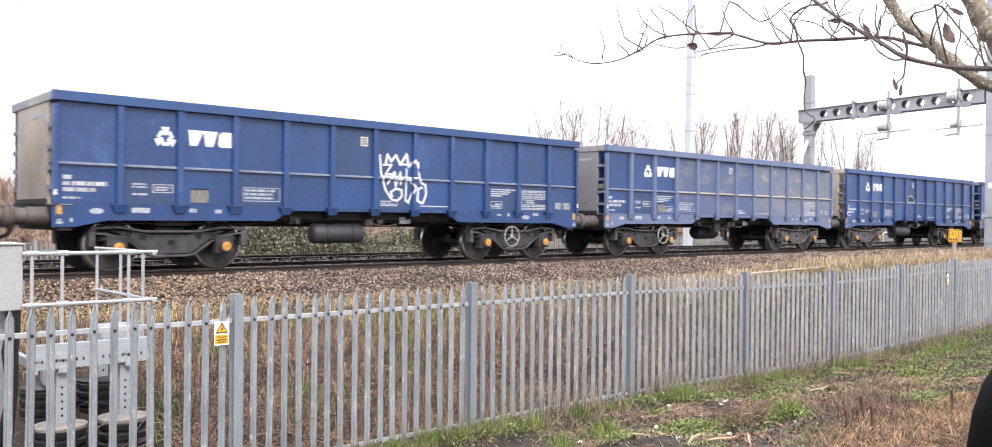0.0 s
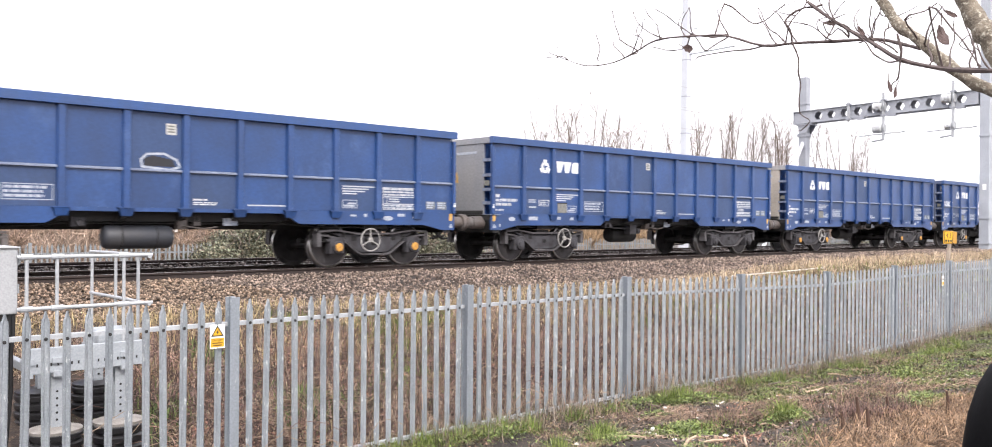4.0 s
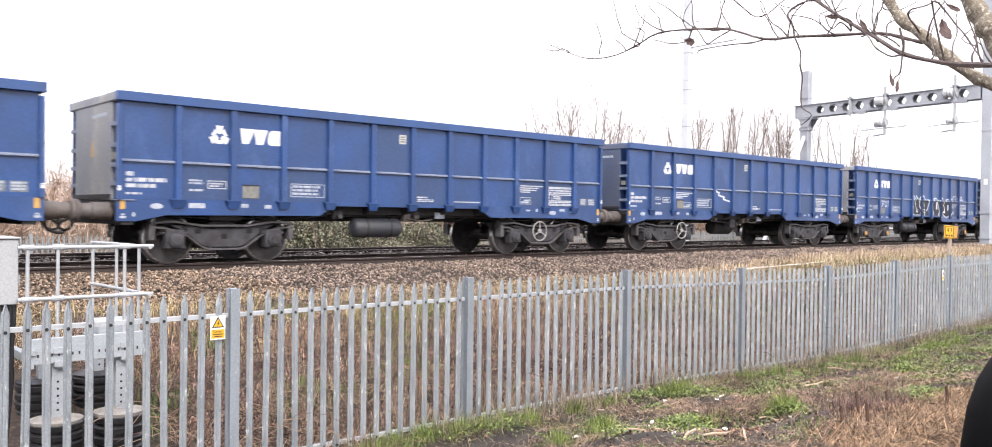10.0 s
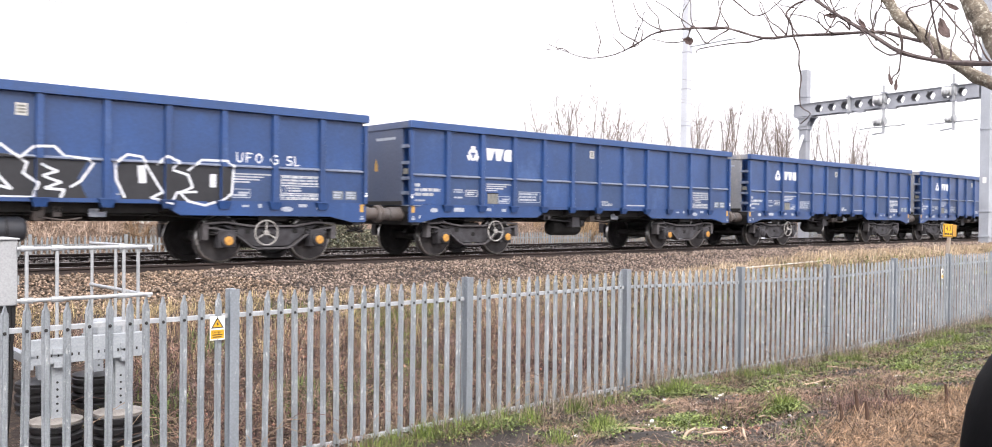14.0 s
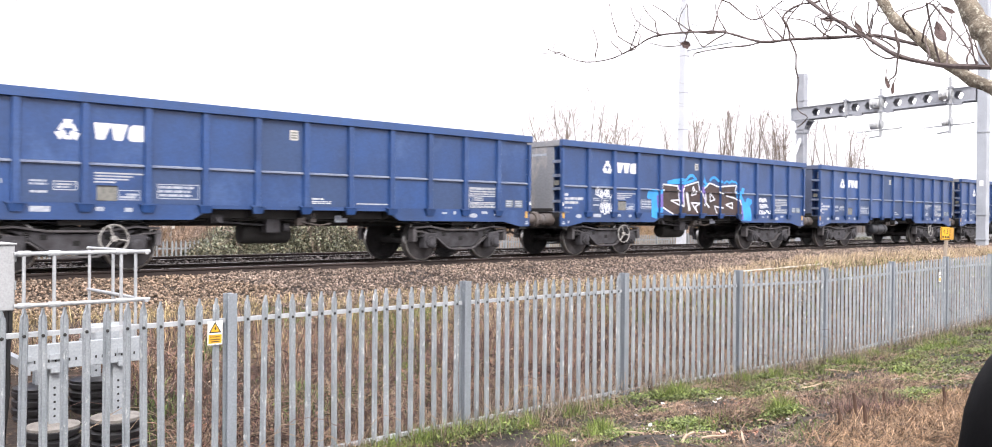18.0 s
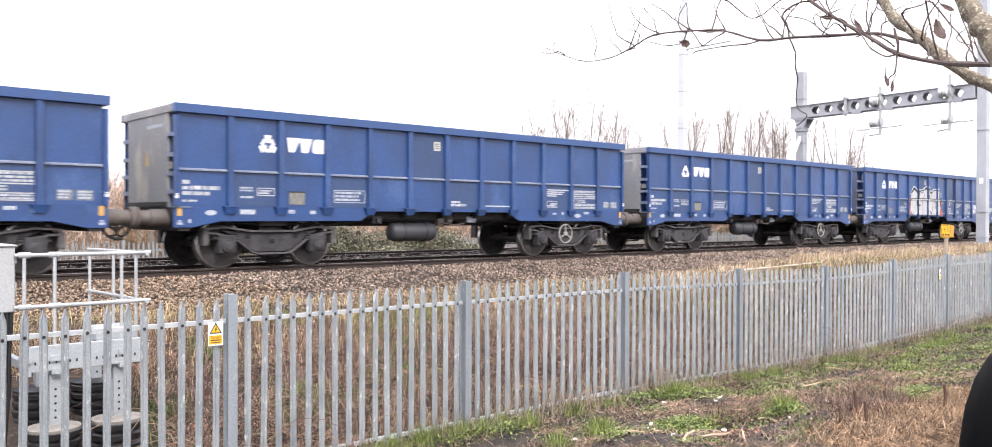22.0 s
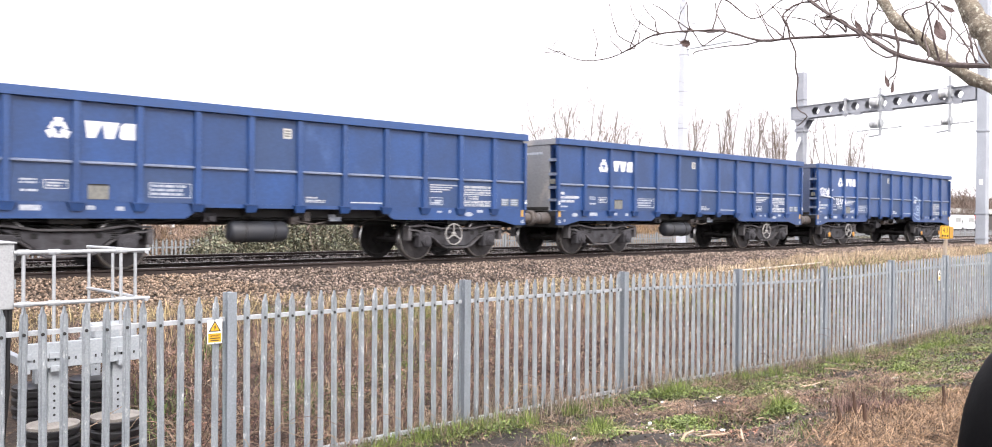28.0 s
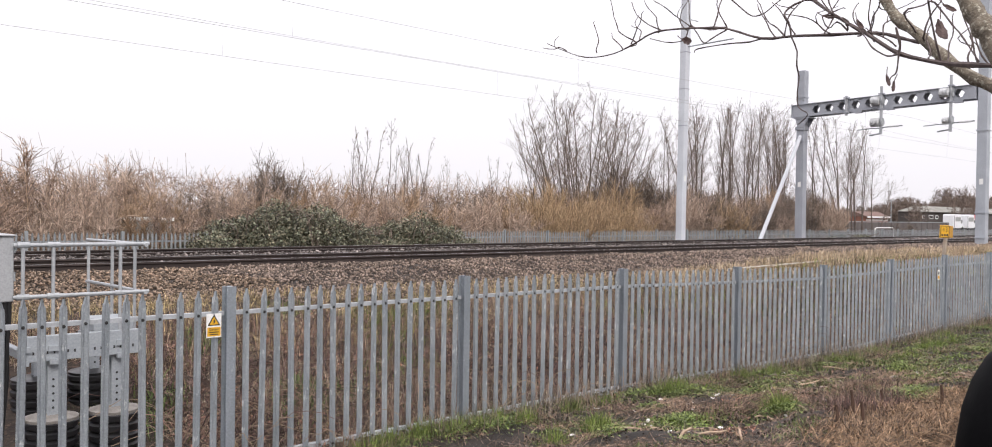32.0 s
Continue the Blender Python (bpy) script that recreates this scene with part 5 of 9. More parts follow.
repaint(wagon_of(1), ("stiffener",), END_PALE, lambda ob: ob.matrix_basis.translation.x > 2.5)
repaint(wagon_of(1), ("top_rim", "sill", "far_top_rim", "rib_bracket", "corner_post", "rib"), DUSTY_RIM)
for k in (1, 2):
    repaint(wagon_of(k), ("side_frame", "axlebox", "wheelset"), BOGIE_DUST, lambda ob, k=k: (ob.parent.matrix_basis.translation.x > 6) == (k == 1))
    repaint(wagon_of(k), ("frame_flange",), BUFFER, lambda ob, k=k: (ob.parent.matrix_basis.translation.x > 6) == (k == 1))
for k in (0, 2, 4):
    repaint(wagon_of(k), ("end_wall",), END_PALE)
for k in (5, 7, 9, 13, 16, 17, 20):
    repaint(wagon_of(k), ("end_wall", "end_rim"), END_BLUE)
repaint(wagon_of(2), ("end_rim", "recess_wall", "recess_cheek"), END_PALE)

STROKES = {"U": ((0, 1, 0.05, 0.15, 0.4, 0, 0.8, 0.15, 0.9, 1),), "F": ((0, 0, 0, 1, 0.9, 0.95), (0, 0.5, 0.6, 0.55)),
           "O": ((0.5, 1, 0.05, 0.75, 0, 0.3, 0.4, 0, 0.9, 0.25, 0.95, 0.7, 0.5, 1),), "G": ((0.9, 0.9, 0.4, 1, 0, 0.5, 0.4, 0, 0.9, 0.2, 0.9, 0.5, 0.5, 0.5),),
           "S": ((0.9, 0.95, 0.2, 0.95, 0.1, 0.6, 0.8, 0.45, 0.8, 0.05, 0, 0.05),), "L": ((0, 1, 0.05, 0, 0.8, 0.05),),
           "J": ((0.2, 1, 0.8, 1, 0.7, 0.1, 0.1, 0.1),), "T": ((0, 1, 0.9, 1), (0.45, 1, 0.4, 0))}


def skin(x, z):
    """How far out the side's surface lies at a place: rib, ledge, sill or panel."""
    k = round((x - rib_x(0)) / STEP)
    if abs(x - rib_x(k)) < 0.056 and 0 < k < BAYS:
        return RIB_Y - 0.003
    if 1.797 < z < 1.838:
        return PANEL_Y - 0.054
    return PANEL_Y - (0.0155 if z < 1.168 else 0.0045)


def stroke(g, pts, wide):
    """A painted line along points in x and z."""
    fine = []
    for (x0, z0), (x1, z1) in zip(pts, pts[1:]):
        n = max(1, int(math.hypot(x1 - x0, z1 - z0) / 0.03))
        fine += [(x0 + (x1 - x0) * k / n, z0 + (z1 - z0) * k / n) for k in range(n)]
    fine.append(pts[-1])
    for (x0, z0), (x1, z1) in zip(fine, fine[1:]):
        d = math.hypot(x1 - x0, z1 - z0) or 1e-6
        ux, uz = (x1 - x0) / d, (z1 - z0) / d
        px, pz = -uz * wide / 2, ux * wide / 2
        y = skin((x0 + x1) / 2, (z0 + z1) / 2) - 0.00005 * (len(g.f) * 7 % 53)
        x0, z0, x1, z1 = x0 - ux * wide * 0.25, z0 - uz * wide * 0.25, x1 + ux * wide * 0.25, z1 + uz * wide * 0.25
        g.add([(x0 + px, y, z0 + pz), (x0 - px, y, z0 - pz), (x1 - px, y, z1 - pz), (x1 + px, y, z1 + pz)], [(0, 1, 2, 3)])
    return g


def fill(outline, row=0.014, lift=0.0):
    """A painted field, in thin rows that follow the surface."""
    g = Geo()
    zs = [p[1] for p in outline]
    edges = [rib_x(k) + d for k in range(1, BAYS) for d in (-0.056, 0.056)] + [4.0, 8.4]
    for j in range(int((max(zs) - min(zs)) / row) + 1):
        z = min(zs) + (j + 0.5) * row
        cuts = sorted(x0 + (z - z0) * (x1 - x0) / (z1 - z0) for (x0, z0), (x1, z1) in zip(outline, outline[1:] + outline[:1]) if (z0 > z) != (z1 > z))
        for xa, xb in zip(cuts[::2], cuts[1::2]):
            stops = [xa] + sorted(e for e in edges if xa < e < xb) + [xb]
            for a, b in zip(stops, stops[1:]):
                m = (a + b) / 2
                if b - a > 0.001 and (z > 1.10 or m < 4.0 or m > 8.4):
                    y = skin(m, z) - lift
                    g.add([(a, y, z - row / 2), (b, y, z - row / 2), (b, y, z + row / 2), (a, y, z + row / 2)], [(0, 1, 2, 3)])
    return g


def paint(wagon, name, geo, material, label=""):
    return tagged(part(name, geo, material, wagon, label), kind="stuff")


def word(g, letters, x, z, size, gap, wide, slope=0.0):
    for k, ch in enumerate(letters):
        if ch != " ":
            for line in STROKES[ch]:
                stroke(g, [(x + k * gap + size * 0.75 * line[i], z + slope * k + size * line[i + 1]) for i in range(0, len(line), 2)], wide)
    return g


def scribble(g, seed, x0, x1, z0, z1, wide, loops=7):
    """A quick illegible flourish of joined loops."""
    r = random.Random(seed)
    pts, n = [], loops * 7
    for k in range(n):
        u = k / (n - 1)
        a = u * loops * 6.28
        pts.append((x0 + (x1 - x0) * (0.1 + 0.8 * u + 0.10 * math.cos(a) + r.uniform(-0.03, 0.03)), z0 + (z1 - z0) * (0.5 + (0.25 + 0.2 * r.random()) * math.sin(a * (0.9 + 0.2 * r.random())))))
    return stroke(g, pts, wide)


def closed(pts):
    return pts + pts[:1]


def build_graffiti():
    w = wagon_of(0)
    g = Geo()
    for pts, wide in (([(6.31, 2.3), (6.34, 1.92), (6.46, 1.57), (6.62, 1.37), (6.76, 1.35), (6.88, 1.45), (6.87, 1.58), (6.73, 1.61), (6.59, 1.53), (6.63, 1.43)], 0.05),
                      ([(6.45, 2.1), (6.5, 2.33), (6.59, 2.18), (6.72, 2.32), (6.83, 2.12), (7.0, 2.36), (7.05, 2.09), (7.19, 2.23), (7.25, 2.12)], 0.055),
                      ([(7.28, 2.31), (7.25, 2.1), (7.35, 1.9), (7.34, 1.79)], 0.05), ([(6.34, 1.86), (7.34, 1.85)], 0.035), ([(6.51, 1.7), (6.68, 1.97), (6.71, 1.65), (6.84, 1.97), (6.85, 1.7)], 0.045),
                      ([(7.0, 2.04), (6.98, 1.36), (7.07, 1.31)], 0.045), ([(7.06, 1.82), (7.21, 1.64), (7.06, 1.36)], 0.045),
                      ([(7.34, 1.78), (7.51, 1.7), (7.53, 1.51), (7.44, 1.31), (7.24, 1.37), (7.26, 1.6), (7.41, 1.65)], 0.055), ([(6.4, 2.1), (6.61, 2.11), (6.45, 1.9), (6.72, 1.92)], 0.045), ([(6.89, 2.13), (7.11, 2.14)], 0.045)):
        stroke(g, pts, wide)
    paint(w, "graffiti", g, CHALK, "spiky white spray-painted tag")
    w["label"] = "blue open box wagon with a spiky white spray-painted tag"

    wagon_of(1)["label"] = "blue open box wagon heavily coated in grey dust"

    w = wagon_of(2)
    g = stroke(Geo(), closed([(5.42, 1.88), (5.4, 2.0), (5.5, 2.1), (5.8, 2.12), (6.02, 2.02), (6.08, 1.9), (5.9, 1.84)]), 0.04)
    paint(w, "scuff_patch", fill([(5.45, 1.88), (5.45, 2.02), (5.6, 2.08), (5.95, 2.02), (6.0, 1.9)]), BLACK_PAINT, "dark patch with a pale ring")
    paint(w, "scuff_ring", g, FADED)

    w = wagon_of(5)
    g = stroke(Geo(), [(4.52, 2.07), (4.40, 1.73), (4.48, 1.52), (5.01, 1.64), (5.07, 1.80), (4.84, 2.08)], 0.115)
    stroke(g, [(5.21, 1.54), (5.26, 2.12), (5.55, 2.03), (5.81, 1.95)], 0.095)
    stroke(g, [(5.30, 1.86), (6.14, 1.86)], 0.04)
    stroke(g, [(5.34, 1.78), (5.60, 1.72)], 0.07)
    stroke(g, [(6.21, 1.90), (6.44, 2.01), (6.60, 1.95), (6.68, 1.78), (6.66, 1.60), (6.51, 1.48), (6.30, 1.46), (6.05, 1.53), (5.95, 1.73), (6.15, 1.88)], 0.115)
    paint(w, "graffiti", g, CHALK, "large white sprayed letters")
    g = Geo()
    for pts in ([(9.40, 1.66), (9.43, 1.5), (9.63, 1.44), (9.59, 1.67)], [(9.66, 1.42), (9.72, 1.66), (9.94, 1.62)], [(9.69, 1.53), (9.85, 1.53)],
                [(9.94, 1.54), (9.92, 1.34), (9.86, 1.25), (9.78, 1.33), (9.89, 1.56), (10.03, 1.45), (9.96, 1.28)],
                [(7.36, 1.62), (7.55, 1.62), (7.71, 1.46), (7.63, 1.75), (7.74, 1.57), (7.94, 1.79), (7.92, 1.49), (8.06, 1.63), (8.11, 1.41), (7.94, 1.41), (7.86, 1.52)]):
        stroke(g, pts, 0.04)
    scribble(g, 21, 0.14, 1.0, 1.82, 2.10, 0.032, 6)
    paint(w, "small_tag", g, CHALK, "thin white sprayed tags")
    w["label"] = "blue open box wagon with large white UFO letters sprayed on"

    w = wagon_of(7)
    paint(w, "graffiti", stroke(Geo(), [(4.15, 1.78), (4.45, 1.73), (4.38, 1.65), (4.72, 1.60), (4.66, 1.53), (5.02, 1.47)], 0.04), CHALK, "white zigzag scrawl")

    w = wagon_of(8)
    left = [(5.2, 1.30), (5.25, 1.72), (5.42, 1.86), (6.2, 1.80), (6.9, 1.78), (6.75, 1.5), (6.9, 1.17), (5.35, 1.17)]
    right = [(7.32, 1.65), (7.45, 1.80), (8.5, 1.80), (9.4, 1.80), (9.46, 1.5), (9.4, 1.14), (7.45, 1.17)]
    paint(w, "graffiti_fill", fill(left), BLACK_PAINT, "black spray-painted field")
    paint(w, "graffiti_fill", fill(right), BLACK_PAINT, "black spray-painted field")
    g = Geo()
    for pts in ([(5.3, 1.38), (5.2, 1.48), (5.25, 1.72), (5.42, 1.98), (5.5, 1.8), (5.62, 2.0), (5.85, 1.82), (6.0, 1.72), (5.95, 1.55), (6.15, 1.4), (6.1, 1.2)],
                [(5.5, 1.75), (5.6, 1.5), (5.78, 1.3), (5.62, 1.34)], [(5.9, 1.8), (6.1, 1.98), (6.4, 2.0), (6.55, 1.85), (6.9, 1.82), (7.0, 1.75), (6.8, 1.45), (6.65, 1.35)],
                [(6.2, 1.7), (6.45, 1.6), (6.22, 1.52), (6.5, 1.42), (6.25, 1.32), (6.55, 1.3), (6.5, 1.18)], [(5.3, 1.22), (5.45, 1.17), (6.1, 1.17)]):
        stroke(g, pts, 0.042)
    for pts in ([(7.5, 1.2), (7.36, 1.5), (7.35, 1.78), (7.55, 1.93), (7.8, 1.9), (7.85, 1.78), (8.05, 1.45), (8.15, 1.3), (7.95, 1.2), (8.3, 1.1), (8.4, 1.3), (8.75, 1.32)],
                [(8.05, 1.78), (8.2, 1.93), (8.45, 1.85), (8.3, 1.7), (8.6, 1.62), (8.68, 1.4), (8.45, 1.3), (8.6, 1.15), (8.9, 1.08), (9.2, 1.17)],
                [(8.6, 1.7), (8.85, 1.9), (9.3, 1.9), (9.46, 1.8), (9.42, 1.3), (9.2, 1.17)]):
        stroke(g, pts, 0.042)
    stroke(g, [(7.78, 1.72), (7.80, 1.48)], 0.13)
    stroke(g, [(9.06, 1.62), (9.06, 1.44)], 0.12)
    paint(w, "graffiti_outline", g, CHALK, "white sprayed outlines")
    g = word(word(Geo(), "UFO", 9.52, 1.90, 0.17, 0.19, 0.028), "G SL", 10.2, 1.88, 0.17, 0.17, 0.028)
    word(g, "JFOT", 2.22, 1.47, 0.24, 0.20, 0.028)
    paint(w, "small_tag", g, CHALK, "thin white sprayed tags")
    w["label"] = "blue open box wagon with black and white graffiti lettering"

    w = wagon_of(12)
    for pts in ([(3.58, 1.78), (3.75, 1.83), (4.0, 1.80), (4.22, 1.85), (4.26, 1.34), (4.18, 1.04), (3.95, 1.0), (3.73, 1.04), (3.75, 1.3), (3.73, 1.55), (3.54, 1.57)],
                [(8.06, 1.88), (8.35, 1.9), (8.42, 2.02), (8.56, 1.99), (8.54, 1.87), (8.39, 1.78), (8.62, 1.53), (8.69, 1.58), (8.68, 1.66), (8.81, 1.69), (9.0, 1.64), (9.02, 1.51), (8.87, 1.43), (8.98, 1.27), (8.97, 0.95), (8.38, 0.97), (8.43, 1.15), (8.36, 1.39), (8.15, 1.64)]):
        paint(w, "graffiti_cloud", fill(pts), CYAN_PAINT, "bright cyan sprayed cloud")
    g = Geo()
    for pts, wide in (([(4.53, 2.06), (4.79, 2.11), (5.15, 2.15), (5.27, 2.09), (5.45, 2.19), (5.57, 2.28), (5.73, 2.3), (5.9, 2.18)], 0.085), ([(4.5, 2.04), (5.0, 2.06), (5.3, 2.04), (5.8, 2.16)], 0.075), ([(6.21, 2.11), (6.3, 2.28), (6.37, 2.11), (6.47, 2.04)], 0.085),
                      ([(6.2, 2.0), (6.4, 1.98), (6.55, 2.08)], 0.07), ([(6.63, 2.18), (6.75, 2.27), (6.9, 2.28), (7.05, 2.2), (7.21, 2.14)], 0.075), ([(7.4, 2.12), (7.55, 2.19), (7.7, 2.14), (7.8, 2.2), (8.05, 2.17), (8.15, 2.12)], 0.055)):
        stroke(g, pts, wide)
    paint(w, "graffiti_glow", g, CYAN_PAINT, "cyan sprayed squiggles over the letters")
    for pts in ([(3.98, 1.66), (4.25, 1.75), (4.27, 1.34), (4.02, 1.30)], [(4.95, 1.99), (5.2, 1.98), (5.24, 1.4), (5.09, 1.5)], [(6.05, 2.0), (6.34, 1.93), (6.45, 1.45), (6.2, 1.6)], [(8.15, 1.64), (8.3, 1.62), (8.46, 1.42), (8.53, 1.0), (8.38, 0.97), (8.36, 1.36)], [(7.01, 1.22), (7.18, 1.36), (7.35, 1.34), (7.33, 1.14), (7.05, 1.13)]):
        paint(w, "graffiti_shadow", fill(pts, lift=0.0006), PURPLE_PAINT, "purple sprayed shading")
    letters = ([(4.25, 1.99), (5.0, 1.96), (5.09, 1.54), (5.18, 1.36), (5.25, 1.14), (4.74, 1.13), (4.27, 1.33)],
               [(5.24, 1.85), (5.33, 1.97), (6.01, 2.12), (6.11, 1.83), (6.41, 1.43), (6.54, 1.14), (5.25, 1.13), (5.15, 1.73)],
               [(6.3, 1.91), (6.63, 2.1), (7.07, 2.0), (7.28, 1.85), (7.38, 1.6), (7.28, 1.14), (6.47, 1.13), (6.42, 1.45)],
               [(7.07, 2.0), (8.09, 2.07), (7.99, 1.82), (8.2, 1.6), (8.36, 1.36), (8.42, 1.13), (7.28, 1.12), (7.35, 1.7)])
    for pts in letters:
        paint(w, "graffiti_letter", fill(pts, lift=0.0012), BROWN_PAINT, "brown-black sprayed letter")
    g = Geo()
    for pts in ([(4.25, 1.33), (4.25, 1.99), (4.98, 1.96), (5.02, 1.73), (5.09, 1.4), (5.21, 1.36), (4.65, 1.53), (5.05, 1.55)], [(4.25, 1.33), (4.74, 1.14)], [(5.2, 1.4), (5.16, 1.85), (5.33, 1.97), (6.01, 2.12), (6.08, 1.86), (6.37, 1.4)],
                [(5.76, 1.96), (5.67, 1.7), (5.9, 1.75), (5.76, 1.96)], [(5.67, 1.48), (6.11, 1.47), (5.86, 1.37), (5.99, 1.18), (5.67, 1.48)], [(6.3, 1.91), (6.63, 2.1), (7.07, 2.0), (8.09, 2.07), (8.0, 1.82)],
                [(6.63, 1.8), (6.9, 1.6), (6.64, 1.54), (6.63, 1.8)], [(7.07, 1.83), (7.35, 1.76), (7.35, 1.62), (7.28, 1.34), (6.87, 1.4), (7.01, 1.18)], [(7.52, 1.73), (7.99, 1.67), (8.17, 1.61), (8.36, 1.36), (8.41, 1.14)], [(7.5, 1.45), (7.88, 1.34), (7.86, 1.52), (7.5, 1.45)]):
        stroke(g, pts, 0.042)
    stroke(stroke(g, [(5.42, 1.79), (5.57, 1.27)], 0.10), [(6.4, 1.8), (6.42, 1.48), (6.6, 1.36)], 0.055)
    for v in range(len(g.v)):
        g.v[v] = (g.v[v][0], g.v[v][1] - 0.002, g.v[v][2])
    paint(w, "graffiti_outline", g, CHALK, "white sprayed letter outlines")
    g = scribble(scribble(Geo(), 31, 1.3, 2.0, 1.5, 1.85, 0.032, 6), 32, 1.5, 2.0, 1.05, 1.45, 0.03, 5)
    for k in range(3):
        scribble(g, 40 + k, 9.42, 10.2 - 0.15 * k, 1.15 + 0.2 * k, 1.33 + 0.2 * k, 0.03, 5)
    paint(w, "small_tag", g, CHALK, "thin white sprayed tags")
    w["label"] = "blue open box wagon with a cyan and brown graffiti piece"

    w = wagon_of(16)
    body = [(4.41, 1.13), (4.40, 1.54), (4.39, 1.98), (4.49, 2.13), (4.73, 2.32), (4.93, 2.26), (5.08, 2.18), (5.44, 2.18), (5.75, 2.24), (5.89, 2.31), (6.08, 2.35), (6.35, 2.23), (6.63, 2.13), (6.8, 2.23), (6.97, 2.26), (7.27, 2.23), (7.47, 2.1), (7.6, 1.89), (7.62, 1.6), (7.53, 1.13)]
    paint(w, "graffiti_fill", fill(body), SILVER_PAINT, "silver sprayed letters")
    for pts in ([(4.14, 1.82), (4.35, 1.85), (4.4, 1.5), (4.42, 1.12), (4.14, 1.12)], [(7.61, 1.8), (7.82, 1.71), (7.66, 1.58), (7.7, 1.39), (8.03, 1.21), (7.57, 1.12)]):
        paint(w, "graffiti_edge", fill(pts, lift=0.0006), RED_PAINT, "red sprayed edge")
    g = stroke(Geo(), body[1:-1], 0.045)
    for pts in ([(5.29, 2.08), (5.7, 2.15)], [(5.73, 2.2), (5.81, 2.02), (5.71, 1.89)], [(5.6, 1.79), (5.68, 1.53), (5.63, 1.14)], [(6.57, 2.03), (6.52, 1.87), (6.78, 1.78), (6.68, 1.33), (6.6, 1.2)], [(6.25, 1.48), (6.36, 1.37), (6.59, 1.23)],
                [(4.44, 1.15), (7.52, 1.15)], [(6.16, 2.06), (6.13, 2.22)], [(7.12, 1.8), (7.01, 1.71), (7.0, 1.5), (7.05, 1.44), (7.11, 1.55)], [(4.45, 1.86), (7.58, 1.86)]):
        stroke(g, pts, 0.035)
    for pts in ([(5.11, 2.16), (5.1, 1.86), (5.05, 1.57), (5.24, 1.58)], [(6.16, 2.02), (6.2, 1.88)], [(4.47, 1.27), (4.55, 1.15)], [(4.49, 2.10), (4.73, 2.28), (5.08, 2.14)], [(5.89, 2.28), (6.08, 2.31), (6.35, 2.20), (6.63, 2.10)], [(7.42, 2.06), (7.57, 1.86), (7.58, 1.55)]):
        stroke(g, pts, 0.08)
    for v in range(len(g.v)):
        g.v[v] = (g.v[v][0], g.v[v][1] - 0.0012, g.v[v][2])
    paint(w, "graffiti_outline", g, BLACK_PAINT, "black sprayed outline")
    paint(w, "graffiti_glow", stroke(Geo(), [(x, z + 0.05) for x, z in body[2:-2]], 0.035), CHALK, "thin white sprayed outer line")
    g = Geo()
    for x, z in ((3.86, 1.63), (7.66, 2.1), (4.21, 1.7), (7.81, 1.68), (4.31, 1.29), (7.75, 1.28)):
        stroke(g, [(x + 0.085 * math.cos(q), z + 0.035 * math.sin(q)) for q in (0.7 * j for j in range(10))], 0.02)
    paint(w, "graffiti_ring", g, LABEL, "small pale sprayed rings")
    g = word(word(Geo(), "UFO", 8.44, 1.58, 0.26, 0.25, 0.03), "GSLL", 8.46, 1.22, 0.26, 0.19, 0.03)
    scribble(g, 51, 11.5, 12.15, 1.45, 1.68, 0.03, 6)
    scribble(g, 52, 11.5, 12.15, 1.25, 1.45, 0.03, 6)
    paint(w, "small_tag", g, CHALK, "thin white sprayed letters")
    g = Geo()
    for x, z in ((4.33, 2.14), (4.28, 2.0), (5.24, 2.26), (7.44, 2.33), (7.75, 2.01), (7.66, 1.96), (7.84, 1.52), (4.30, 1.47)):
        stroke(g, [(x - 0.02, z), (x + 0.05, z + 0.01)], 0.06)
    paint(w, "graffiti_dot", g, CYAN_PAINT, "cyan sprayed dots")
    w["label"] = "blue open box wagon with a silver and black graffiti piece"

    w = wagon_of(20)
    g = scribble(scribble(Geo(), 61, 0.22, 1.08, 1.82, 2.16, 0.035, 6), 62, 1.42, 2.1, 1.45, 1.85, 0.035, 4)
    scribble(g, 64, 8.36, 8.72, 1.66, 1.86, 0.026, 5)
    f = stroke(Geo(), [(8.34, 1.92), (8.45, 1.96), (8.60, 1.955), (8.78, 1.91), (8.92, 1.82), (9.02, 1.70), (9.07, 1.54)], 0.05)
    stroke(f, [(8.36, 1.52), (8.47, 1.40), (8.38, 1.33), (8.33, 1.22), (8.55, 1.27), (8.70, 1.22), (9.02, 1.17), (9.08, 1.30)], 0.05)
    stroke(f, [(8.86 + 0.19 * math.cos(q), 1.44 + 0.15 * math.sin(q)) for q in (0.5 * j for j in range(13))], 0.05)
    stroke(f, [(8.33, 1.20), (8.55, 1.12), (8.78, 1.02), (9.02, 0.99), (9.06, 1.08), (8.98, 1.16)], 0.045)
    stroke(f, [(8.82, 1.44), (8.92, 1.44)], 0.12)
    paint(w, "graffiti", f, PALE_PAINT, "pale blue-white sprayed figure")
    stroke(g, [(0.3, 1.85), (0.95, 1.80), (1.4, 1.72)], 0.035)
    paint(w, "small_tag", g, CHALK, "white sprayed scrawls")
    w["label"] = "last blue open box wagon with white sprayed scrawls"


build_graffiti()


# ---- masts, gantry and wires ----
def h_section(w, d, t):
    half = [(w, -d), (w, -d + t), (t / 2, -d + t), (t / 2, d - t), (w, d - t), (w, d)]
    return half + [(-x, y) for x, y in reversed(half)]


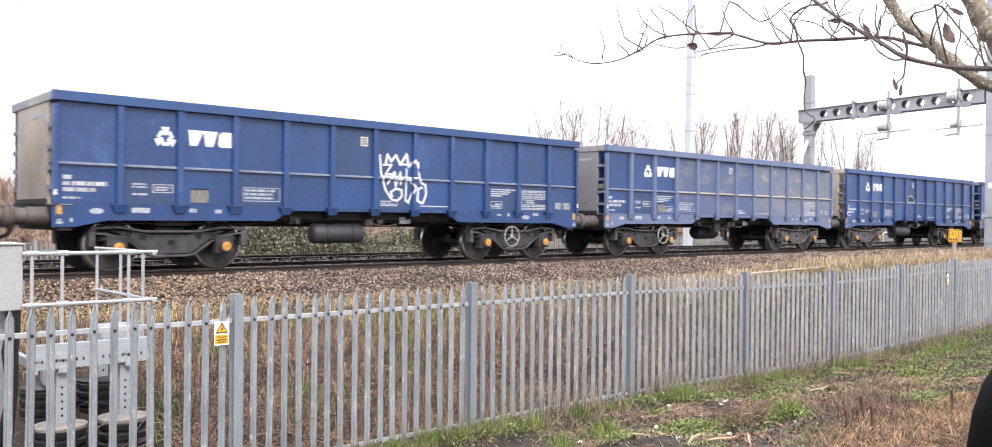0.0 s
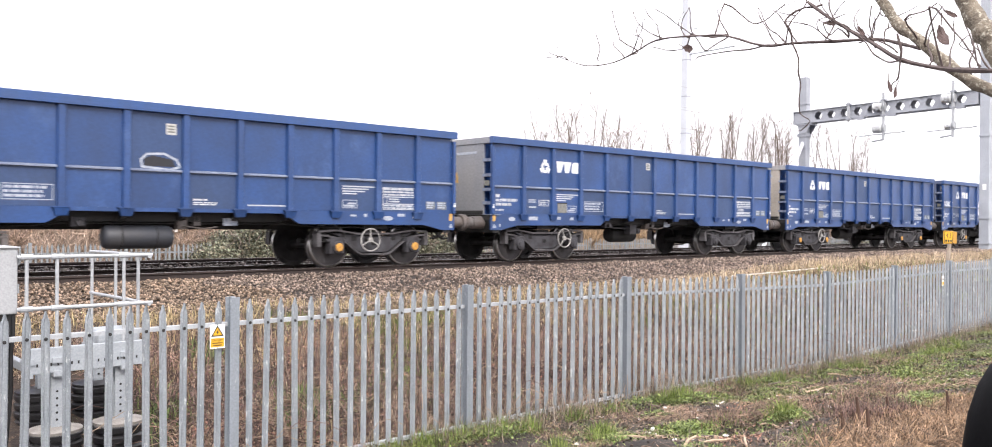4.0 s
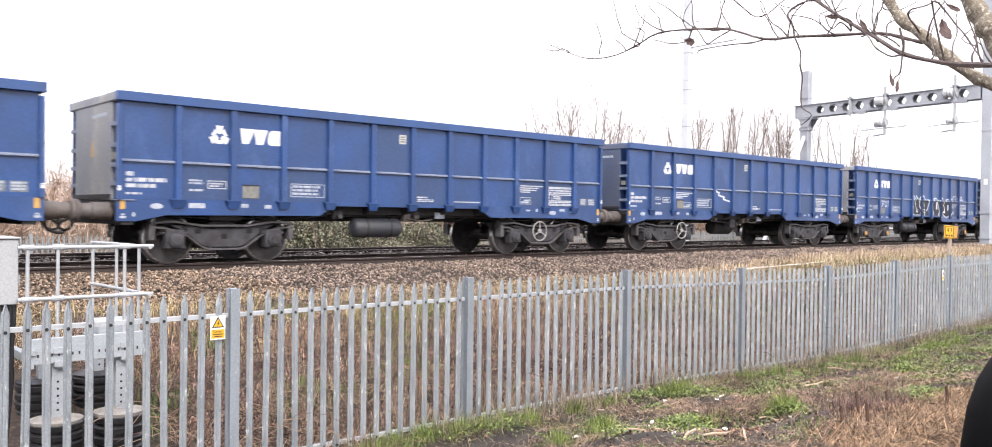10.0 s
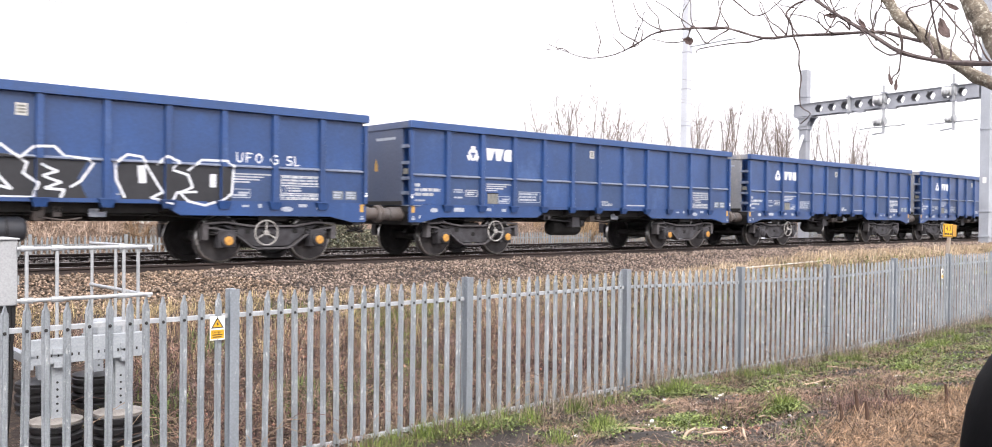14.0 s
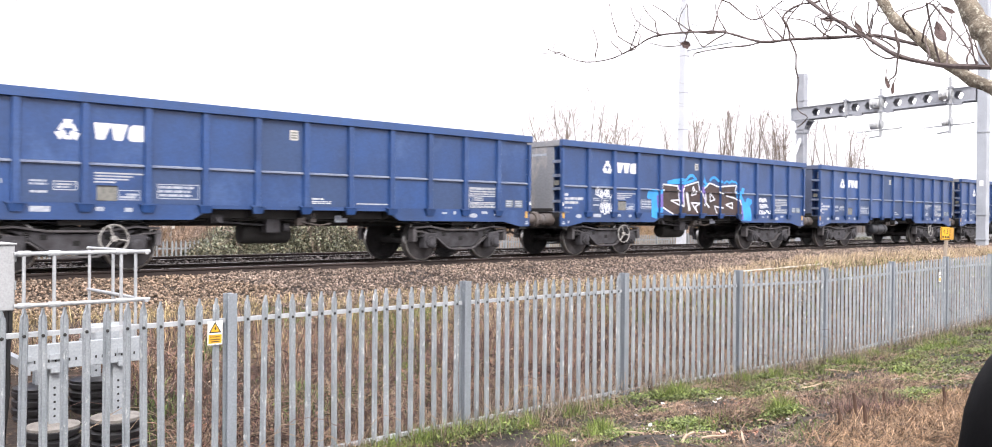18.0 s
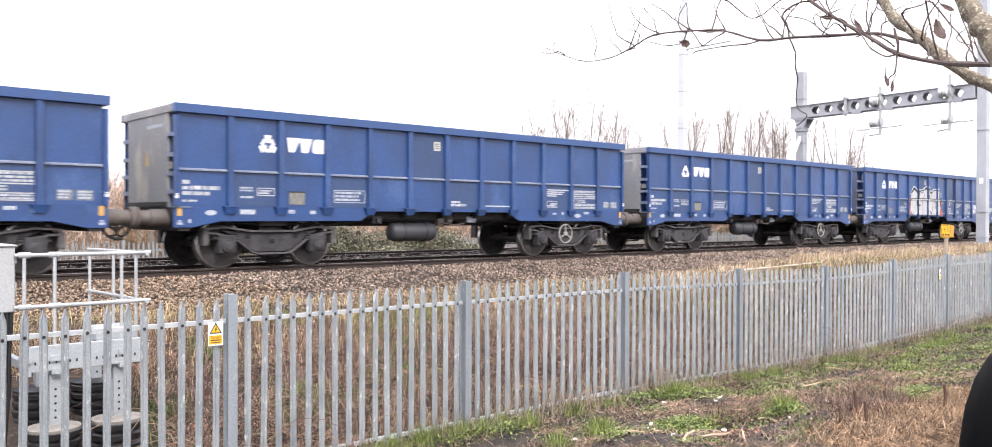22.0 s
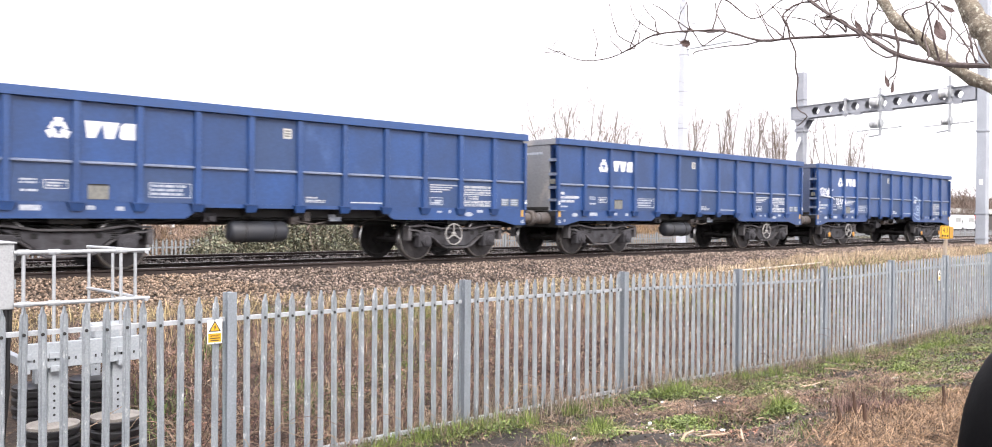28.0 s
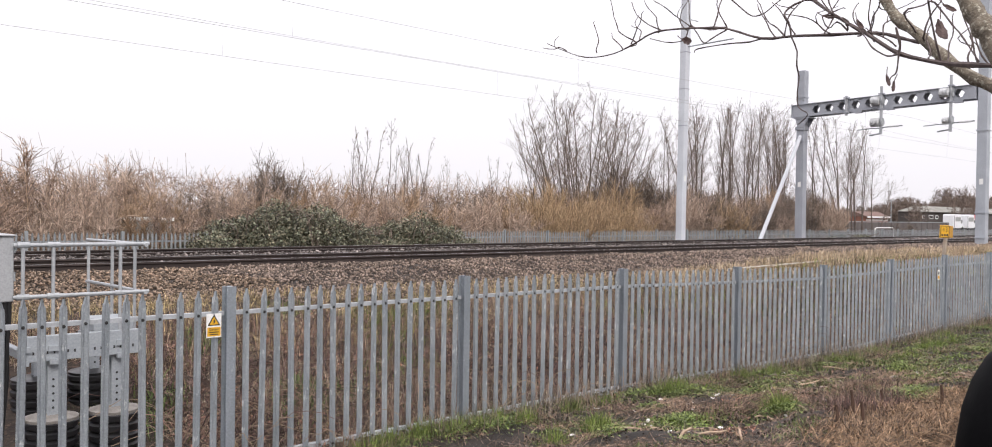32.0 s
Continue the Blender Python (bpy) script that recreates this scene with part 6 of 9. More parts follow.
def insulator(parent, at, n=5, r=0.11, pitch=0.055):
    """A ribbed drum on a short pin, along x."""
    prof = [(0, 0.03), (0.02, 0.03)]
    for k in range(n):
        prof += [(0.02 + pitch * k, r * 0.75), (0.035 + pitch * k, r), (0.055 + pitch * k, r * 0.75)]
    prof.append((0.05 + pitch * n, 0.03))
    return part("insulator", Geo().lathe(prof, (0, 0, 0), (1, 0, 0), 14), PORCELAIN, parent, "pale grey ribbed insulator", at=at, smooth=True)


def build_mast():
    mast = thing("line_mast", "tall pale grey steel mast beside the far track", "mast", pose(31.15, 22.3, -0.12, 0.25, 0.45, 0))
    part("column", Geo().box(-0.16, 0.16, -0.16, 0.16, 0.0, 12.5), MAST, mast, bevel=0.02)
    part("base_plate", Geo().box(-0.3, 0.3, -0.3, 0.3, -0.25, 0.0), CONCRETE, mast, "concrete foundation", bevel=0.02)
    part("number_plate", Geo().box(-0.06, 0.06, -0.162, -0.157, 2.6, 2.85), SIGN_WHITE, mast, "small white plate")
    for z in (5.0, 6.6, 8.2):
        part("band", Geo().box(-0.166, 0.166, -0.166, 0.166, z, z + 0.04), MAST_DARK, mast)
    part("cantilever", Geo().tube([(0, -0.15, 8.45), (0, -2.4, 8.5)], 0.03, 8), ZINC_FAR, mast)
    part("earth_wire_arm", Geo().tube([(0.1, 0, 9.7), (0.9, 0, 9.72)], 0.02, 6), ZINC_FAR, mast)


build_mast()


def build_gantry():
    gx, yn, yf = 41.2, 13.56, 22.1
    g = thing("signal_gantry", "grey steel portal gantry with hexagonal holes in its beam", "gantry", pose(gx, 0, 0))
    for y, top, mt in ((yn, 12.0, MAST_NEAR), (yf, 8.5, MAST_DARK)):
        part("leg", Geo().box(-0.205, 0.205, y - 0.205, y + 0.205, -0.4, top), mt, g, bevel=0.02)
        part("leg_base", Geo().box(-0.4, 0.4, y - 0.4, y + 0.4, -0.7, -0.1), CONCRETE, g, "concrete foundation")
        part("leg_plate", Geo().box(-0.214, -0.208, y - 0.09, y + 0.07, 2.55, 2.8), SIGN_WHITE, g, "small white plate")
        for z in ((0.18, 1.28, 4.9, 7.15) if y < 20 else (4.85, 7.1)):
            part("leg_band", Geo().box(-0.235, 0.235, y - 0.235, y + 0.235, z, z + 0.06), mt, g)
    # twin castellated beams, one on each side of the legs, rising slightly towards the near leg
    tilt = pose(0, yf, 6.13, -1.5, 0, 0)
    deep, cell, r = 0.60, 0.672, 0.215
    start, n = -0.56, 11
    rest = start - n * cell
    mid = deep / 2
    for k in range(n):
        a, b = start - (k + 1) * cell, start - k * cell
        c = (a + b) / 2
        hexa = [(c + r * math.cos(q), mid + r * math.sin(q)) for q in (math.pi / 3 * j for j in range(6))]
        rim = [(b, mid), (c + 0.17, deep), (c - 0.17, deep), (a, mid), (c - 0.17, 0), (c + 0.17, 0)]
        web = Geo()
        for x in (-0.012, 0.012):
            web.add([(x, *p) for p in rim] + [(x, *p) for p in hexa], [(j, (j + 1) % 6, 6 + (j + 1) % 6, 6 + j) for j in range(6)])
            for s, e in ((b, c + 0.17), (a, c - 0.17)):
                for z in (0, deep):
                    web.add([(x, s, mid), (x, s, z), (x, e, z)], [(0, 1, 2)])
        web.add([(x, *p) for x in (-0.012, 0.012) for p in hexa], [(j, (j + 1) % 6, 6 + (j + 1) % 6, 6 + j) for j in range(6)])
        panel = mesh_of("web_panel", web, MAST_DARK, weld=True)
        for x in (-0.25, 0.25):
            part("web_panel", panel, MAST_DARK, g, "web panel with a hexagonal hole", at=tilt @ pose(x, 0, 0))
    for x in (-0.25, 0.25):
        part("solid_web", Geo().box(x - 0.012, x + 0.012, start, 0.40, 0, deep), MAST_DARK, g, at=tilt)
        part("solid_web", Geo().box(x - 0.012, x + 0.012, rest - 0.35, rest, 0, deep), MAST_DARK, g, at=tilt)
        lo, hi = (x - 0.085, x + 0.035) if x < 0 else (x - 0.035, x + 0.085)
        part("top_flange", Geo().box(lo, hi, rest - 0.35, 0.40, deep, deep + 0.022), MAST_DARK, g, at=tilt)
        part("bottom_flange", Geo().box(lo, hi, rest - 0.35, 0.40, -0.022, 0), MAST_DARK, g, at=tilt)
    # plate added between the webs only to shade the inside behind the holes
    part("top_cover", Geo().box(-0.21, 0.21, rest - 0.3, 0.38, deep - 0.03, deep - 0.012), MAST_DARK, g, at=tilt)
    part("end_plate", Geo().box(-0.34, 0.34, 0.402, 0.422, -0.03, deep + 0.03), MAST_DARK, g, at=tilt)
    for y in (-2.52, -4.22, -7.30):
        part("stiffener", Geo().box(-0.325, -0.264, y - 0.02, y + 0.02, 0.002, deep - 0.002), MAST_DARK, g, at=tilt)
    for y in (-3.0, -4.50, -7.52):
        part("under_bracket", Geo().prism([(y + 0.30, -0.022), (y - 0.26, -0.022), (y - 0.24, -0.13), (y + 0.10, -0.13)], "x", -0.33, -0.17), MAST_DARK, g, at=tilt)
    for x in (-0.30, 0.26):
        part("knee_plate", Geo().prism([(yf + 0.24, 6.10), (yf - 0.52, 6.10), (yf - 0.24, 5.62), (yf + 0.10, 5.62)], "x", x, x + 0.04), MAST_DARK, g)
    part("seat", Geo().box(-0.34, 0.34, yf - 0.56, yf + 0.28, 6.03, 6.085), MAST_DARK, g)
    part("leg_sleeve", Geo().box(-0.26, 0.26, yf - 0.26, yf + 0.26, 5.45, 5.62), MAST_DARK, g, bevel=0.01)
    part("brace", Geo().tube([(-0.15, yf, 5.15), (-4.0, yf, -0.35)], 0.095, 10), MAST, g, "sloping pale tubular brace")
    for y, lo, hi, drums in ((19.60, 6.0, 6.95, ()), (17.90, 4.98, 7.25, ((6.58, 0.225, 7), (5.56, 0.225, 7))), (14.80, 4.92, 7.45, ((6.68, 0.225, 7), (5.44, 0.15, 5)))):
        part("drop_tube", Geo().box(-0.445, -0.345, y - 0.05, y + 0.05, lo, hi), PIPE_ZINC, g)
        beam_z = 6.13 + 0.0262 * (yf - y)
        part("clamp", Geo().box(-0.47, -0.26, y - 0.12, y + 0.12, beam_z - 0.10, beam_z - 0.03), MAST_DARK, g)
        part("clamp", Geo().box(-0.47, -0.26, y - 0.12, y + 0.12, beam_z + 0.63, beam_z + 0.69), MAST_DARK, g)
        for z, wide, ribs in drums:
            insulator(g, pose(-0.40, y + 0.05, z, 0, 0, 90), ribs, wide, 0.06)
            part("drum_flange", Geo().lathe([(0, 0.19), (0.03, 0.19)], (-0.40, y - 0.09, z), (0, 1, 0), 18), PIPE_ZINC, g)
        if drums:
            part("registration_arm", Geo().tube([(-0.40, y - 0.1, 5.27), (-0.40, y + 0.5, 5.28), (-0.40, y + 1.15, 5.24)], 0.024, 6), ZINC_FAR, g)
            part("registration_arm", Geo().tube([(-0.40, y, 5.30), (-0.40, y - 1.0, 5.34)], 0.03, 6), ZINC_FAR, g)
            part("steady_arm", Geo().tube([(-0.40, y, 5.02), (-0.40, y + 0.55, 4.95)], 0.035, 6), ZINC_FAR, g)
            insulator(g, pose(-0.40, y - 0.85, 5.33, 0, 0, 90), 7, 0.06, 0.06)


build_gantry()


def build_wires():
    for name, y, zc, zm in (("wires_near", YC, 4.62, 5.68), ("wires_far", YF, 4.66, 5.75)):
        line = thing(name, "thin overhead contact and carrier wires above the track", "overhead wire", pose(0, y, 0), group="overhead wires")
        part("contact_wire", Geo().tube([(x, 0.15 * math.sin(x / 18), zc) for x in range(-60, 260, 10)], 0.0045, 4), WIRE, line)
        part("carrier_wire", Geo().tube([(x, 0.12 * math.sin(x / 18), zm - 0.35 * (1 - ((x - 41.2) % 50 / 25 - 1) ** 2)) for x in range(-60, 260, 5)], 0.0045, 4), WIRE, line)
        for x in range(-18, 120, 9):
            part("dropper", Geo().tube([(x, 0.15 * math.sin(x / 18), zc), (x, 0.13 * math.sin(x / 18), zm - 0.35 * (1 - ((x - 41.2) % 50 / 25 - 1) ** 2))], 0.003, 3), WIRE, line)


build_wires()


# ---- trackside equipment behind the fence ----
def build_equipment():
    base = thing("equipment_platform", "pale grey steel equipment platform with tubular guard rails on drilled columns", "equipment platform", pose(0, 0, 0))
    x0, x1, y0, y1 = 2.0, 3.09, 8.5, 10.2
    part("front_beam", Geo().prism([(8.44, -0.43), (8.50, -0.43), (8.50, -0.41), (8.46, -0.41), (8.46, -0.22), (8.50, -0.22), (8.50, -0.20), (8.44, -0.20)], "x", x0 + 0.03, x1 - 0.05), BEAM, base, bevel=0.004)
    # slots are not cut: dark pieces on the face give their shade
    for k in range(16):
        part("slot", Geo().box(x0 + 0.09 + 0.058 * k, x0 + 0.104 + 0.058 * k, 8.436, 8.4395, -0.365, -0.338), GRIME, base)
    part("side_beam", Geo().box(x1 - 0.09, x1 - 0.03, 8.5, y1, -0.43, -0.30), BEAM, base, bevel=0.004)
    part("side_beam", Geo().box(x0 + 0.03, x0 + 0.09, 8.5, y1, -0.43, -0.35), BEAM, base, bevel=0.004)
    part("box_bearer", Geo().box(x1 - 0.5, x1 - 0.09, 8.72, 8.85, -0.265, -0.225), BEAM, base)
    part("junction_box", Geo().box(x1 - 0.42, x1 - 0.05, 8.62, 8.95, -0.225, -0.10), BEAM, base, bevel=0.01)
    for x in (x0 + 0.02, x0 + 0.27, x1 - 0.23):
        part("guard_post", Geo().tube([(x, y0 - 0.01, -0.46), (x, y0 - 0.01, 0.62)], 0.016, 10), PIPE_ZINC, base, smooth=True)
        part("post_clamp", Geo().box(x - 0.05, x + 0.05, y0 - 0.085, y0 - 0.025, -0.34, -0.29).box(x - 0.04, x + 0.04, y0 - 0.085, y0 - 0.025, -0.46, -0.41), BEAM, base)
    for y in (8.76, 9.42, 10.2):
        part("guard_post", Geo().tube([(x1, y, -0.3), (x1, y, 0.60)], 0.016, 10), PIPE_ZINC, base, smooth=True)
    for z in (0.62, 0.155):
        part("guard_rail", Geo().tube([(x0 - 0.06, y0 - 0.01, z), (x0 + 0.5, y0 - 0.01, z), (x1 + 0.04, y0 - 0.01, z)], 0.0185, 10), PIPE_ZINC, base, smooth=True)
        part("guard_rail", Geo().tube([(x1, y0 - 0.05, z - 0.01), (x1, 9.4, z - 0.012), (x1, y1 + 0.05, z - 0.02)], 0.0185, 10), PIPE_ZINC, base, smooth=True)
        for x in (x0 + 0.02, x0 + 0.27, x1 - 0.23):
            part("rail_joint", Geo().tube([(x - 0.05, y0 - 0.01, z), (x + 0.05, y0 - 0.01, z)], 0.027, 10), PIPE_ZINC, base)
    for x, y, top in ((2.28, 8.55, -0.94), (2.84, 8.55, -0.94), (2.44, 9.65, -0.77), (2.98, 9.65, -0.75)):
        part("column", Geo().prism([(x + a, y + b) for a, b in h_section(0.048, 0.05, 0.008)], "z", top, -0.43), BEAM, base, "drilled steel column")
        # bolt holes as dark discs, coloured for the shade inside
        for k in range(5):
            part("bolt_hole", Geo().lathe([(0, 0.011), (0.004, 0.011)], (x, y - 0.0535, top + 0.07 + 0.065 * k), (0, 1, 0), 8), GRIME, base)
        foot = thing("pile_footing", "black ribbed plastic pipe footing filled with grey concrete" if y < 9 else "black ribbed plastic pipe footing with its cap coloured black for the shade under the deck", "footing", pose(x, y, 0), group="footings under the platform")
        prof, z, low = [], top - 0.03, ground_z(x, y) - 0.15
        r = 0.235 if y < 9 else 0.25
        m = max(4, int((z - low) / 0.085))
        for k in range(m):
            q = low + (z - low) * k / m
            s = (z - low) / m
            prof += [(q, r - 0.025), (q + 0.25 * s, r), (q + 0.75 * s, r), (q + s * 0.98, r - 0.025)]
        part("ribbed_pipe", Geo().lathe(prof, (0, 0, 0), (0, 0, 1), 28), RUBBER, foot, smooth=True)
        # the back caps are coloured black for the shade under the deck
        part("concrete_cap", Geo().lathe([(z - 0.02, r - 0.01), (z + 0.012, r - 0.005), (z + 0.03, r * 0.7), (z + 0.034, 0.05)], (0, 0, 0), (0, 0, 1), 28), CONCRETE if y < 9 else RUBBER, foot, smooth=True)
    cab = thing("location_cabinet", "light grey steel trackside cabinet on a post with black cables", "cabinet", pose(0, 0, 0))
    part("body", Geo().box(1.74, 1.955, 8.52, 9.05, 0.115, 0.70), CABINET, cab, bevel=0.008)
    part("lid", Geo().box(1.725, 1.97, 8.50, 9.07, 0.70, 0.715), CABINET, cab, bevel=0.004)
    part("hinge", Geo().tube([(1.962, 8.53, 0.30), (1.962, 8.53, 0.38)], 0.008, 6), ZINC_FAR, cab)
    part("hinge", Geo().tube([(1.962, 8.53, 0.55), (1.962, 8.53, 0.63)], 0.008, 6), ZINC_FAR, cab)
    part("door", Geo().box(1.732, 1.74, 8.56, 9.0, 0.14, 0.68), ZINC_FAR, cab, "grey cabinet door", bevel=0.003)
    part("post", Geo().box(1.83, 1.90, 8.75, 8.82, -1.4, 0.115), ZINC_FAR, cab)
    for k in range(4):
        part("cable", Geo().tube([(1.84 + 0.03 * k, 8.56, 0.12), (1.85 + 0.028 * k, 8.57, -0.05), (1.82 + 0.035 * k, 8.6, -0.25), (1.87 + 0.02 * k, 8.62, -0.6), (1.82 + 0.03 * k, 8.66, -0.95), (1.80 + 0.03 * k, 8.7, -1.40)], 0.018, 7), CABLE, cab)


build_equipment()


def build_marker():
    """Two plates set at an angle on one leaning timber post."""
    x, y = 28.62, 10.5
    m = thing("distance_marker", "yellow distance marker plates with black numerals on a leaning timber post", "marker post", pose(x, y, 0))
    foot = ground_z(x, y)
    part("post", Geo().box(-0.05, 0.06, 0.0, 0.09, foot - 0.3, 0.66), TIMBER, m, at=pose(0, 0, foot, 0, 13, 0) @ pose(0, 0, -foot), bevel=0.01)
    face = pose(-0.10, -0.05, 0.60, 0, 2, -20)
    plate = part("plate", Geo().box(-0.21, 0.21, -0.012, 0.012, -0.205, 0.205), SIGN_YELLOW, m, "yellow plate with a thin black border", at=face, bevel=0.012)
    for a, b, c, d in ((-0.19, 0.19, 0.168, 0.185), (-0.19, 0.19, -0.185, -0.168), (-0.19, -0.165, -0.166, 0.166), (0.165, 0.19, -0.166, 0.166)):
        part("border", Geo().box(a, b, -0.0155, -0.0135, c, d), INK, plate)
    for digit, x in (("4", -0.065), ("3", 0.065)):
        text_mesh("numeral", digit, 0.21, INK, plate, pose(x, -0.016, 0.055, 90, 0, 0))
    for k in range(3):
        part("dot", Geo().lathe([(0, 0.038), (0.003, 0.038)], (-0.105 + 0.105 * k, -0.0135, -0.105), (0, -1, 0), 12), INK, plate)
    part("side_plate", Geo().box(-0.19, 0.19, -0.012, 0.012, -0.19, 0.19), SIGN_OCHRE, m, "weathered ochre plate facing the other way", at=pose(0.36, -0.02, 0.595, 0, 3, -13), bevel=0.012)


build_marker()

pipe = thing("plastic_pipe", "long white plastic pipe lying in the verge grass", "pipe", pose(0, 0, 0))
part("tube", Geo().tube([(18.6, 11.86, -0.325), (20.6, 11.78, -0.29), (22.9, 11.7, -0.24)], 0.016, 10), SIGN_WHITE, pipe)
part("socket", Geo().tube([(22.8, 11.7, -0.242), (23.0, 11.7, -0.238)], 0.021, 10), SIGN_WHITE, pipe)


# ---- the edge of the viewer's car ----
def build_car_mirror():
    car = thing("car_door", "black plastic mirror on the door of the viewer's car", "car door", pose(0, 0, 0))
    cx, cy, cz = 0.735, 0.183, 0.775
    n, m, verts, faces = 26, 14, [], []

    def power(v, e):
        return math.copysign(abs(v) ** e, v)

    for i in range(m + 1):
        a = -math.pi / 2 + math.pi * i / m
        for k in range(n):
            b = 2 * math.pi * k / n
            verts.append((cx + 0.127 * power(math.cos(a), 0.72) * power(math.cos(b), 0.7), cy + 0.054 * power(math.cos(a), 0.6) * power(math.sin(b), 0.8), cz + 0.115 * power(math.sin(a), 0.75)))
    for i in range(m):
        faces += [(i * n + k, i * n + (k + 1) % n, (i + 1) * n + (k + 1) % n, (i + 1) * n + k) for k in range(n)]
    part("mirror_housing", Geo().add(verts, faces), CAR_BLACK, car, smooth=True)
    part("mirror_stalk", Geo().tube([(cx, cy - 0.02, cz - 0.05), (cx + 0.02, cy - 0.13, cz - 0.12), (cx + 0.03, cy - 0.25, cz - 0.14)], 0.03, 10), CAR_BLACK, car, smooth=True)
    part("door_panel", Geo().prism([(0.35, -0.5), (1.25, -0.5), (1.25, 0.55), (0.95, 0.72), (0.35, 0.68)], "y", -0.16, -0.07), CAR_BLACK, car, bevel=0.015)
    part("sill", Geo().box(0.3, 1.3, -0.2, -0.06, -0.80, -0.5), CAR_BLACK, car, bevel=0.02)
    return car


build_car_mirror()


# ---- trees and scrub ----
def bent(points, r0, r1, n=6, crook=0.0):
    """A tapering branch along points, rounded between them, with small crooks."""
    pts = [Vector(p) for p in points]
    out = []
    for i in range(len(pts) - 1):
        a, b, c, d = pts[max(i - 1, 0)], pts[i], pts[i + 1], pts[min(i + 2, len(pts) - 1)]
        for k in range(3):
            u = k / 3
            out.append(0.5 * ((2 * b) + (c - a) * u + (2 * a - 5 * b + 4 * c - d) * u * u + (3 * b - a - 3 * c + d) * u ** 3))
    out.append(pts[-1])
    m = len(out) - 1
    for k in range(1, m):
        out[k] = out[k] + crook * noise.noise_vector(out[k] * 9)
    return Geo().tube(out, [(r0 + (r1 - r0) * k / m) * (1 + 0.13 * math.sin(k * 2.3) + 0.10 * math.sin(k * 5.1)) for k in range(m + 1)], n)


def build_tree_near():
    tree = thing("overhanging_tree", "bare lichened tree branches with a few shrivelled brown leaves", "tree", pose(0, 0, 0))
    trunk = [(4.05, 0.62, -0.95), (4.02, 0.66, 0.0), (3.95, 0.82, 0.8), (3.83, 1.07, 1.37), (3.8, 1.22, 1.68), (3.81, 1.27, 1.77), (3.82, 1.33, 1.88), (3.84, 1.5, 2.3), (3.9, 1.8, 3.2), (4.0, 2.3, 4.4)]
    part("trunk", bent(trunk, 0.056, 0.034, 10), LIMB, tree, "thick lichened limb", smooth=True)
    part("limb", bent([(3.95, 0.85, 0.85), (4.37, 1.32, 1.51), (4.42, 1.5, 1.64), (4.48, 1.66, 1.77), (4.52, 1.8, 1.91), (4.58, 1.94, 2.03), (4.6, 2.07, 2.23), (4.75, 2.6, 2.9)], 0.032, 0.026, 9), LIMB, tree, smooth=True)
    part("branch", bent([(4.16, 1.26, 1.64), (4.25, 1.45, 1.68), (4.33, 1.62, 1.72), (4.39, 1.84, 1.8), (4.45, 2, 1.91), (4.53, 2.14, 2), (4.58, 2.31, 2.12), (4.63, 2.47, 2.25)], 0.0135, 0.009, 6), SHOOT, tree, smooth=True)
    part("branch", bent([(4.57, 1.82, 1.88), (4.65, 1.94, 1.93), (4.71, 2.1, 1.99), (4.72, 2.37, 2.02), (4.74, 2.61, 2.05), (4.76, 2.83, 2.07), (4.74, 3.06, 2.16), (4.77, 3.25, 2.2), (4.73, 3.52, 2.22), (4.76, 3.69, 2.22), (4.81, 3.85, 2.19), (4.82, 4.07, 2.14), (4.79, 4.3, 2.14), (4.77, 4.5, 2.21), (4.76, 4.68, 2.29)], 0.011, 0.003, 6), SHOOT, tree, smooth=True)
    part("twig", bent([(4.76, 2.83, 2.07), (4.89, 3.0, 2.09), (4.89, 3.16, 2.1), (4.9, 3.39, 2.1), (5, 3.49, 2.1)], 0.006, 0.003, 6), SHOOT, tree, smooth=True)
    part("branch", bent([(4.67, 2.4, 2.23), (4.61, 2.53, 2.21), (4.59, 2.59, 2.15), (4.62, 2.57, 2.07), (4.65, 2.55, 1.95), (4.68, 2.55, 1.83), (4.69, 2.55, 1.74), (4.72, 2.54, 1.63), (4.74, 2.51, 1.58), (4.78, 2.6, 1.53)], 0.0062, 0.003, 6, 0.035), SHOOT, tree, smooth=True)
    spine = [Vector(v.co) for ob in tree.children if ob.name.split(".")[0] in ("branch", "limb") for v in ob.data.vertices]

    def rooted(pts):
        """Twig points led back to the nearest bough."""
        first = Vector(pts[0])
        near = min(spine, key=lambda q: (q - first).length)
        return [near] + list(pts) if (near - first).length > 0.02 else pts

    for pts in ([(4.9, 3.92, 2.21), (4.87, 4.04, 2.3), (4.89, 4.1, 2.36), (4.88, 4.15, 2.56)],
                [(4.84, 3.66, 2.26), (4.82, 3.81, 2.34), (4.83, 3.91, 2.49)],
                [(4.89, 3.25, 2.21), (4.85, 3.42, 2.25), (4.79, 3.57, 2.38), (4.77, 3.67, 2.45)],
                [(4.93, 3.18, 2.21), (4.89, 3.22, 2.3), (4.86, 3.22, 2.39)],
                [(4.88, 3.18, 2.41), (4.94, 3.05, 2.29), (4.94, 2.96, 2.27), (4.93, 2.85, 2.31), (4.91, 2.77, 2.34)],
                [(4.78, 2.69, 2.08), (4.8, 2.77, 2.14), (4.82, 2.84, 2.21), (4.83, 2.91, 2.33)]):
        part("twig", bent(rooted(pts), 0.0056, 0.003, 5, 0.014), SHOOT, tree)
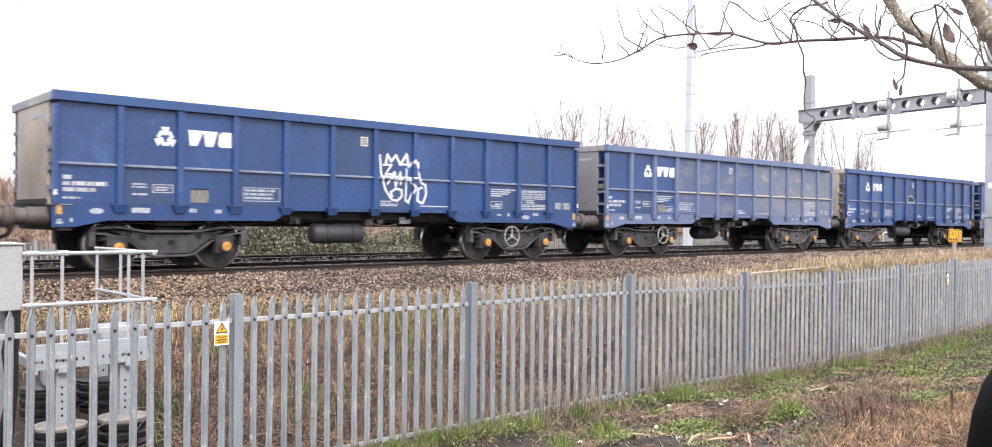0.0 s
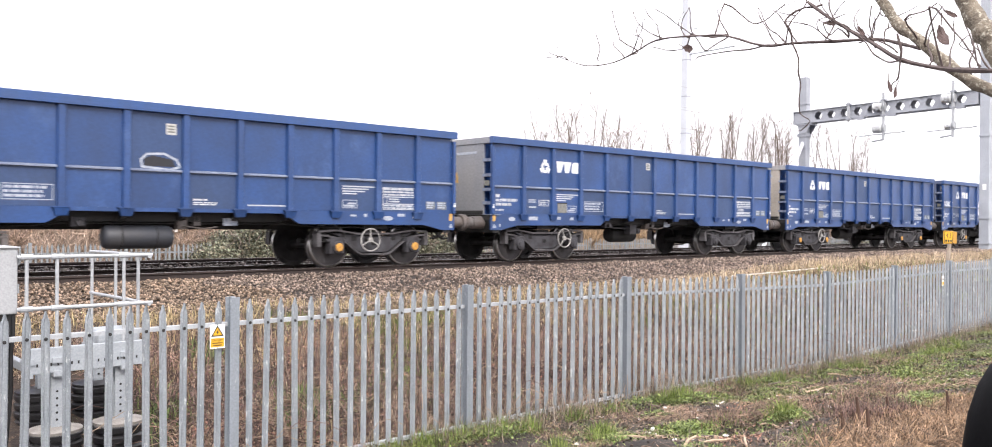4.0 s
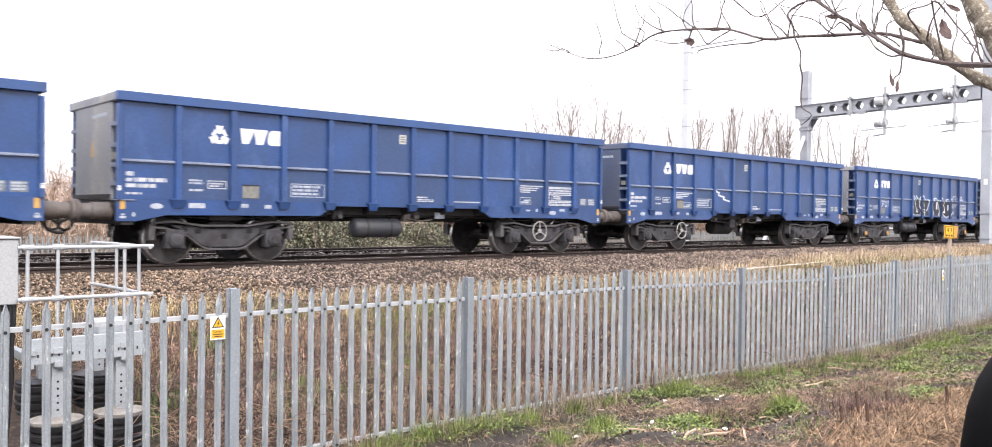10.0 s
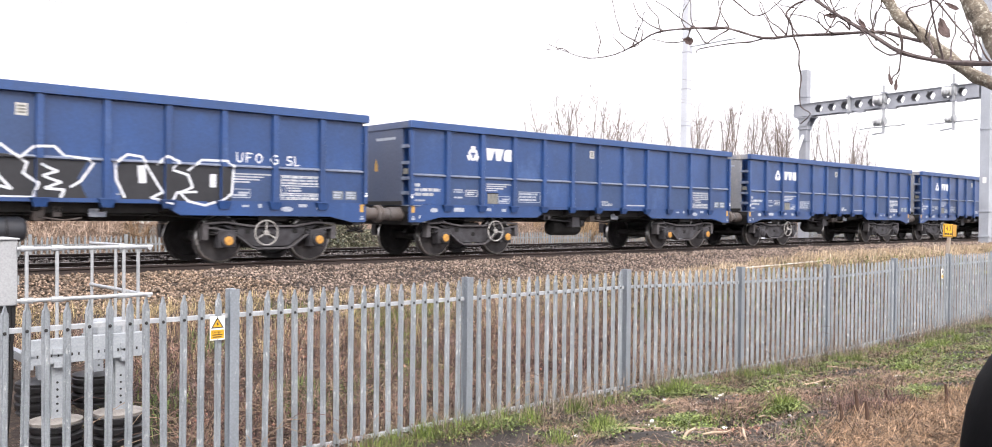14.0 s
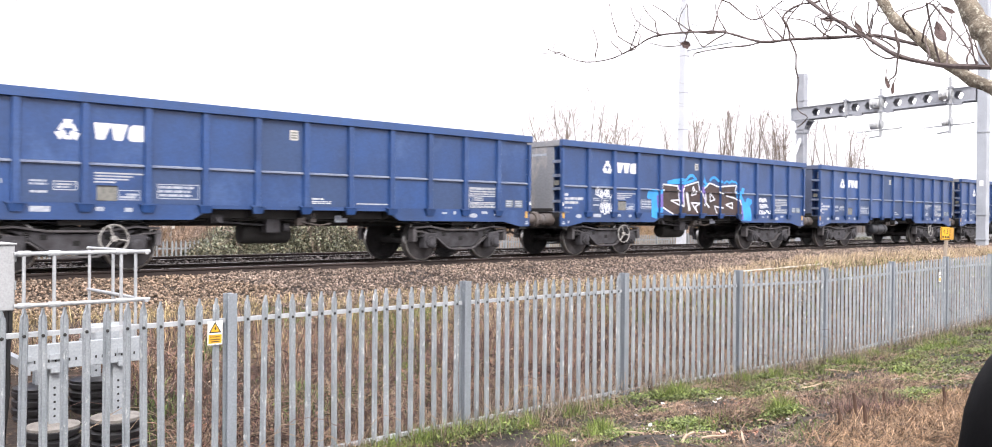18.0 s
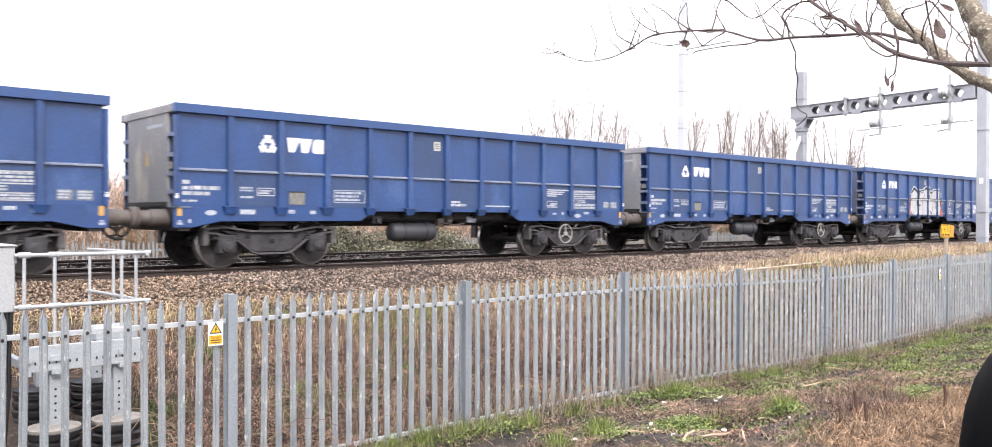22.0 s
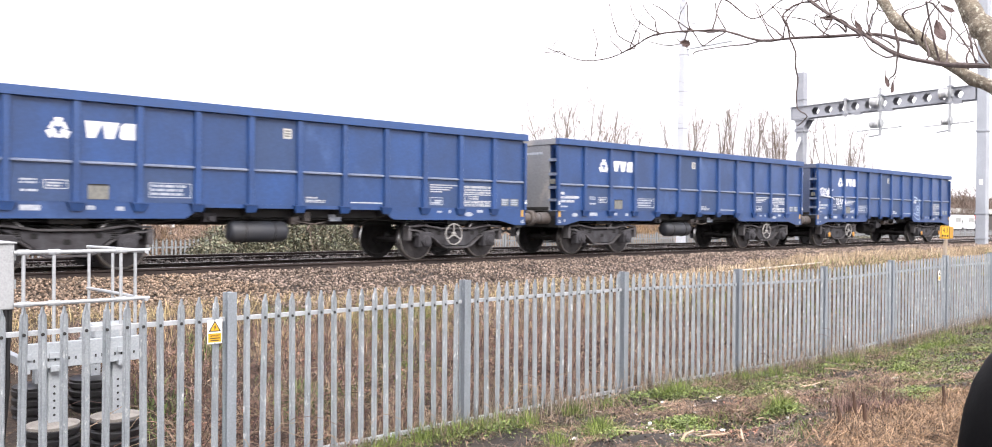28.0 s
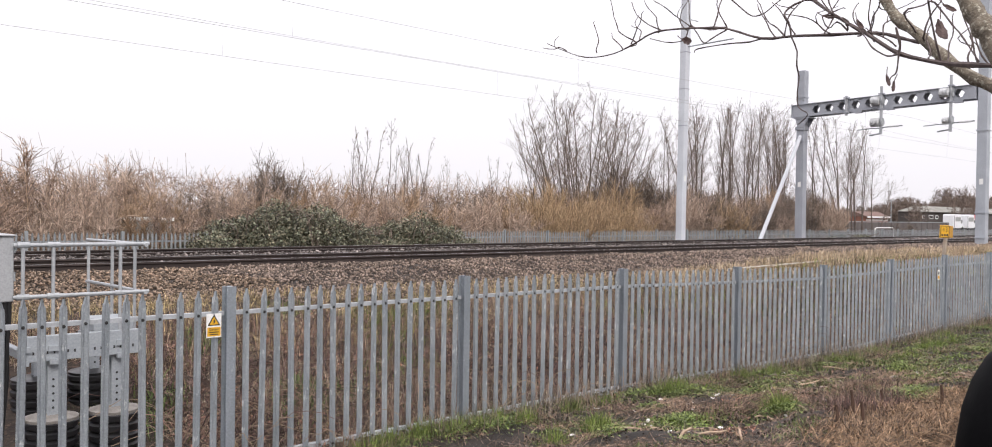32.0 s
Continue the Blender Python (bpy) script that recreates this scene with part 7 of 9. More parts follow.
    for pts in ([(4.36, 1.83, 1.79), (4.38, 1.9, 1.8), (4.4, 1.98, 1.85), (4.42, 2.03, 1.91), (4.43, 2.1, 1.98)],
                [(4.33, 1.83, 1.92), (4.36, 1.83, 1.78), (4.37, 1.84, 1.71), (4.37, 1.87, 1.69), (4.37, 1.88, 1.65)],
                [(4.18, 1.62, 1.99), (4.18, 1.52, 1.86), (4.14, 1.46, 1.79), (4.12, 1.38, 1.67)],
                [(4.48, 2.01, 1.91), (4.45, 2.03, 2.01), (4.43, 2.01, 2.11)],
                [(4.79, 3.38, 2.23), (4.84, 3.46, 2.16), (4.84, 3.57, 2.16), (4.8, 3.72, 2.2)],
                [(4.93, 3.18, 2.21), (4.89, 3.28, 2.15), (4.86, 3.32, 2.13), (4.82, 3.36, 2.2), (4.78, 3.38, 2.28), (4.75, 3.37, 2.4)]):
        part("twig", bent(rooted(pts), 0.0056, 0.003, 5, 0.014), SHOOT, tree)
    for pts in ([(4.53, 2.28, 2.11), (4.48, 2.19, 2.04), (4.43, 2.1, 1.98)],
                [(4.38, 1.72, 1.89), (4.38, 1.68, 1.98), (4.38, 1.64, 2.03)],
                [(4.33, 1.8, 1.99), (4.36, 1.72, 2.02), (4.37, 1.66, 2.05)],
                [(4.59, 2.21, 2), (4.56, 2.25, 2.05), (4.55, 2.29, 2.02), (4.52, 2.32, 2.09)]):
        part("twig", bent(rooted(pts), 0.0056, 0.003, 5, 0.014), SHOOT, tree)
    r = random.Random(77)
    spines = (([(4.16, 1.26, 1.64), (4.33, 1.62, 1.72), (4.45, 2, 1.91), (4.58, 2.31, 2.12)], 8, 0.2), ([(4.65, 1.94, 1.93), (4.72, 2.37, 2.02), (4.76, 2.83, 2.07)], 8, 0.24),
              ([(4.77, 3.25, 2.2), (4.76, 3.69, 2.22), (4.82, 4.07, 2.14), (4.77, 4.5, 2.21)], 7, 0.2), ([(4.37, 1.32, 1.51), (4.48, 1.66, 1.77), (4.58, 1.94, 2.03)], 3, 0.2))
    for line, count, size in spines:
        for k in range(count):
            u = (k + r.random()) / count * (len(line) - 1.001)
            p = Vector(line[int(u)]).lerp(Vector(line[int(u) + 1]), u % 1)
            d, pts = Vector((r.gauss(0, 0.4), r.gauss(0, 0.6), r.uniform(0.5, 1.3))).normalized(), [p]
            for j in range(4):
                d = (d + Vector((r.gauss(0, 0.3), r.gauss(0, 0.35), r.gauss(0.12, 0.25)))).normalized()
                pts.append(pts[-1] + d * size * r.uniform(0.3, 1.0) / 2.2)
            part("twig", bent(pts, 0.0050, 0.0024, 5, 0.012), SHOOT, tree)
            if k % 3 == 0:
                q = [pts[2], pts[2] + Vector((r.gauss(0, 0.03), r.gauss(0, 0.05), 0.05)), pts[2] + Vector((r.gauss(0, 0.04), r.gauss(0, 0.08), 0.1))]
                part("twig", bent(q, 0.0034, 0.002, 4, 0.008), SHOOT, tree)
    for x, y, z, long, wide, tilt in ((4.04, 1.51, 1.82, 0.052, 0.028, 80), (4.79, 3.41, 2.14, 0.036, 0.03, 20), (4.04, 1.48, 1.91, 0.034, 0.012, 30), (4.44, 2.07, 1.99, 0.034, 0.014, 60), (4.53, 2.29, 2.08, 0.034, 0.014, 10), (4.36, 1.88, 1.67, 0.034, 0.011, 75), (4.38, 1.86, 1.64, 0.032, 0.01, 95)):
        outline = [(long * (0.92 * math.cos(a) + 0.08 * math.cos(5 * a + x * 9)), wide * math.sin(a) * (0.8 + 0.3 * math.cos(a)) * (1 + 0.16 * math.sin(7 * a + z * 30))) for a in (6.283 * k / 18 for k in range(18))]
        curl = [0.5 * wide * math.sin(34 * u + 5 * z) + 9 * v * v for u, v in outline]
        g = Geo()
        g.add([(u, c + 0.002, v) for (u, v), c in zip(outline, curl)] + [(u, c - 0.002, v) for (u, v), c in zip(outline, curl)] + [(0, 0.006, 0), (0, 0.003, 0)],
              [(36, k, (k + 1) % 18) for k in range(18)] + [(37, 18 + (k + 1) % 18, 18 + k) for k in range(18)] + [(k, 18 + k, 18 + (k + 1) % 18, (k + 1) % 18) for k in range(18)])
        g.tube([(-long * 0.85, 0, 0), (-long * 1.3, 0, 0.004), (-long * 1.9, 0.002, 0.012)], 0.0026, 4)
        part("dead_leaf", g, BROWNLEAF, tree, "shrivelled brown leaf", at=pose(x, y, z, 0, tilt, -42))


build_tree_near()


def ribbons(start, end, width, r_side):
    """Thin tapering strips from start to end, as an array of quads."""
    d = end - start
    s = np.cross(d, r_side)
    s /= np.maximum(np.linalg.norm(s, axis=1), 1e-6)[:, None]
    w = np.broadcast_to(np.asarray(width, float), (len(d),))[:, None] / 2
    return np.stack([start - s * w, start + s * w, end + s * w * 0.55, end - s * w * 0.55], 1)


def quads_mesh(name, quads, material):
    v = np.vstack([q.reshape(-1, 3) for q in quads])
    return raw_mesh(name, v, np.arange(len(v)).reshape(-1, 4), material)


def unit(v):
    return v / np.maximum(np.linalg.norm(v, axis=1), 1e-6)[:, None]


def stem_tree(seed, stems, reach, lift, count, twig=0.021, radius=0.0055, side=0.0):
    """Slender upright stems, each a base place, a lean and a height, with rising side shoots and fine twigs."""
    g = np.random.default_rng(seed)
    wood, quads = Geo(), []
    for bx, by, lx, ly, h in stems:
        steps = 9
        p, d = np.array((bx, by, -0.1)), np.array((lx, ly, 1.0))
        pts = [p]
        for k in range(steps):
            d = d + g.normal(0, 0.05, 3) * (1, 1, 0.3) + np.array((-lx, -ly, 0)) * 0.03
            p = p + d / np.linalg.norm(d) * h / steps
            pts.append(p)
        wood.tube(pts, [h * radius * (1 - 0.80 * k / steps) + 0.003 for k in range(steps + 1)], 5, False)
        pts = np.array(pts)
        # boughs that leave the stem at a slant and curve upwards, each with shoots, each shoot with twigs
        n = int(count * h / 14)
        u = 0.24 + 0.74 * g.random(n) ** 0.9
        i = np.minimum((u * steps).astype(int), steps - 1)
        root = pts[i] + (pts[i + 1] - pts[i]) * (u * steps - i)[:, None]
        a = g.uniform(0, 6.28, n)
        out = np.stack([np.cos(a) + side, np.sin(a), 0 * a], -1)
        length = reach * (1.25 - 0.85 * u) * g.uniform(0.5, 1.25, n)
        d0 = unit(out + np.array((0, 0, 1)) * lift * g.uniform(0.6, 1.3, (n, 1)))
        d1 = unit(d0 + np.array((0, 0, 0.55)) + g.normal(0, 0.16, (n, 3)))
        mid = root + d0 * length[:, None] * 0.5
        tip = mid + d1 * length[:, None] * 0.6
        rs = g.normal(0, 1, (n, 3))
        quads += [ribbons(root, mid, twig * 2.0, rs), ribbons(mid, tip, twig * 1.15, rs)]
        for _ in range(6):
            w = g.random((n, 1))
            q = np.where(w < 0.35, root + (mid - root) * (0.4 + w), mid + (tip - mid) * w)
            e = unit(d1 + g.normal(0, 0.42, (n, 3)) + np.array((0, 0, 0.30)))
            long = (length * (1 - 0.5 * w[:, 0]) * g.uniform(0.25, 0.6, n))[:, None]
            end = q + e * long
            quads.append(ribbons(q, end, twig * 0.85, g.normal(0, 1, (n, 3))))
            for _ in range(2):
                v = g.uniform(0.25, 0.95, (n, 1))
                f = unit(e + g.normal(0, 0.45, (n, 3)) + np.array((0, 0, 0.2)))
                quads.append(ribbons(q + (end - q) * v, q + (end - q) * v + f * long * g.uniform(0.3, 0.6, (n, 1)), twig * 0.6, g.normal(0, 1, (n, 3))))
    limbs = raw_mesh("trunk", np.array(wood.v), np.array(wood.f), BARK)
    return limbs, quads_mesh("twig_mass", quads, TWIG)


def brush(seed, wide, high, stems, per, material, upright=0.3, twig=0.019, out_bias=0.6):
    """A rounded leafless shrub: stems that spread from the foot and a cloud of short twigs along them."""
    g = np.random.default_rng(seed)
    a = g.uniform(0, 6.28, stems)
    q = g.random(stems) ** 0.5
    foot = np.stack([0.25 * wide * q * np.cos(a), 0.25 * wide * q * np.sin(a), -0.1 + 0 * a], -1)
    end = np.stack([wide * q * np.cos(a), wide * q * np.sin(a), high * (np.sqrt(np.maximum(1.02 - 0.8 * q * q, 0.05)) * g.uniform(0.72, 1.05, stems))], -1)
    bend = foot * 0.45 + end * 0.55 + np.array((0, 0, 0.12 * high)) + g.normal(0, 0.10, (stems, 3)) * wide
    wood = Geo()
    for k in range(stems):
        pts = [foot[k] * (1 - u) ** 2 + bend[k] * 2 * u * (1 - u) + end[k] * u * u for u in (0, 0.25, 0.5, 0.75, 1)]
        wood.tube(pts, [0.022, 0.017, 0.013, 0.009, 0.004], 4, False)
    n = stems * per
    k = np.repeat(np.arange(stems), per)
    u = (0.12 + 0.9 * g.random(n) ** 0.8)[:, None]
    p = foot[k] * (1 - u) ** 2 + bend[k] * 2 * u * (1 - u) + end[k] * u * u
    tang = unit(2 * (1 - u) * (bend[k] - foot[k]) + 2 * u * (end[k] - bend[k]))
    d = unit(tang * out_bias + g.normal(0, 0.62, (n, 3)) + np.array((0, 0, upright)))
    length = g.uniform(0.12, 0.62, n)[:, None] * high / 3.2
    mid = p + d * length
    quads = [ribbons(p, mid, twig, g.normal(0, 1, (n, 3)))]
    for _ in range(2):
        w = g.random((n, 1))
        e = unit(d + g.normal(0, 0.6, (n, 3)) + np.array((0, 0, upright * 0.6)))
        quads.append(ribbons(p + (mid - p) * w, p + (mid - p) * w + e * length * g.uniform(0.3, 0.8, (n, 1)), twig * 0.8, g.normal(0, 1, (n, 3))))
    return raw_mesh("stem_mass", np.array(wood.v), np.array(wood.f), material), quads_mesh("twig_mass", quads, material)


def plant(name, meshes, label, category, at, group, wood="trunk"):
    t = thing(name, label, category, at, group)
    tagged(part(wood, meshes[0], BARK, t), kind="stuff" if wood == "stem_mass" else "")
    tagged(part("twig_mass", meshes[1], TWIG, t), kind="stuff")
    return t


def sized(x, y, turn, s, sz=None):
    return pose(x, y, ground_z(x, y) - 0.05, 0, 0, turn) @ Matrix.Diagonal((s, s, sz or s, 1))


rt = random.Random(4)
BARE = "bare trees beyond the line"
fan = [(0.27 * k - 2.2 + rt.uniform(-0.12, 0.12), rt.uniform(-0.8, 0.8), 0.13 * (0.27 * k - 2.2) * rt.uniform(0.8, 1.2), rt.uniform(-0.1, 0.1), rt.uniform(9.4, 10.9) - 0.035 * (k - 8) ** 2) for k in range(17)]
fan_tree = stem_tree(13, fan, 2.4, 1.25, 40, 0.015, 0.0055)
tall = [stem_tree(40 + k, [(rt.uniform(-0.5, 0.5), rt.uniform(-0.5, 0.5), rt.uniform(-0.06, 0.06), rt.uniform(-0.06, 0.06), rt.uniform(10.4, 12.8)) for _ in range(2 + k % 3)], (2.1, 1.6, 2.3, 1.9)[k], (1.5, 1.9, 1.2, 1.4)[k], 66, 0.0125, 0.0062) for k in range(4)]
slim = [stem_tree(50 + k, [(rt.uniform(-0.7, 0.7), rt.uniform(-0.6, 0.6), rt.uniform(-0.05, 0.05), rt.uniform(-0.05, 0.05), rt.uniform(4.6, 7.3)) for _ in range(2 + k % 2)], 1.0, 1.7, 44, 0.013, 0.0052) for k in range(3)]
side_tree = stem_tree(15, [(0, 0, 0.10, 0.0, 8.4), (0.5, 0.2, 0.42, 0.05, 6.2)], 3.0, 0.75, 56, 0.014, 0.0085, 0.9)
plant("fan_shaped_tree", fan_tree, "bare many-stemmed tree with a fan-shaped crown beyond the line", "tree", sized(39.9, 36, 0, 1.08, 0.95), BARE)
plant("fan_shaped_tree", fan_tree, "bare many-stemmed tree with a fan-shaped crown beyond the line", "tree", sized(43.2, 38.5, 170, 1.15, 0.9), BARE)
plant("leaning_tree", side_tree, "bare tree with wide side branches beyond the line", "tree", sized(42.6, 34.8, -40, 1.0), BARE)
for k, (x, y, s) in enumerate(((50.2, 36, 0.86), (52.0, 36, 0.88), (53.5, 37, 0.98), (55.5, 35.5, 0.92), (57.6, 37, 1.0), (59.6, 36.5, 1.0), (61.5, 37, 1.04), (63.5, 36, 1.0), (64.8, 36.6, 0.95), (72.5, 37, 1.0), (75.5, 36.5, 1.06), (77.4, 36.2, 1.0), (78.6, 38, 1.08), (81.0, 37.5, 0.92), (69, 40, 0.8), (54.6, 38.2, 0.88), (59.2, 38.6, 0.92), (51.2, 38.4, 0.82), (62.6, 38.4, 0.98), (66.4, 38, 0.9))):
    plant("bare_tree", tall[(k * 3 + k // 4) % 4], "tall slender bare tree beyond the line", "tree", sized(x, y, rt.uniform(0, 360), s), BARE)
plant("leaning_tree", side_tree, "bare tree with wide side branches beyond the line", "tree", sized(80.5, 36, -30, 0.95), BARE)
for k, (x, y, s) in enumerate(((23.4, 36, 0.92), (24.2, 36.5, 0.96), (25.2, 36, 0.86), (26.2, 37, 1.0), (27.0, 36, 0.90), (28.1, 36.5, 0.84), (29.2, 36.2, 0.76), (32.6, 36, 0.80), (34.2, 35, 0.9), (35.4, 36, 1.0), (30.9, 37, 0.66), (17.8, 35, 0.62))):
    plant("slim_tree", slim[k % 3], "thin bare sapling stems beyond the line", "tree", sized(x, y, rt.uniform(0, 360), s), BARE)

shrubs = [brush(21 + k, 1.5, 3.2, 15, 78, (TWIG_BEIGE, TWIG_GREY, TWIG_TAN, TWIG_BEIGE, TWIG_GREY, TWIG_BEIGE)[k], (0.45, 0.2, 0.6, 0.8, 0.3, 0.3)[k]) for k in range(6)]
shrubs += [brush(71 + k, 1.5, 3.2, 15, 60, (TWIG, TWIG_GREY)[k], 0.4) for k in range(2)]
willow = [brush(31 + k, 1.9, 3.4, 34, 46, TWIG_ORANGE, 0.75, 0.017, 1.0) for k in range(2)]
thorn = [brush(37 + k, 1.4, 3.4, 14, 75, TWIG_DARK, 0.25, 0.014) for k in range(2)]
SCRUB = "scrub behind the far fence"
for k in range(150):
    y = (29.6, 31.0, 32.6, 34.4, 36.4)[k % 5] + rt.uniform(-0.5, 0.5)
    x = (5 + 60 * (k / 150) + rt.uniform(-0.8, 0.8)) * y / 32.0
    s = rt.uniform(0.78, 1.12) * (1.16 if x < 16 else 1.05 if x < 24 else 1.1 if x < 41 else 1.25) * (0.82 if y < 31.8 else 1.0)
    orange = 31 < x * 32 / y < 41 and y < 35.5 or 47.5 < x * 32 / y < 51 and y < 32
    if orange:
        plant("willow_scrub", willow[k % 2], "leafless orange-tan willow scrub behind the far fence", "shrub", sized(x, y, rt.uniform(0, 360), s * 0.98), SCRUB, "stem_mass")
    else:
        dark = rt.random() < (0.36 if 42 < x < 52 else 0.06 if x < 22 else 0.18)
        plant("bare_shrub", thorn[k % 2] if dark else shrubs[6 + k % 2] if x > 45 and k % 3 == 0 else shrubs[rt.randrange(6)], "dark twiggy leafless thorn bush behind the far fence" if dark else "leafless brown shrub behind the far fence", "shrub", sized(x, y, rt.uniform(0, 360), s, s * rt.uniform(0.85, 1.12)), SCRUB, "stem_mass")
for x, y, s, sz in ((19.1, 36.2, 1.15, 1.52), (18.4, 36.4, 0.9, 1.28), (19.8, 36.6, 0.8, 1.3), (46.0, 35.5, 1.3, 1.6), (48.5, 35.5, 1.3, 1.5), (44.5, 36.0, 1.2, 1.75), (43.2, 36.4, 1.2, 1.6), (47.3, 36.6, 1.3, 1.7)):
    plant("thorn_bush", thorn[0], "tall dark twiggy thorn bush beyond the line", "bush", sized(x, y, rt.uniform(0, 360), s, sz), SCRUB, "stem_mass")
far_open = brush(63, 4.2, 10.5, 16, 34, TWIG, 0.5, 0.055)
far_crown = brush(61, 3.0, 6.5, 22, 90, TWIG, 0.4, 0.05)
for k, (x, s) in enumerate(((176, 0.6), (181, 0.66), (186, 0.62), (191, 0.7), (196, 0.74), (200, 0.72), (204, 0.7), (208, 0.76), (212, 0.86), (216, 0.98), (220, 1.1), (224, 1.2), (228, 1.18), (233, 1.0), (238, 0.92), (243, 0.96), (248, 1.1), (253, 1.2), (257.5, 1.75), (262, 1.3), (267, 1.36), (273, 1.3), (280, 1.36), (288, 1.4), (298, 1.4), (310, 1.5))):
    for row in (0, 1):
        plant("distant_tree", far_crown, "bare purple-brown tree in the far belt of trees", "tree", sized(x + 2.2 * row, 91 + 5 * row, rt.uniform(0, 360), s * (1 - 0.12 * row), s * rt.uniform(0.92, 1.05) * (1 - 0.12 * row)), "distant trees", "stem_mass")
for k, (x, y, s, sz) in enumerate(((193, 76, 0.75, 0.62), (196, 77, 0.6, 0.58), (219, 75, 0.9, 1.05), (215, 77, 0.8, 0.75), (228, 77, 0.8, 0.8))):
    plant("yard_tree", far_open, "bare round-topped tree before the far building", "tree", sized(x, y, 70 * k, s, sz), "distant trees", "stem_mass")
for x, y, s, sz in ((71.4, 29.4, 0.85, 0.68), (73.2, 29.8, 0.7, 0.55), (86, 34.5, 0.7, 0.45)):
    plant("bare_shrub", thorn[1], "dark twiggy leafless thorn bush behind the far fence", "shrub", sized(x, y, rt.uniform(0, 360), s, sz), SCRUB, "stem_mass")


def build_thicket():
    """The dense depth of the wood behind, as fine crossed twigs under a rolling top."""
    n = 70000
    x = rng.uniform(8, 118, n)
    y = rng.uniform(36.5, 60, n)
    ok = y / x > 0.5
    x, y, n = x[ok], y[ok], int(ok.sum())
    top = np.array([2.55 + 0.8 * noise.noise(Vector((a * 0.25, b * 0.1, 9))) + 0.5 * noise.noise(Vector((a * 0.9, b * 0.3, 2))) for a, b in zip(x, y)])
    z = -1.3 + (top + 1.3) * rng.random(n) ** 0.8
    p = np.stack([x, y, z], -1)
    d = unit(rng.normal(0, 0.6, (n, 3)) + np.array((0, 0, 0.55)))
    return tagged(new("distant_scrub", quads_mesh("distant_scrub", [ribbons(p, p + d * rng.uniform(0.3, 1.1, (n, 1)), rng.uniform(0.012, 0.03, n), rng.normal(0, 1, (n, 3)))], TWIG_GREY)), "dense brown leafless thicket in the distance", "scrub", kind="stuff")


build_thicket()


def leaf_cloud(name, label, material, blobs, per, size, category="bush"):
    """A mound of small leaves on twiggy lumps, with gaps."""
    n = len(blobs) * per
    c = np.repeat(np.array([b[:3] for b in blobs]), per, 0)
    r = np.repeat(np.array([b[3:6] for b in blobs]), per, 0)
    d = rng.normal(0, 1, (n, 3))
    d /= np.linalg.norm(d, axis=1)[:, None]
    d[:, 2] = np.abs(d[:, 2]) * 1.0 - 0.15
    p = c + d * r * rng.uniform(0.72, 1.08, (n, 1))
    p += 0.10 * np.array([noise.noise_vector(Vector(q * 1.7)) for q in p])
    u = rng.normal(0, 1, (n, 3))
    u /= np.linalg.norm(u, axis=1)[:, None]
    v = np.cross(u, rng.normal(0, 1, (n, 3)))
    v /= np.linalg.norm(v, axis=1)[:, None]
    s = size * rng.uniform(0.6, 1.4, (n, 1))
    quad = np.stack([p - u * s, p + v * s * 0.6, p + u * s, p - v * s * 0.6], 1).reshape(-1, 3)
    return raw_mesh(name, quad, np.arange(len(quad)).reshape(-1, 4), material)


def build_brambles():
    rb = random.Random(8)
    for x0, x1, count, low, high in ((11.2, 13.5, 6, -0.1, 0.5), (11.8, 18.6, 24, 0.1, 1.6), (18.4, 22.8, 15, -0.2, 1.25), (22.0, 23.2, 3, -0.5, 0.2), (55, 60, 5, -0.4, 0.2)):
        t = thing("bramble_bush", "dark green bramble mound growing over the far fence", "bush", group="brambles on the far fence")
        blobs = []
        for k in range(count):
            x = x0 + (x1 - x0) * (k + rb.random()) / count
            y = rb.uniform(26.4, 28.6)
            arch = math.sin(math.pi * min(max((x - x0) / (x1 - x0), 0.02), 0.98))
            top = low + (high - low) * arch * rb.uniform(0.75, 1.1) - 0.35 * rb.random() ** 2
            base = ground_z(x, y)
            blobs.append((x, y, base + (top - base) * 0.25, rb.uniform(0.7, 1.2), rb.uniform(0.6, 1.0), (top - base) * 0.75))
        part("leaves", leaf_cloud("leaves", "", IVY, blobs, 3200, 0.042), IVY, t)["kind"] = "stuff"
        g = Geo()
        for x, y, z, a, b, c in blobs:
            for k in range(10):
                q = rb.uniform(0, 6.28)
                g.tube([(x, y, ground_z(x, y)), (x + 0.4 * a * math.cos(q), y + 0.4 * b * math.sin(q), z + 0.7 * c), (x + a * math.cos(q), y + b * math.sin(q), z + c * rb.uniform(0.3, 1.05))], 0.012, 4, False)
        part("stem_mass", g, TWIG, t)["kind"] = "stuff"


build_brambles()


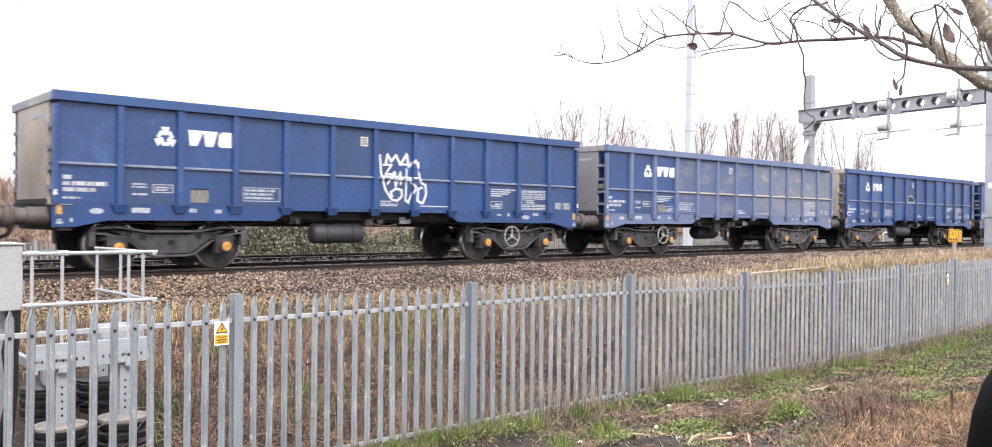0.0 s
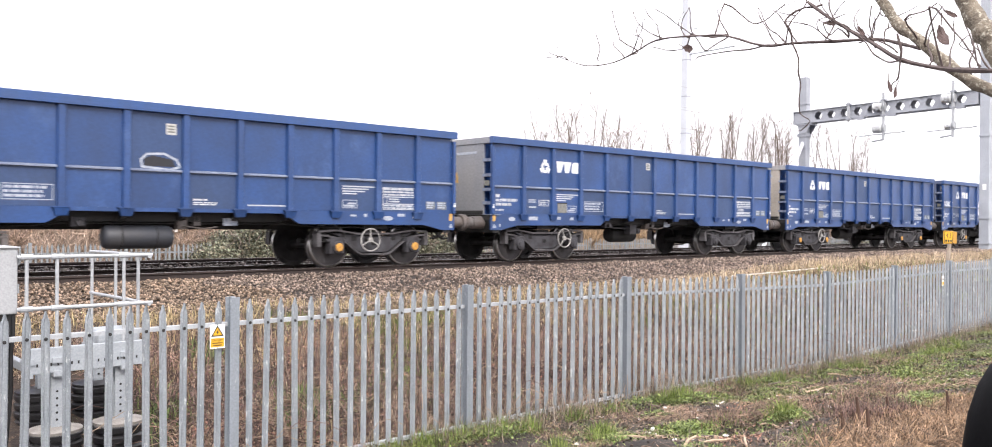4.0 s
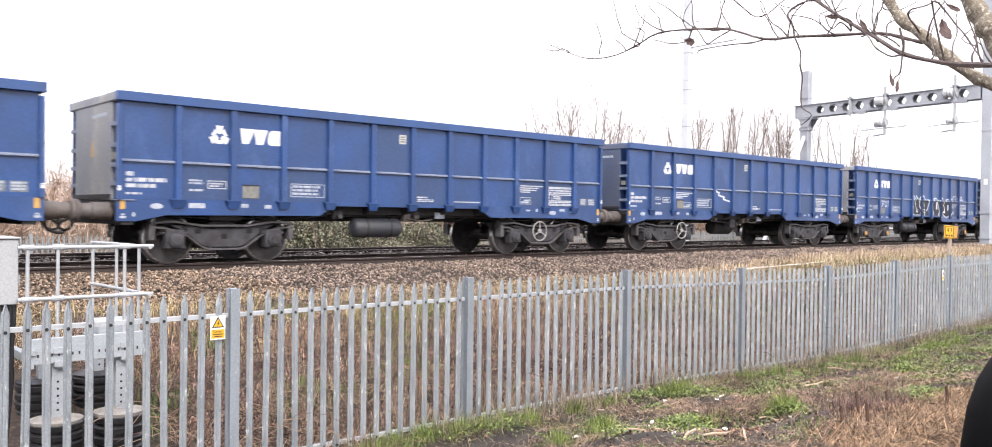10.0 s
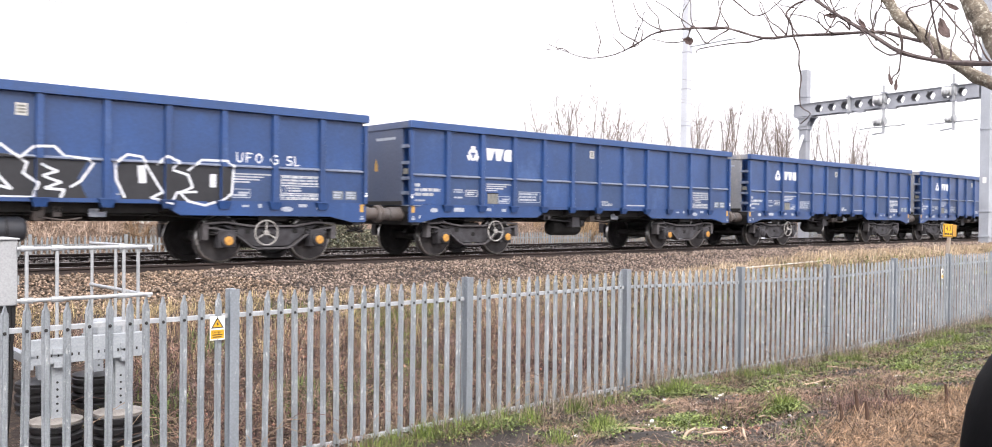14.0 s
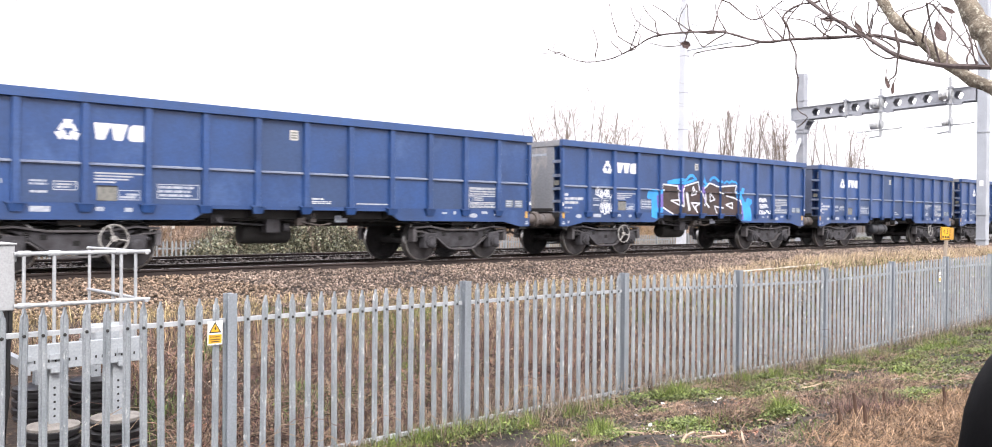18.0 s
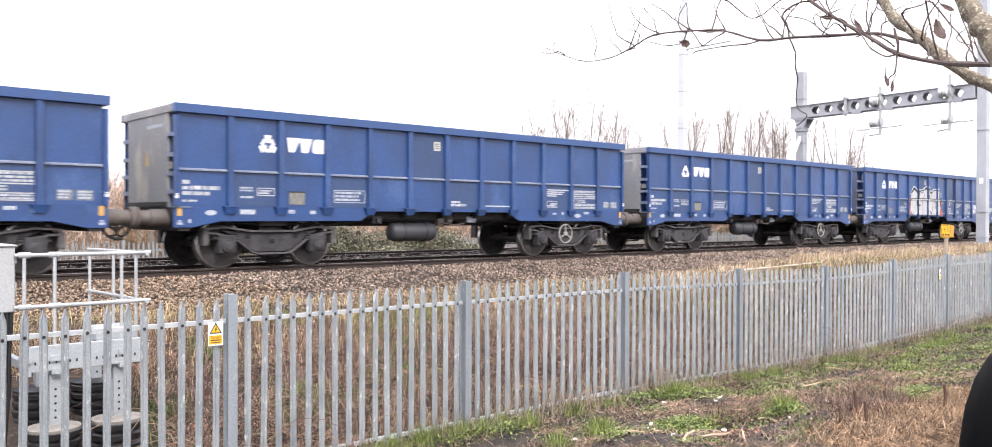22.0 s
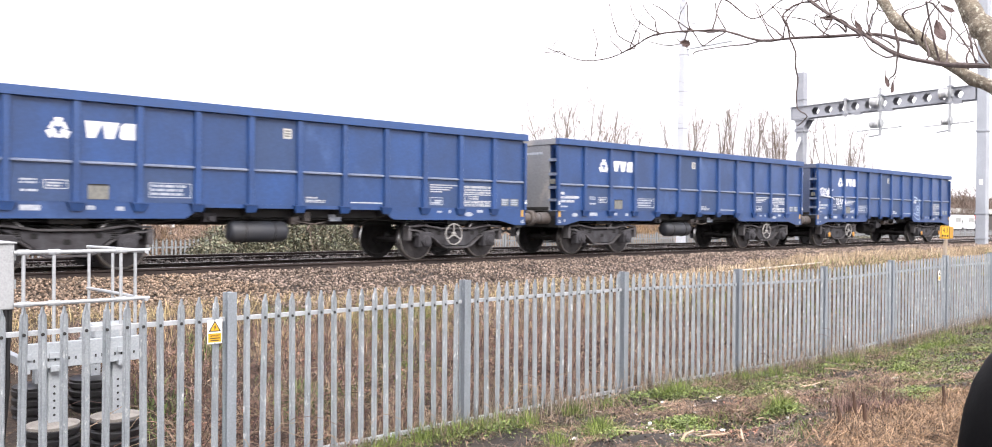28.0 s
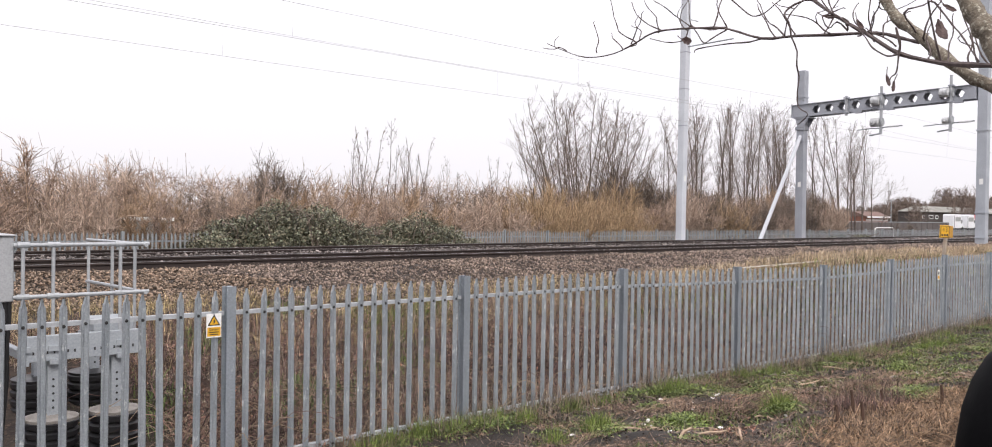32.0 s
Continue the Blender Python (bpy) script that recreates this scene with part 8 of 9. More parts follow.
# ---- buildings and vehicles in the distance ----
def build_far_buildings():
    b = thing("low_building", "long low dark building with a pale sheet roof", "building", pose(204, 80, -1.3))
    part("wall", Geo().box(0, 60, 0, 5, 0, 4.1), WALL_DARK, b)
    part("roof", Geo().prism([(-0.3, 4.1), (5.3, 4.1), (2.5, 5.5)], "x", 2.5, 60.4), ROOF_FAR, b, "grey-green sheet roof")
    part("hip", Geo().add([(-0.4, -0.3, 4.1), (-0.4, 5.3, 4.1), (2.498, 5.3, 4.1), (2.498, -0.3, 4.1), (2.498, 2.5, 5.5)], [(0, 1, 2, 3), (0, 3, 4), (0, 4, 1), (1, 4, 2)]), ROOF_FAR, b, "grey-green sheet roof")
    part("gutter", Geo().box(-0.3, 60.4, -0.44, -0.31, 3.97, 4.11), WALL_DARK, b)
    for x, wide in ((1.0, 1.2), (4.6, 2.6), (8.6, 1.6), (17.0, 1.6), (24.0, 1.6), (31.0, 1.6)):
        win = part("window", Geo().box(x, x + wide, -0.05, -0.002, 2.45, 3.35), SIGN_WHITE, b, "white-framed window")
        part("pane", Geo().box(x + 0.25, x + wide - 0.25, -0.07, -0.051, 2.6, 3.2), GLASS_DARK, win)
    house = thing("distant_depot", "distant low red brick building with a white fascia", "building", pose(185, 84, -1.3))
    part("wall", Geo().box(0, 11, 0, 5, 0, 2.75), BRICK_FAR, house)
    part("roof", Geo().prism([(-0.4, 2.75), (5.4, 2.75), (2.5, 3.9)], "x", -0.3, 11.3), TILE_FAR, house, "dull brown roof")
    part("fascia", Geo().box(-0.3, 11.3, -0.52, -0.41, 2.45, 2.85), SIGN_WHITE, house, "white fascia board")
    part("wall_band", Geo().box(0, 11, -0.04, -0.002, 1.9, 2.15), SIGN_WHITE, house, "white window band")
    lamp = thing("yard_lamp_post", "thin grey lamp post in the distant yard", "lamp post", pose(176.5, 75, -1.3))
    part("pole", Geo().tube([(0, 0, 0), (0, 0, 6.0)], [0.12, 0.08], 8), ZINC_FAR, lamp)
    part("lamp_head", Geo().box(-0.5, 0.2, -0.15, 0.15, 6.0, 6.15), ZINC_FAR, lamp, bevel=0.03)
    yard = thing("yard_fence", "dark close-boarded yard fence with a pale capping rail", "fence", pose(90, 50, -1.3))
    for k in range(24):
        part("panel", Geo().box(2.0 * k, 2.0 * k + 1.9, 0, 0.06, 0, 1.80), FENCE_FAR, yard)
        part("post", Geo().box(2.0 * k + 1.9, 2.0 * k + 2.0, -0.03, 0.09, 0, 1.82), FENCE_FAR, yard)
    part("capping_rail", Geo().box(0, 48, -0.06, 0.12, 1.822, 1.93), ZINC_FAR, yard, "pale grey capping rail")
    shed = thing("pale_shed", "small pale flat-roofed shed among bare bushes", "building", pose(11.28, 30.4, -1.3))
    part("wall", Geo().box(-0.7, 0.7, 0, 0.9, 0, 1.82), ROOF_GREY, shed)
    part("roof", Geo().box(-0.78, 0.78, -0.06, 0.96, 1.82, 1.94), SIGN_WHITE, shed, "white flat roof")
    for x, paint_m, label in ((193.0, VAN_WHITE, "white box van parked by the building"), (200.6, VAN_WHITE, "white box van parked by the building"), (207.8, VAN_RED, "red box van parked by the building")):
        v = thing("parked_van", label, "van", pose(x, 70, -1.3), group="vans by the building")
        part("body", Geo().prism([(0, 0.5), (0, 3.3), (0.2, 3.5), (3.9, 3.5), (4.1, 3.3), (4.1, 0.5)], "y", -1.15, 1.15), paint_m, v, bevel=0.08)
        part("cab", Geo().prism([(4.12, 0.5), (4.12, 2.7), (4.8, 2.6), (5.2, 1.7), (5.6, 1.5), (5.7, 0.5)], "y", -1.05, 1.05), paint_m, v, bevel=0.06)
        part("windscreen", Geo().prism([(4.86, 2.5), (5.23, 1.74), (5.20, 1.72), (4.82, 2.48)], "y", -0.9, 0.9), GLASS_DARK, v)
        part("side_window", Geo().box(4.2, 4.9, -1.07, -1.055, 1.6, 2.4), GLASS_DARK, v)
        part("skirt", Geo().box(0.3, 4.0, -1.0, 1.0, 0.35, 0.5), CABLE, v)
        part("door_frame", Geo().box(0.1, 0.35, -1.165, -1.152, 0.7, 3.2), CABLE, v, "dark door seal")
        part("panel_band", Geo().box(0.7, 3.7, -1.165, -1.152, 2.0, 2.9), ROOF_GREY if paint_m is VAN_WHITE else VAN_RED, v, "dull side panel")
        for wx in (1.0, 4.9):
            for wy in (-1.0, 1.0):
                part("wheel", Geo().lathe([(-0.14, 0.45), (0.14, 0.45)], (wx, wy, 0.45), (0, 1, 0), 14), CABLE, v)
    rail = thing("white_barrier", "white tubular barrier beyond the far fence", "barrier", pose(75.6, 33.5, -1.2))
    part("frame", Geo().tube([(0, 0, 0), (0, 0, 1.25), (0.3, 0, 1.4), (3.6, 0, 1.4), (3.9, 0, 1.25), (3.9, 0, 0)], 0.05, 6), SIGN_WHITE, rail)


build_far_buildings()


# ---- the verge before the fence ----
def build_thatch(name, label, material, centres, per, length, width, spread, lift=0.03, category="dead grass"):
    """Fallen grass: strands lying together, each mat with its own lie."""
    c = np.repeat(np.asarray(centres, float)[:, :2], per, 0)
    a = np.repeat(rng.uniform(0, 6.28, len(centres)), per) + rng.normal(0, 0.5, len(c))
    p = c + rng.normal(0, 1, (len(c), 2)) * spread
    d = np.stack([np.cos(a), np.sin(a)], -1) * (length * rng.uniform(0.4, 1.3, len(c)) / 2)[:, None]
    side = np.stack([-np.sin(a), np.cos(a)], -1) * (rng.normal(0, 0.10, len(c)) * length)[:, None]
    rise = np.abs(rng.normal(0, lift, (3, len(c)))) + 0.006
    rise[1] += lift * 0.8
    pts = [np.column_stack([q, heights(q[:, 0], q[:, 1]) + h]) for q, h in zip((p - d, p + side, p + d), rise)]
    w = width * rng.uniform(0.6, 1.4, len(c))
    up = rng.normal(0, 0.5, (len(c), 3)) + np.array((0, 0, 1))
    return tagged(new(name, quads_mesh(name, [ribbons(pts[0], pts[1], w, up), ribbons(pts[1], pts[2], w, up)], material)), label, category, kind="stuff")


def build_leaves(name, label, material, centres, per, spread, height, size, category="weeds"):
    """Low leafy plants: pointed leaves that rise and arch out from the middle of each."""
    c = np.repeat(np.asarray(centres, float)[:, :2], per, 0)
    n = len(c)
    off = rng.normal(0, 1, (n, 2)) * spread
    p2 = c + off
    rel = np.clip(1.1 - np.linalg.norm(off, axis=1) / (2.2 * spread), 0.1, 1)
    p = np.column_stack([p2, heights(p2[:, 0], p2[:, 1]) + 0.01 + height * rel * rng.uniform(0.2, 1.0, n)])
    a = np.arctan2(off[:, 1], off[:, 0]) + rng.normal(0, 0.9, n)
    s = size * rng.uniform(0.5, 1.4, n)[:, None]
    u = np.stack([np.cos(a), np.sin(a), rng.uniform(-0.5, 0.9, n)], -1) * s
    v = np.stack([-np.sin(a), np.cos(a), rng.normal(0, 0.35, n)], -1) * s * 0.34
    quad = np.stack([p - u * 0.9, p - v + np.array((0, 0, 0.004)), p + u, p + v + np.array((0, 0, 0.004))], 1).reshape(-1, 3)
    return tagged(new(name, raw_mesh(name, quad, np.arange(len(quad)).reshape(-1, 4), material)), label, category, kind="stuff")


def build_verge():
    build_stones("soil_clods", "dark clods and lumps of soil on the verge", 5000, (2, 22), (2.4, 7.2), 0.017, 1.2, CLOD, "soil", 0.03)
    build_blades("soil_litter", "scattered dead stems and leaves on the dark soil", STRAW_BROWN,
                 scatter(17000, (-3, 26), (0.6, 7.3), patchy(1.3, 0.1, 51), 1.1), 0.13, 0.0055, 2.8, "leaf litter")
    build_blades("heaped_stems", "heap of matted grey-brown dead stems", STRAW_BROWN,
                 clumps([(9.1, 4.2), (9.4, 4.3), (8.8, 4.4), (9.9, 4.4), (10.6, 4.7), (8.3, 5.4)], 420, 0.24), 0.17, 0.006, 1.3)
    build_blades("verge_straw", "short dead straw on the soil before the fence", STRAW,
                 scatter(3500, (3, 26), (2.5, 7.3), patchy(1.1, 0.2, 55), 1.3), 0.12, 0.005, 2.2)
    # fresh tufts, low leafy weeds and the rank growth along the fence
    tufts = [(6.94, 5.98), (7.0, 6.05), (6.88, 5.9), (9.2, 6.8), (9.45, 6.75), (9.3, 6.7), (8.3, 4.66), (8.4, 4.72), (7.4, 6.78), (6.6, 6.72), (6.15, 5.85), (5.6, 7.0), (5.35, 7.02), (5.0, 7.0), (5.8, 7.0), (6.08, 6.9), (6.4, 6.95), (4.7, 6.95), (13.9, 6.8), (14.3, 6.7), (17.0, 6.3), (17.5, 6.2), (16.6, 6.4), (15.5, 6.85), (12.1, 6.9), (11.2, 6.9)]
    build_blades("green_tufts", "fresh green grass tufts along the fence foot", GRASS, clumps(tufts, 240, 0.085), 0.21, 0.0055, 1.2)
    foot = scatter(60, (3.5, 22), (6.8, 7.2), None)
    build_blades("fence_foot_grass", "rank green and brown grass along the foot of the fence", GRASS, clumps(foot[:, :2], 60, 0.15), 0.15, 0.006, 1.0)
    build_blades("fence_foot_stems", "dead stems standing along the foot of the fence", STRAW_BROWN, clumps(scatter(120, (3, 24), (6.8, 7.5), None)[:, :2], 60, 0.2), 0.24, 0.005, 1.1)
    build_blades("bleached_stems", "bleached grey stems straggling over the foot of the fence", GREY_STEM, clumps(scatter(150, (5.5, 24), (6.95, 7.32), None)[:, :2], 34, 0.2), 0.36, 0.0045, 0.9)
    build_blades("mulch_twigs", "pale brown broken twigs and mulch lying on the soil", GREY_STEM, scatter(4200, (4, 20), (3.2, 7.2), patchy(1.2, 0.1, 71), 1.2), 0.13, 0.006, 5.0, "leaf litter")
    low = [(7.6, 5.4), (7.75, 5.45), (7.45, 5.35), (7.9, 5.42), (13.4, 5.3), (13.9, 5.5), (13.0, 5.2), (14.4, 5.6), (16.0, 5.5), (15.2, 6.2), (9.6, 3.6), (10.2, 3.8), (11.2, 4.4), (11.8, 4.6), (12.2, 5.1), (10.6, 6.2), (10.0, 6.5), (11.4, 5.9)]
    build_blades("low_green_weeds", "low mats of bright green weeds on the soil", GRASS, clumps(low, 520, 0.2), 0.055, 0.018, 1.5, "weeds")
    many = np.vstack([scatter(50, (8, 26), (4.3, 7.1), patchy(0.45, 0.1, 61)), scatter(70, (11.5, 24), (4.2, 6.9), patchy(0.9, 0.15, 63))])
    build_blades("green_patches", "patches of low green grass on the verge", GRASS, clumps(many[:, :2], 110, 0.17), 0.09, 0.009, 1.4)
    build_blades("weed_patches", "patches of dull green weeds on the verge", WEED, clumps(scatter(190, (5, 24), (3.4, 7.1), patchy(0.8, 0.05, 67))[:, :2], 90, 0.13), 0.07, 0.016, 1.3, "weeds")
    build_blades("dead_bracken", "russet dead bracken and stems near the viewer", RUSSET,
                 np.vstack([scatter(11000, (4.2, 8.8), (1.5, 3.4), lambda x, y: 0.24 < y / x < 0.47 and noise.noise(Vector((x * 1.3, y * 1.3, 3))) > -0.15), clumps([(7.5, 3.1), (8.9, 3.3), (8.4, 2.9), (9.8, 3.3), (8.5, 3.3)], 300, 0.25)]), 0.13, 0.0042, 3.2, "bracken")
    # fallen grass in mats over the whole verge, with bare dark soil between them
    lie = lambda x, y: noise.noise(Vector((x * 1.1, y * 1.1, 91))) > 0.08
    build_thatch("tan_thatch", "mats of fallen tan grass on the verge", TAN_MAT, scatter(260, (4.5, 21), (3.3, 7.0), lie, 1.2), 70, 0.21, 0.0042, 0.13)
    build_thatch("brown_thatch", "mats of fallen brown stems on the verge", STRAW_BROWN, scatter(320, (4.5, 22), (3.0, 7.1), patchy(0.9, 0.02, 95), 1.2), 60, 0.19, 0.0045, 0.17)
    build_thatch("mound_thatch", "pale dead grass combed over a low mound", TAN_MAT, [(8.6, 5.0), (8.8, 5.1), (8.45, 4.9), (8.7, 4.8), (9.0, 5.0), (9.7, 4.5), (9.9, 4.6), (9.5, 4.4), (10.2, 4.8), (11.6, 4.9), (12.0, 5.0)], 190, 0.24, 0.004, 0.15)
    build_thatch("bracken_thatch", "heap of orange-brown dead bracken near the viewer", ORANGE_MAT, scatter(130, (5.6, 10.2), (2.2, 3.5), lambda x, y: 0.25 < y / x < 0.49 and noise.noise(Vector((x * 1.5, y * 1.5, 141))) > -0.2), 85, 0.22, 0.004, 0.14, 0.05, "bracken")
    rust = [(9.9, 6.0), (10.1, 5.9), (9.4, 5.7), (8.3, 5.0), (8.9, 5.4), (9.2, 4.9), (7.3, 4.6), (10.4, 5.2)]
    build_leaves("rust_leaves", "drifts of rust-brown fallen leaves on the soil", RUST_LEAF, rust, 240, 0.16, 0.015, 0.022, "leaf litter")
    build_leaves("ditch_rust_leaves", "rust-brown leaves caught in the ditch growth", RUST_LEAF, scatter(420, (2.5, 20), (7.5, 10.9), clear_of_platform, 1.2), 40, 0.20, 0.22, 0.024, "leaf litter")
    dry = [(8.0, 3.62), (8.2, 3.66), (8.4, 3.7), (8.25, 3.85), (8.05, 3.8), (8.5, 3.55), (8.7, 3.6)]
    build_blades("dry_weed_clump", "mauve-brown dried weeds standing near the viewer", DITCH_STEM, clumps(dry, 520, 0.13), 0.17, 0.0036, 1.0, "weeds")
    leafy = [(9.3, 6.7), (9.0, 6.75), (9.6, 6.72), (9.15, 6.55), (9.45, 6.5), (8.2, 4.6), (8.33, 4.55), (9.6, 3.75), (9.9, 3.9), (9.3, 3.7), (10.1, 4.0), (10.7, 6.3), (13.9, 6.75), (13.4, 6.75), (13.9, 5.43), (13.4, 5.5), (14.3, 5.6), (13.0, 5.3), (16.7, 6.3), (16.2, 6.4), (17.2, 6.4), (15.6, 5.1), (12.6, 4.4),
             (7.6, 5.4), (7.45, 5.35), (7.75, 5.42), (7.6, 5.25), (6.8, 5.6), (6.5, 5.5), (6.2, 6.7), (6.5, 6.8), (5.6, 6.9), (5.9, 6.85), (8.6, 6.85), (11.6, 6.75), (12.3, 6.6), (9.9, 5.9), (8.1, 6.2)]
    build_leaves("leafy_weeds", "clumps of broad-leaved green weeds on the verge", LEAF_GREEN, leafy, 400, 0.13, 0.10, 0.020)
    open_soil = lambda x, y: math.hypot(x - 14.1, y - 6.0) > 0.4
    creep = scatter(520, (8.5, 24), (3.7, 7.1), lambda x, y: open_soil(x, y) and noise.noise(Vector((x * 0.9, y * 0.9, 101))) > 0.16 - 0.022 * (x - 8.5))
    build_leaves("creeping_weeds", "olive creeping weeds spreading over the verge", LEAF_OLIVE, creep, 120, 0.18, 0.05, 0.022)
    build_leaves("bright_weeds", "yellow-green patches of young weeds", LEAF_GREEN, scatter(150, (11, 24), (4.4, 7.0), lambda x, y: open_soil(x, y) and noise.noise(Vector((x * 0.9, y * 0.9, 111))) > 0.18), 190, 0.16, 0.07, 0.022)
    # shreds of leaf and chip lying flat, before the fence and in the ditch
    p = np.vstack([scatter(24000, (-3, 24), (0.4, 7.25), patchy(1.6, -0.05, 121), 1.1), scatter(26000, (-1, 26), (7.3, 11.4), clear_of_platform, 1.5)])
    n = len(p)
    a = rng.uniform(0, 6.28, n)
    s = rng.uniform(0.006, 0.03, n)[:, None]
    u = np.stack([np.cos(a), np.sin(a), rng.normal(0, 0.3, n)], -1) * s
    v = np.stack([-np.sin(a), np.cos(a), rng.normal(0, 0.3, n)], -1) * s * rng.uniform(0.2, 0.6, (n, 1))
    q = p[:, :3] + np.array([0, 0, 0.012])
    quad = np.stack([q - u, q - v, q + u, q + v], 1).reshape(-1, 3)
    tagged(new("leaf_shreds", raw_mesh("leaf_shreds", quad, np.arange(len(quad)).reshape(-1, 4), DEADLEAF)), "brown shreds of leaf and bark on the soil", "leaf litter", kind="stuff")
    q = np.vstack([scatter(40000, (5, 15.5), (3.1, 7.25), patchy(1.8, 0.0, 131), 1.1), scatter(42000, (2.5, 15), (7.3, 11.2), clear_of_platform, 1.2)])
    q[:, 2] += rng.uniform(0.004, 0.035, len(q))
    a = rng.uniform(0, 6.28, len(q))
    s = rng.uniform(0.007, 0.02, len(q))[:, None]
    u = np.stack([np.cos(a), np.sin(a), rng.normal(0, 0.6, len(q))], -1) * s
    v = np.stack([-np.sin(a), np.cos(a), rng.normal(0, 0.6, len(q))], -1) * s * rng.uniform(0.3, 0.8, (len(q), 1))
    quad = np.stack([q[:, :3] - u, q[:, :3] - v, q[:, :3] + u, q[:, :3] + v], 1).reshape(-1, 3)
    tagged(new("fine_litter", raw_mesh("fine_litter", quad, np.arange(len(quad)).reshape(-1, 4), FINE_LITTER)), "small curled brown and olive leaves covering the soil", "leaf litter", kind="stuff")
    r = random.Random(15)
    for k in range(34):
        x, y = r.uniform(6.2, 13), r.uniform(4.4, 6.9)
        t = thing("litter_scrap", "crumpled scrap of pale plastic litter on the soil", "litter", pose(x, y, ground_z(x, y) + 0.012, r.uniform(-20, 20), r.uniform(-20, 20), r.uniform(0, 360)), group="litter on the verge")
        w, d = r.uniform(0.018, 0.055), r.uniform(0.012, 0.03)
        g = Geo().add([(w * i, d * j, r.uniform(0, 0.025) + (0.004 if s else 0)) for s in (0, 1) for i in (-1, 0, 1) for j in (-1, 0, 1)],
                      [(i * 3 + j, i * 3 + j + 1, i * 3 + j + 4, i * 3 + j + 3) for i in (0, 1) for j in (0, 1)] + [(9 + i * 3 + j + 3, 9 + i * 3 + j + 4, 9 + i * 3 + j + 1, 9 + i * 3 + j) for i in (0, 1) for j in (0, 1)])
        part("scrap", g, LITTER, t)
    for x, y, wide, turn in ((12.22, 5.91, 0.06, 20), (12.0, 5.95, 0.04, 60), (12.5, 6.0, 0.045, 100), (10.16, 5.6, 0.05, 40), (10.4, 5.95, 0.03, 0), (8.78, 6.06, 0.035, 30), (8.6, 6.0, 0.04, 70), (7.5, 5.75, 0.035, 10), (7.35, 5.7, 0.04, 80), (7.3, 5.55, 0.03, 120), (7.9, 5.6, 0.03, 45)):
        t = thing("pale_stone", "pale chalky stone lying on the soil", "stone", pose(x, y, ground_z(x, y) + 0.015, r.uniform(-15, 15), r.uniform(-15, 15), turn), group="pale stones on the verge")
        part("stone", Geo().lathe([(-wide, 0.25 * wide), (-0.6 * wide, 0.5 * wide), (0, 0.62 * wide), (0.55 * wide, 0.46 * wide), (wide, 0.2 * wide)], (0, 0, 0), (1, 0.1, 0), 7), LITTER, t)
    for x, y, h, turn, mt in ((7.11, 4.38, 0.24, 35, WOODCHIP), (7.0, 4.6, 0.16, -20, WOODCHIP), (8.5, 4.55, 0.17, 60, WOODCHIP), (8.35, 6.2, 0.2, 5, WOODCHIP), (6.75, 5.3, 0.22, -30, WOODCHIP), (9.6, 5.3, 0.2, 15, BARK), (10.9, 5.7, 0.24, -10, WOODCHIP)):
        t = thing("split_branch", "pale split piece of branch lying on the soil", "stick", pose(x, y, ground_z(x, y) + 0.03, 0, r.uniform(-6, 6), turn), group="sticks on the verge")
        part("piece", Geo().tube([(-h, 0, 0), (-0.3 * h, 0.004, 0.006), (0.4 * h, -0.003, 0.0), (h, 0, 0.01)], [0.010, 0.013, 0.011, 0.005], 6), mt, t)
    for k in range(85):
        x, y = r.uniform(6, 14.5), r.uniform(4.2, 6.9)
        t = thing("broken_stick", "broken brown piece of branch lying on the soil", "stick", pose(x, y, ground_z(x, y) + 0.02, 0, r.uniform(-8, 8), r.uniform(0, 360)), group="sticks on the verge")
        h = r.uniform(0.05, 0.26)
        part("piece", Geo().tube([(-h, 0, 0), (-h * 0.3, r.uniform(-0.02, 0.02), 0.01), (h * 0.4, r.uniform(-0.02, 0.02), 0.0), (h, 0, 0.012)], [q * (1.7 if k % 5 == 0 else 1.0) for q in (0.007, 0.009, 0.008, 0.003)], 5), WOODCHIP if k % 4 == 0 else BARK, t)
    for x, y, h in ((7.77, 3.62, 0.28), (7.27, 3.52, 0.24), (7.32, 3.32, 0.26), (8.81, 3.22, 0.28), (8.7, 3.75, 0.20)):
        t = thing("dead_stalk", "thick dead brown weed stalk near the viewer", "weed stalk", pose(x, y, ground_z(x, y) - 0.02), group="dead stalks")
        part("stalk", Geo().tube([(0, 0, 0), (0.01, 0, h * 0.6), (0.0, 0.01, h)], [0.016, 0.018, 0.012], 7), STALK, t)
    # arching bramble canes through and behind the fence
    for name, count, ys, mt in (("bramble_canes", 1100, (7.4, 10.2), DITCH_STEM), ("fence_canes", 420, (7.05, 8.6), WOODCHIP)):
        g = Geo()
        for k in range(count):
            x, y = 3.3 + 20 * r.random() ** 1.3, r.uniform(*ys)
            a, length, h = r.uniform(0, 6.28), r.uniform(0.4, 1.1), r.uniform(0.1, 0.55)
            z = ground_z(x, y)
            pts = []
            for j in range(7):
                u = j / 6
                px, py = x + length * u * math.cos(a + 0.5 * u), y + length * 0.6 * u * math.sin(a + 0.5 * u)
                pts.append((px, max(py, 7.02), max(z + 3.2 * h * u * (1 - 0.75 * u), ground_z(px, py)) + r.gauss(0, 0.015)))
            g.tube(pts, 0.0034, 3, False)
        tagged(new(name, raw_mesh(name, np.array(g.v), np.array(g.f), mt)), "arching dead bramble canes tangled along the fence", "brambles", kind="stuff")


build_verge()


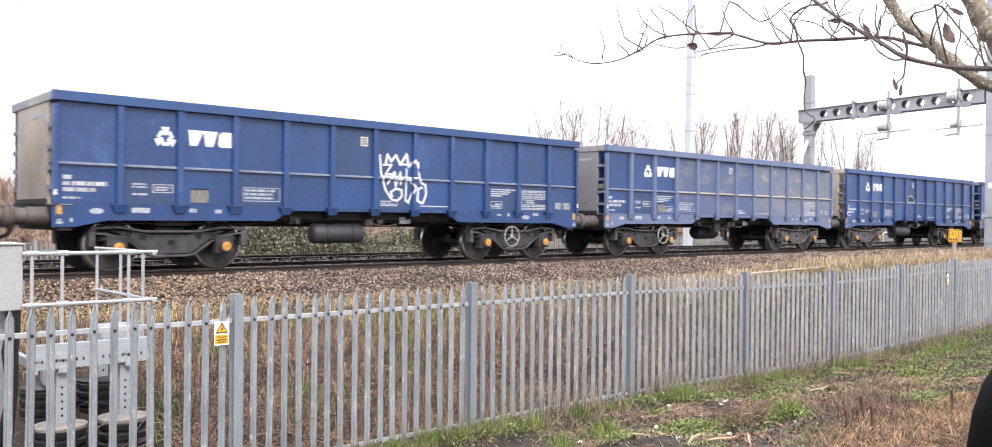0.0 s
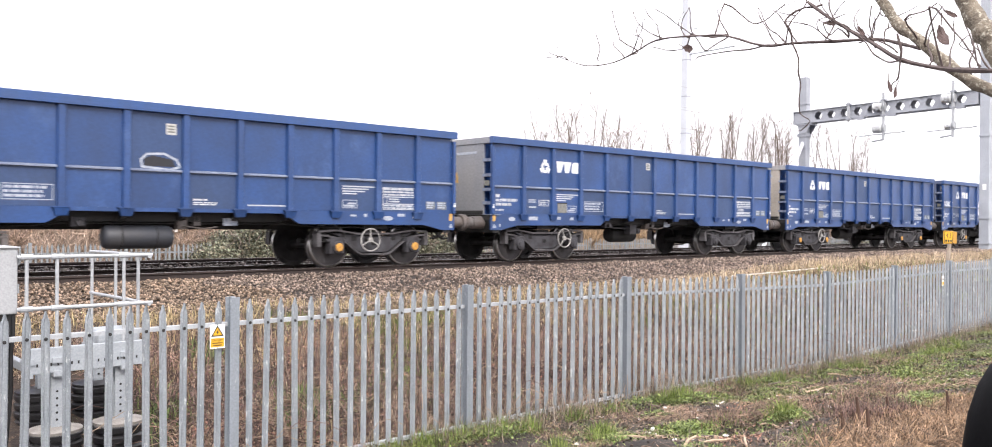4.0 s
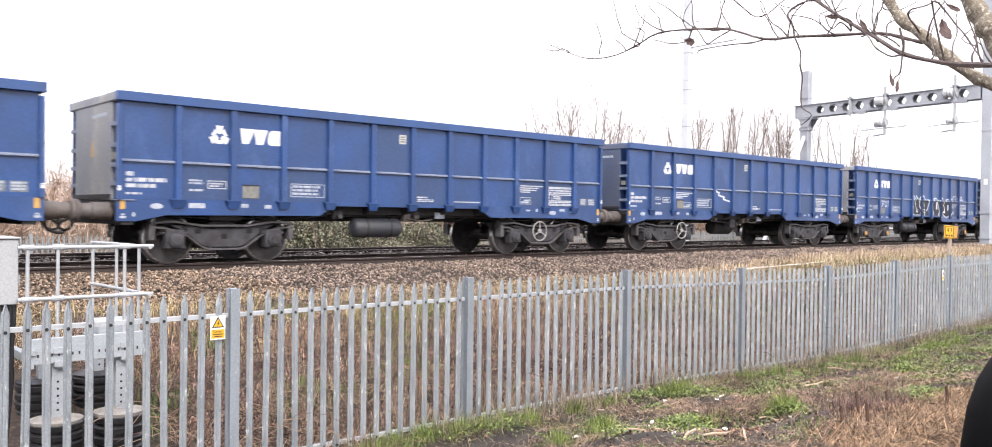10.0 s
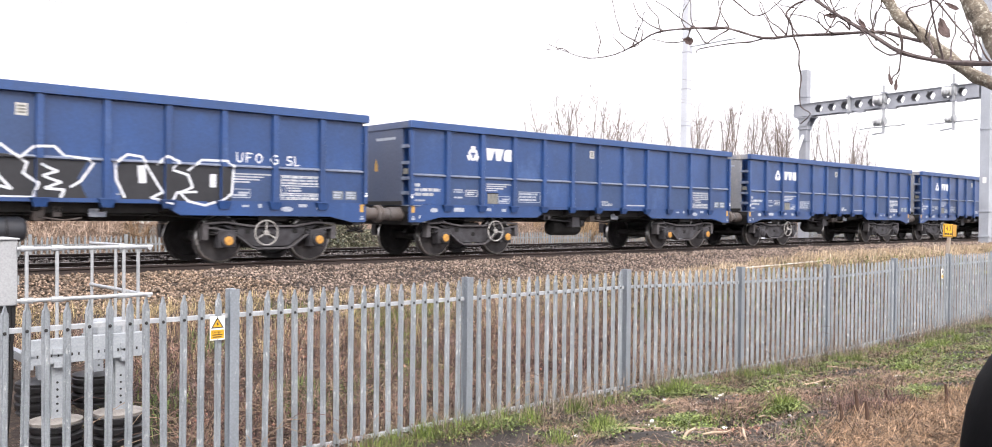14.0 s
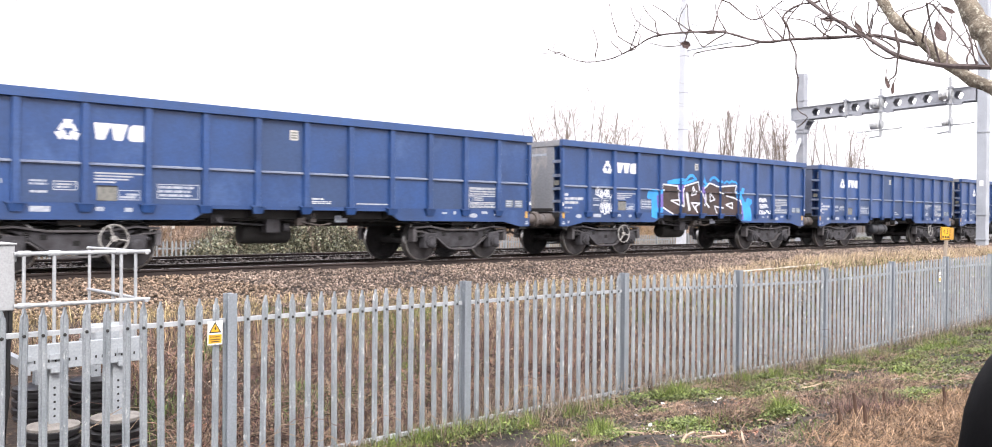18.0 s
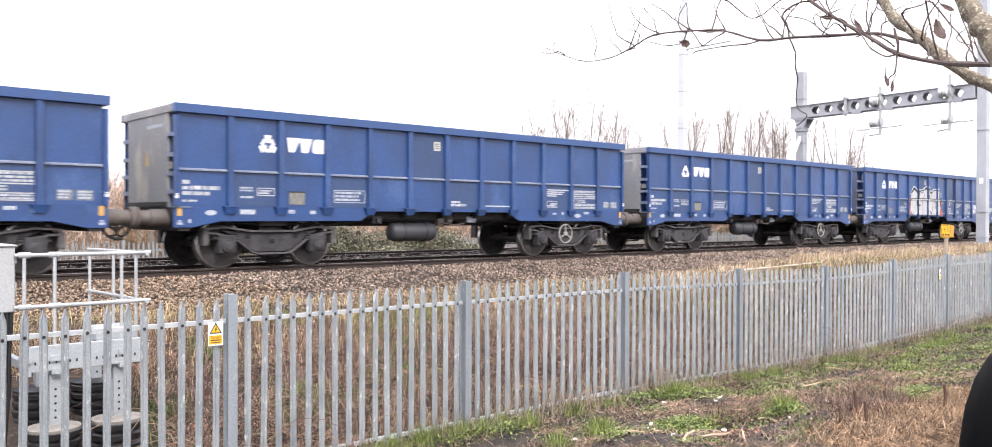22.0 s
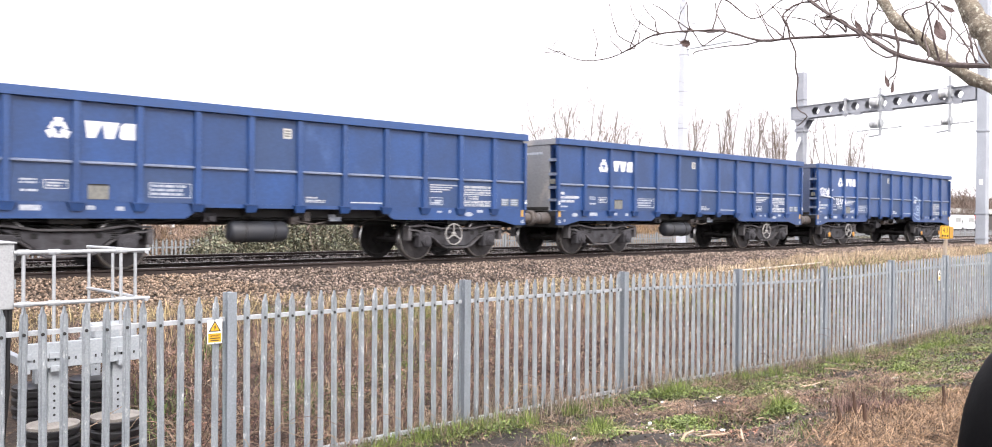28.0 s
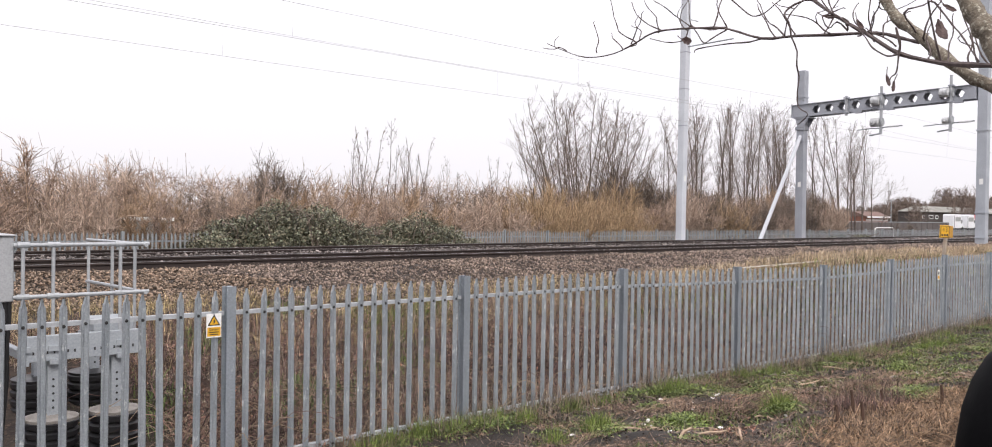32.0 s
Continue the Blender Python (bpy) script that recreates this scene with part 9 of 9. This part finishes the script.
# ---- what moves ----
def motions():
    seconds = [k * 1.0 for k in range(33)]
    for i, wagon in enumerate(wagons):
        k = i + FIRST
        walk(wagon, [(t, pose(train_x(t) + k * PITCH, YC, 0)) for t in seconds])
        near = [n for n in range(0, 481) if -15.0 < train_x(n / 15) + k * PITCH < 62.0]
        if not near:
            continue
        times = sorted({0.0, *(n / 15 for n in near), SECONDS})
        first, last = near[0] / 15, near[-1] / 15
        for bogie in (b for b in wagon.children if b.name.split(".")[0] == "bogie"):
            for ws in (c for c in bogie.children if c.name.split(".")[0] == "wheelset"):
                dx = ws.matrix_basis.translation.x
                walk(ws, [(t, pose(dx, 0, WHEEL_R, 0, math.degrees(train_x(min(max(t, first), last)) / WHEEL_R) % 360, 0)) for t in times])


motions()
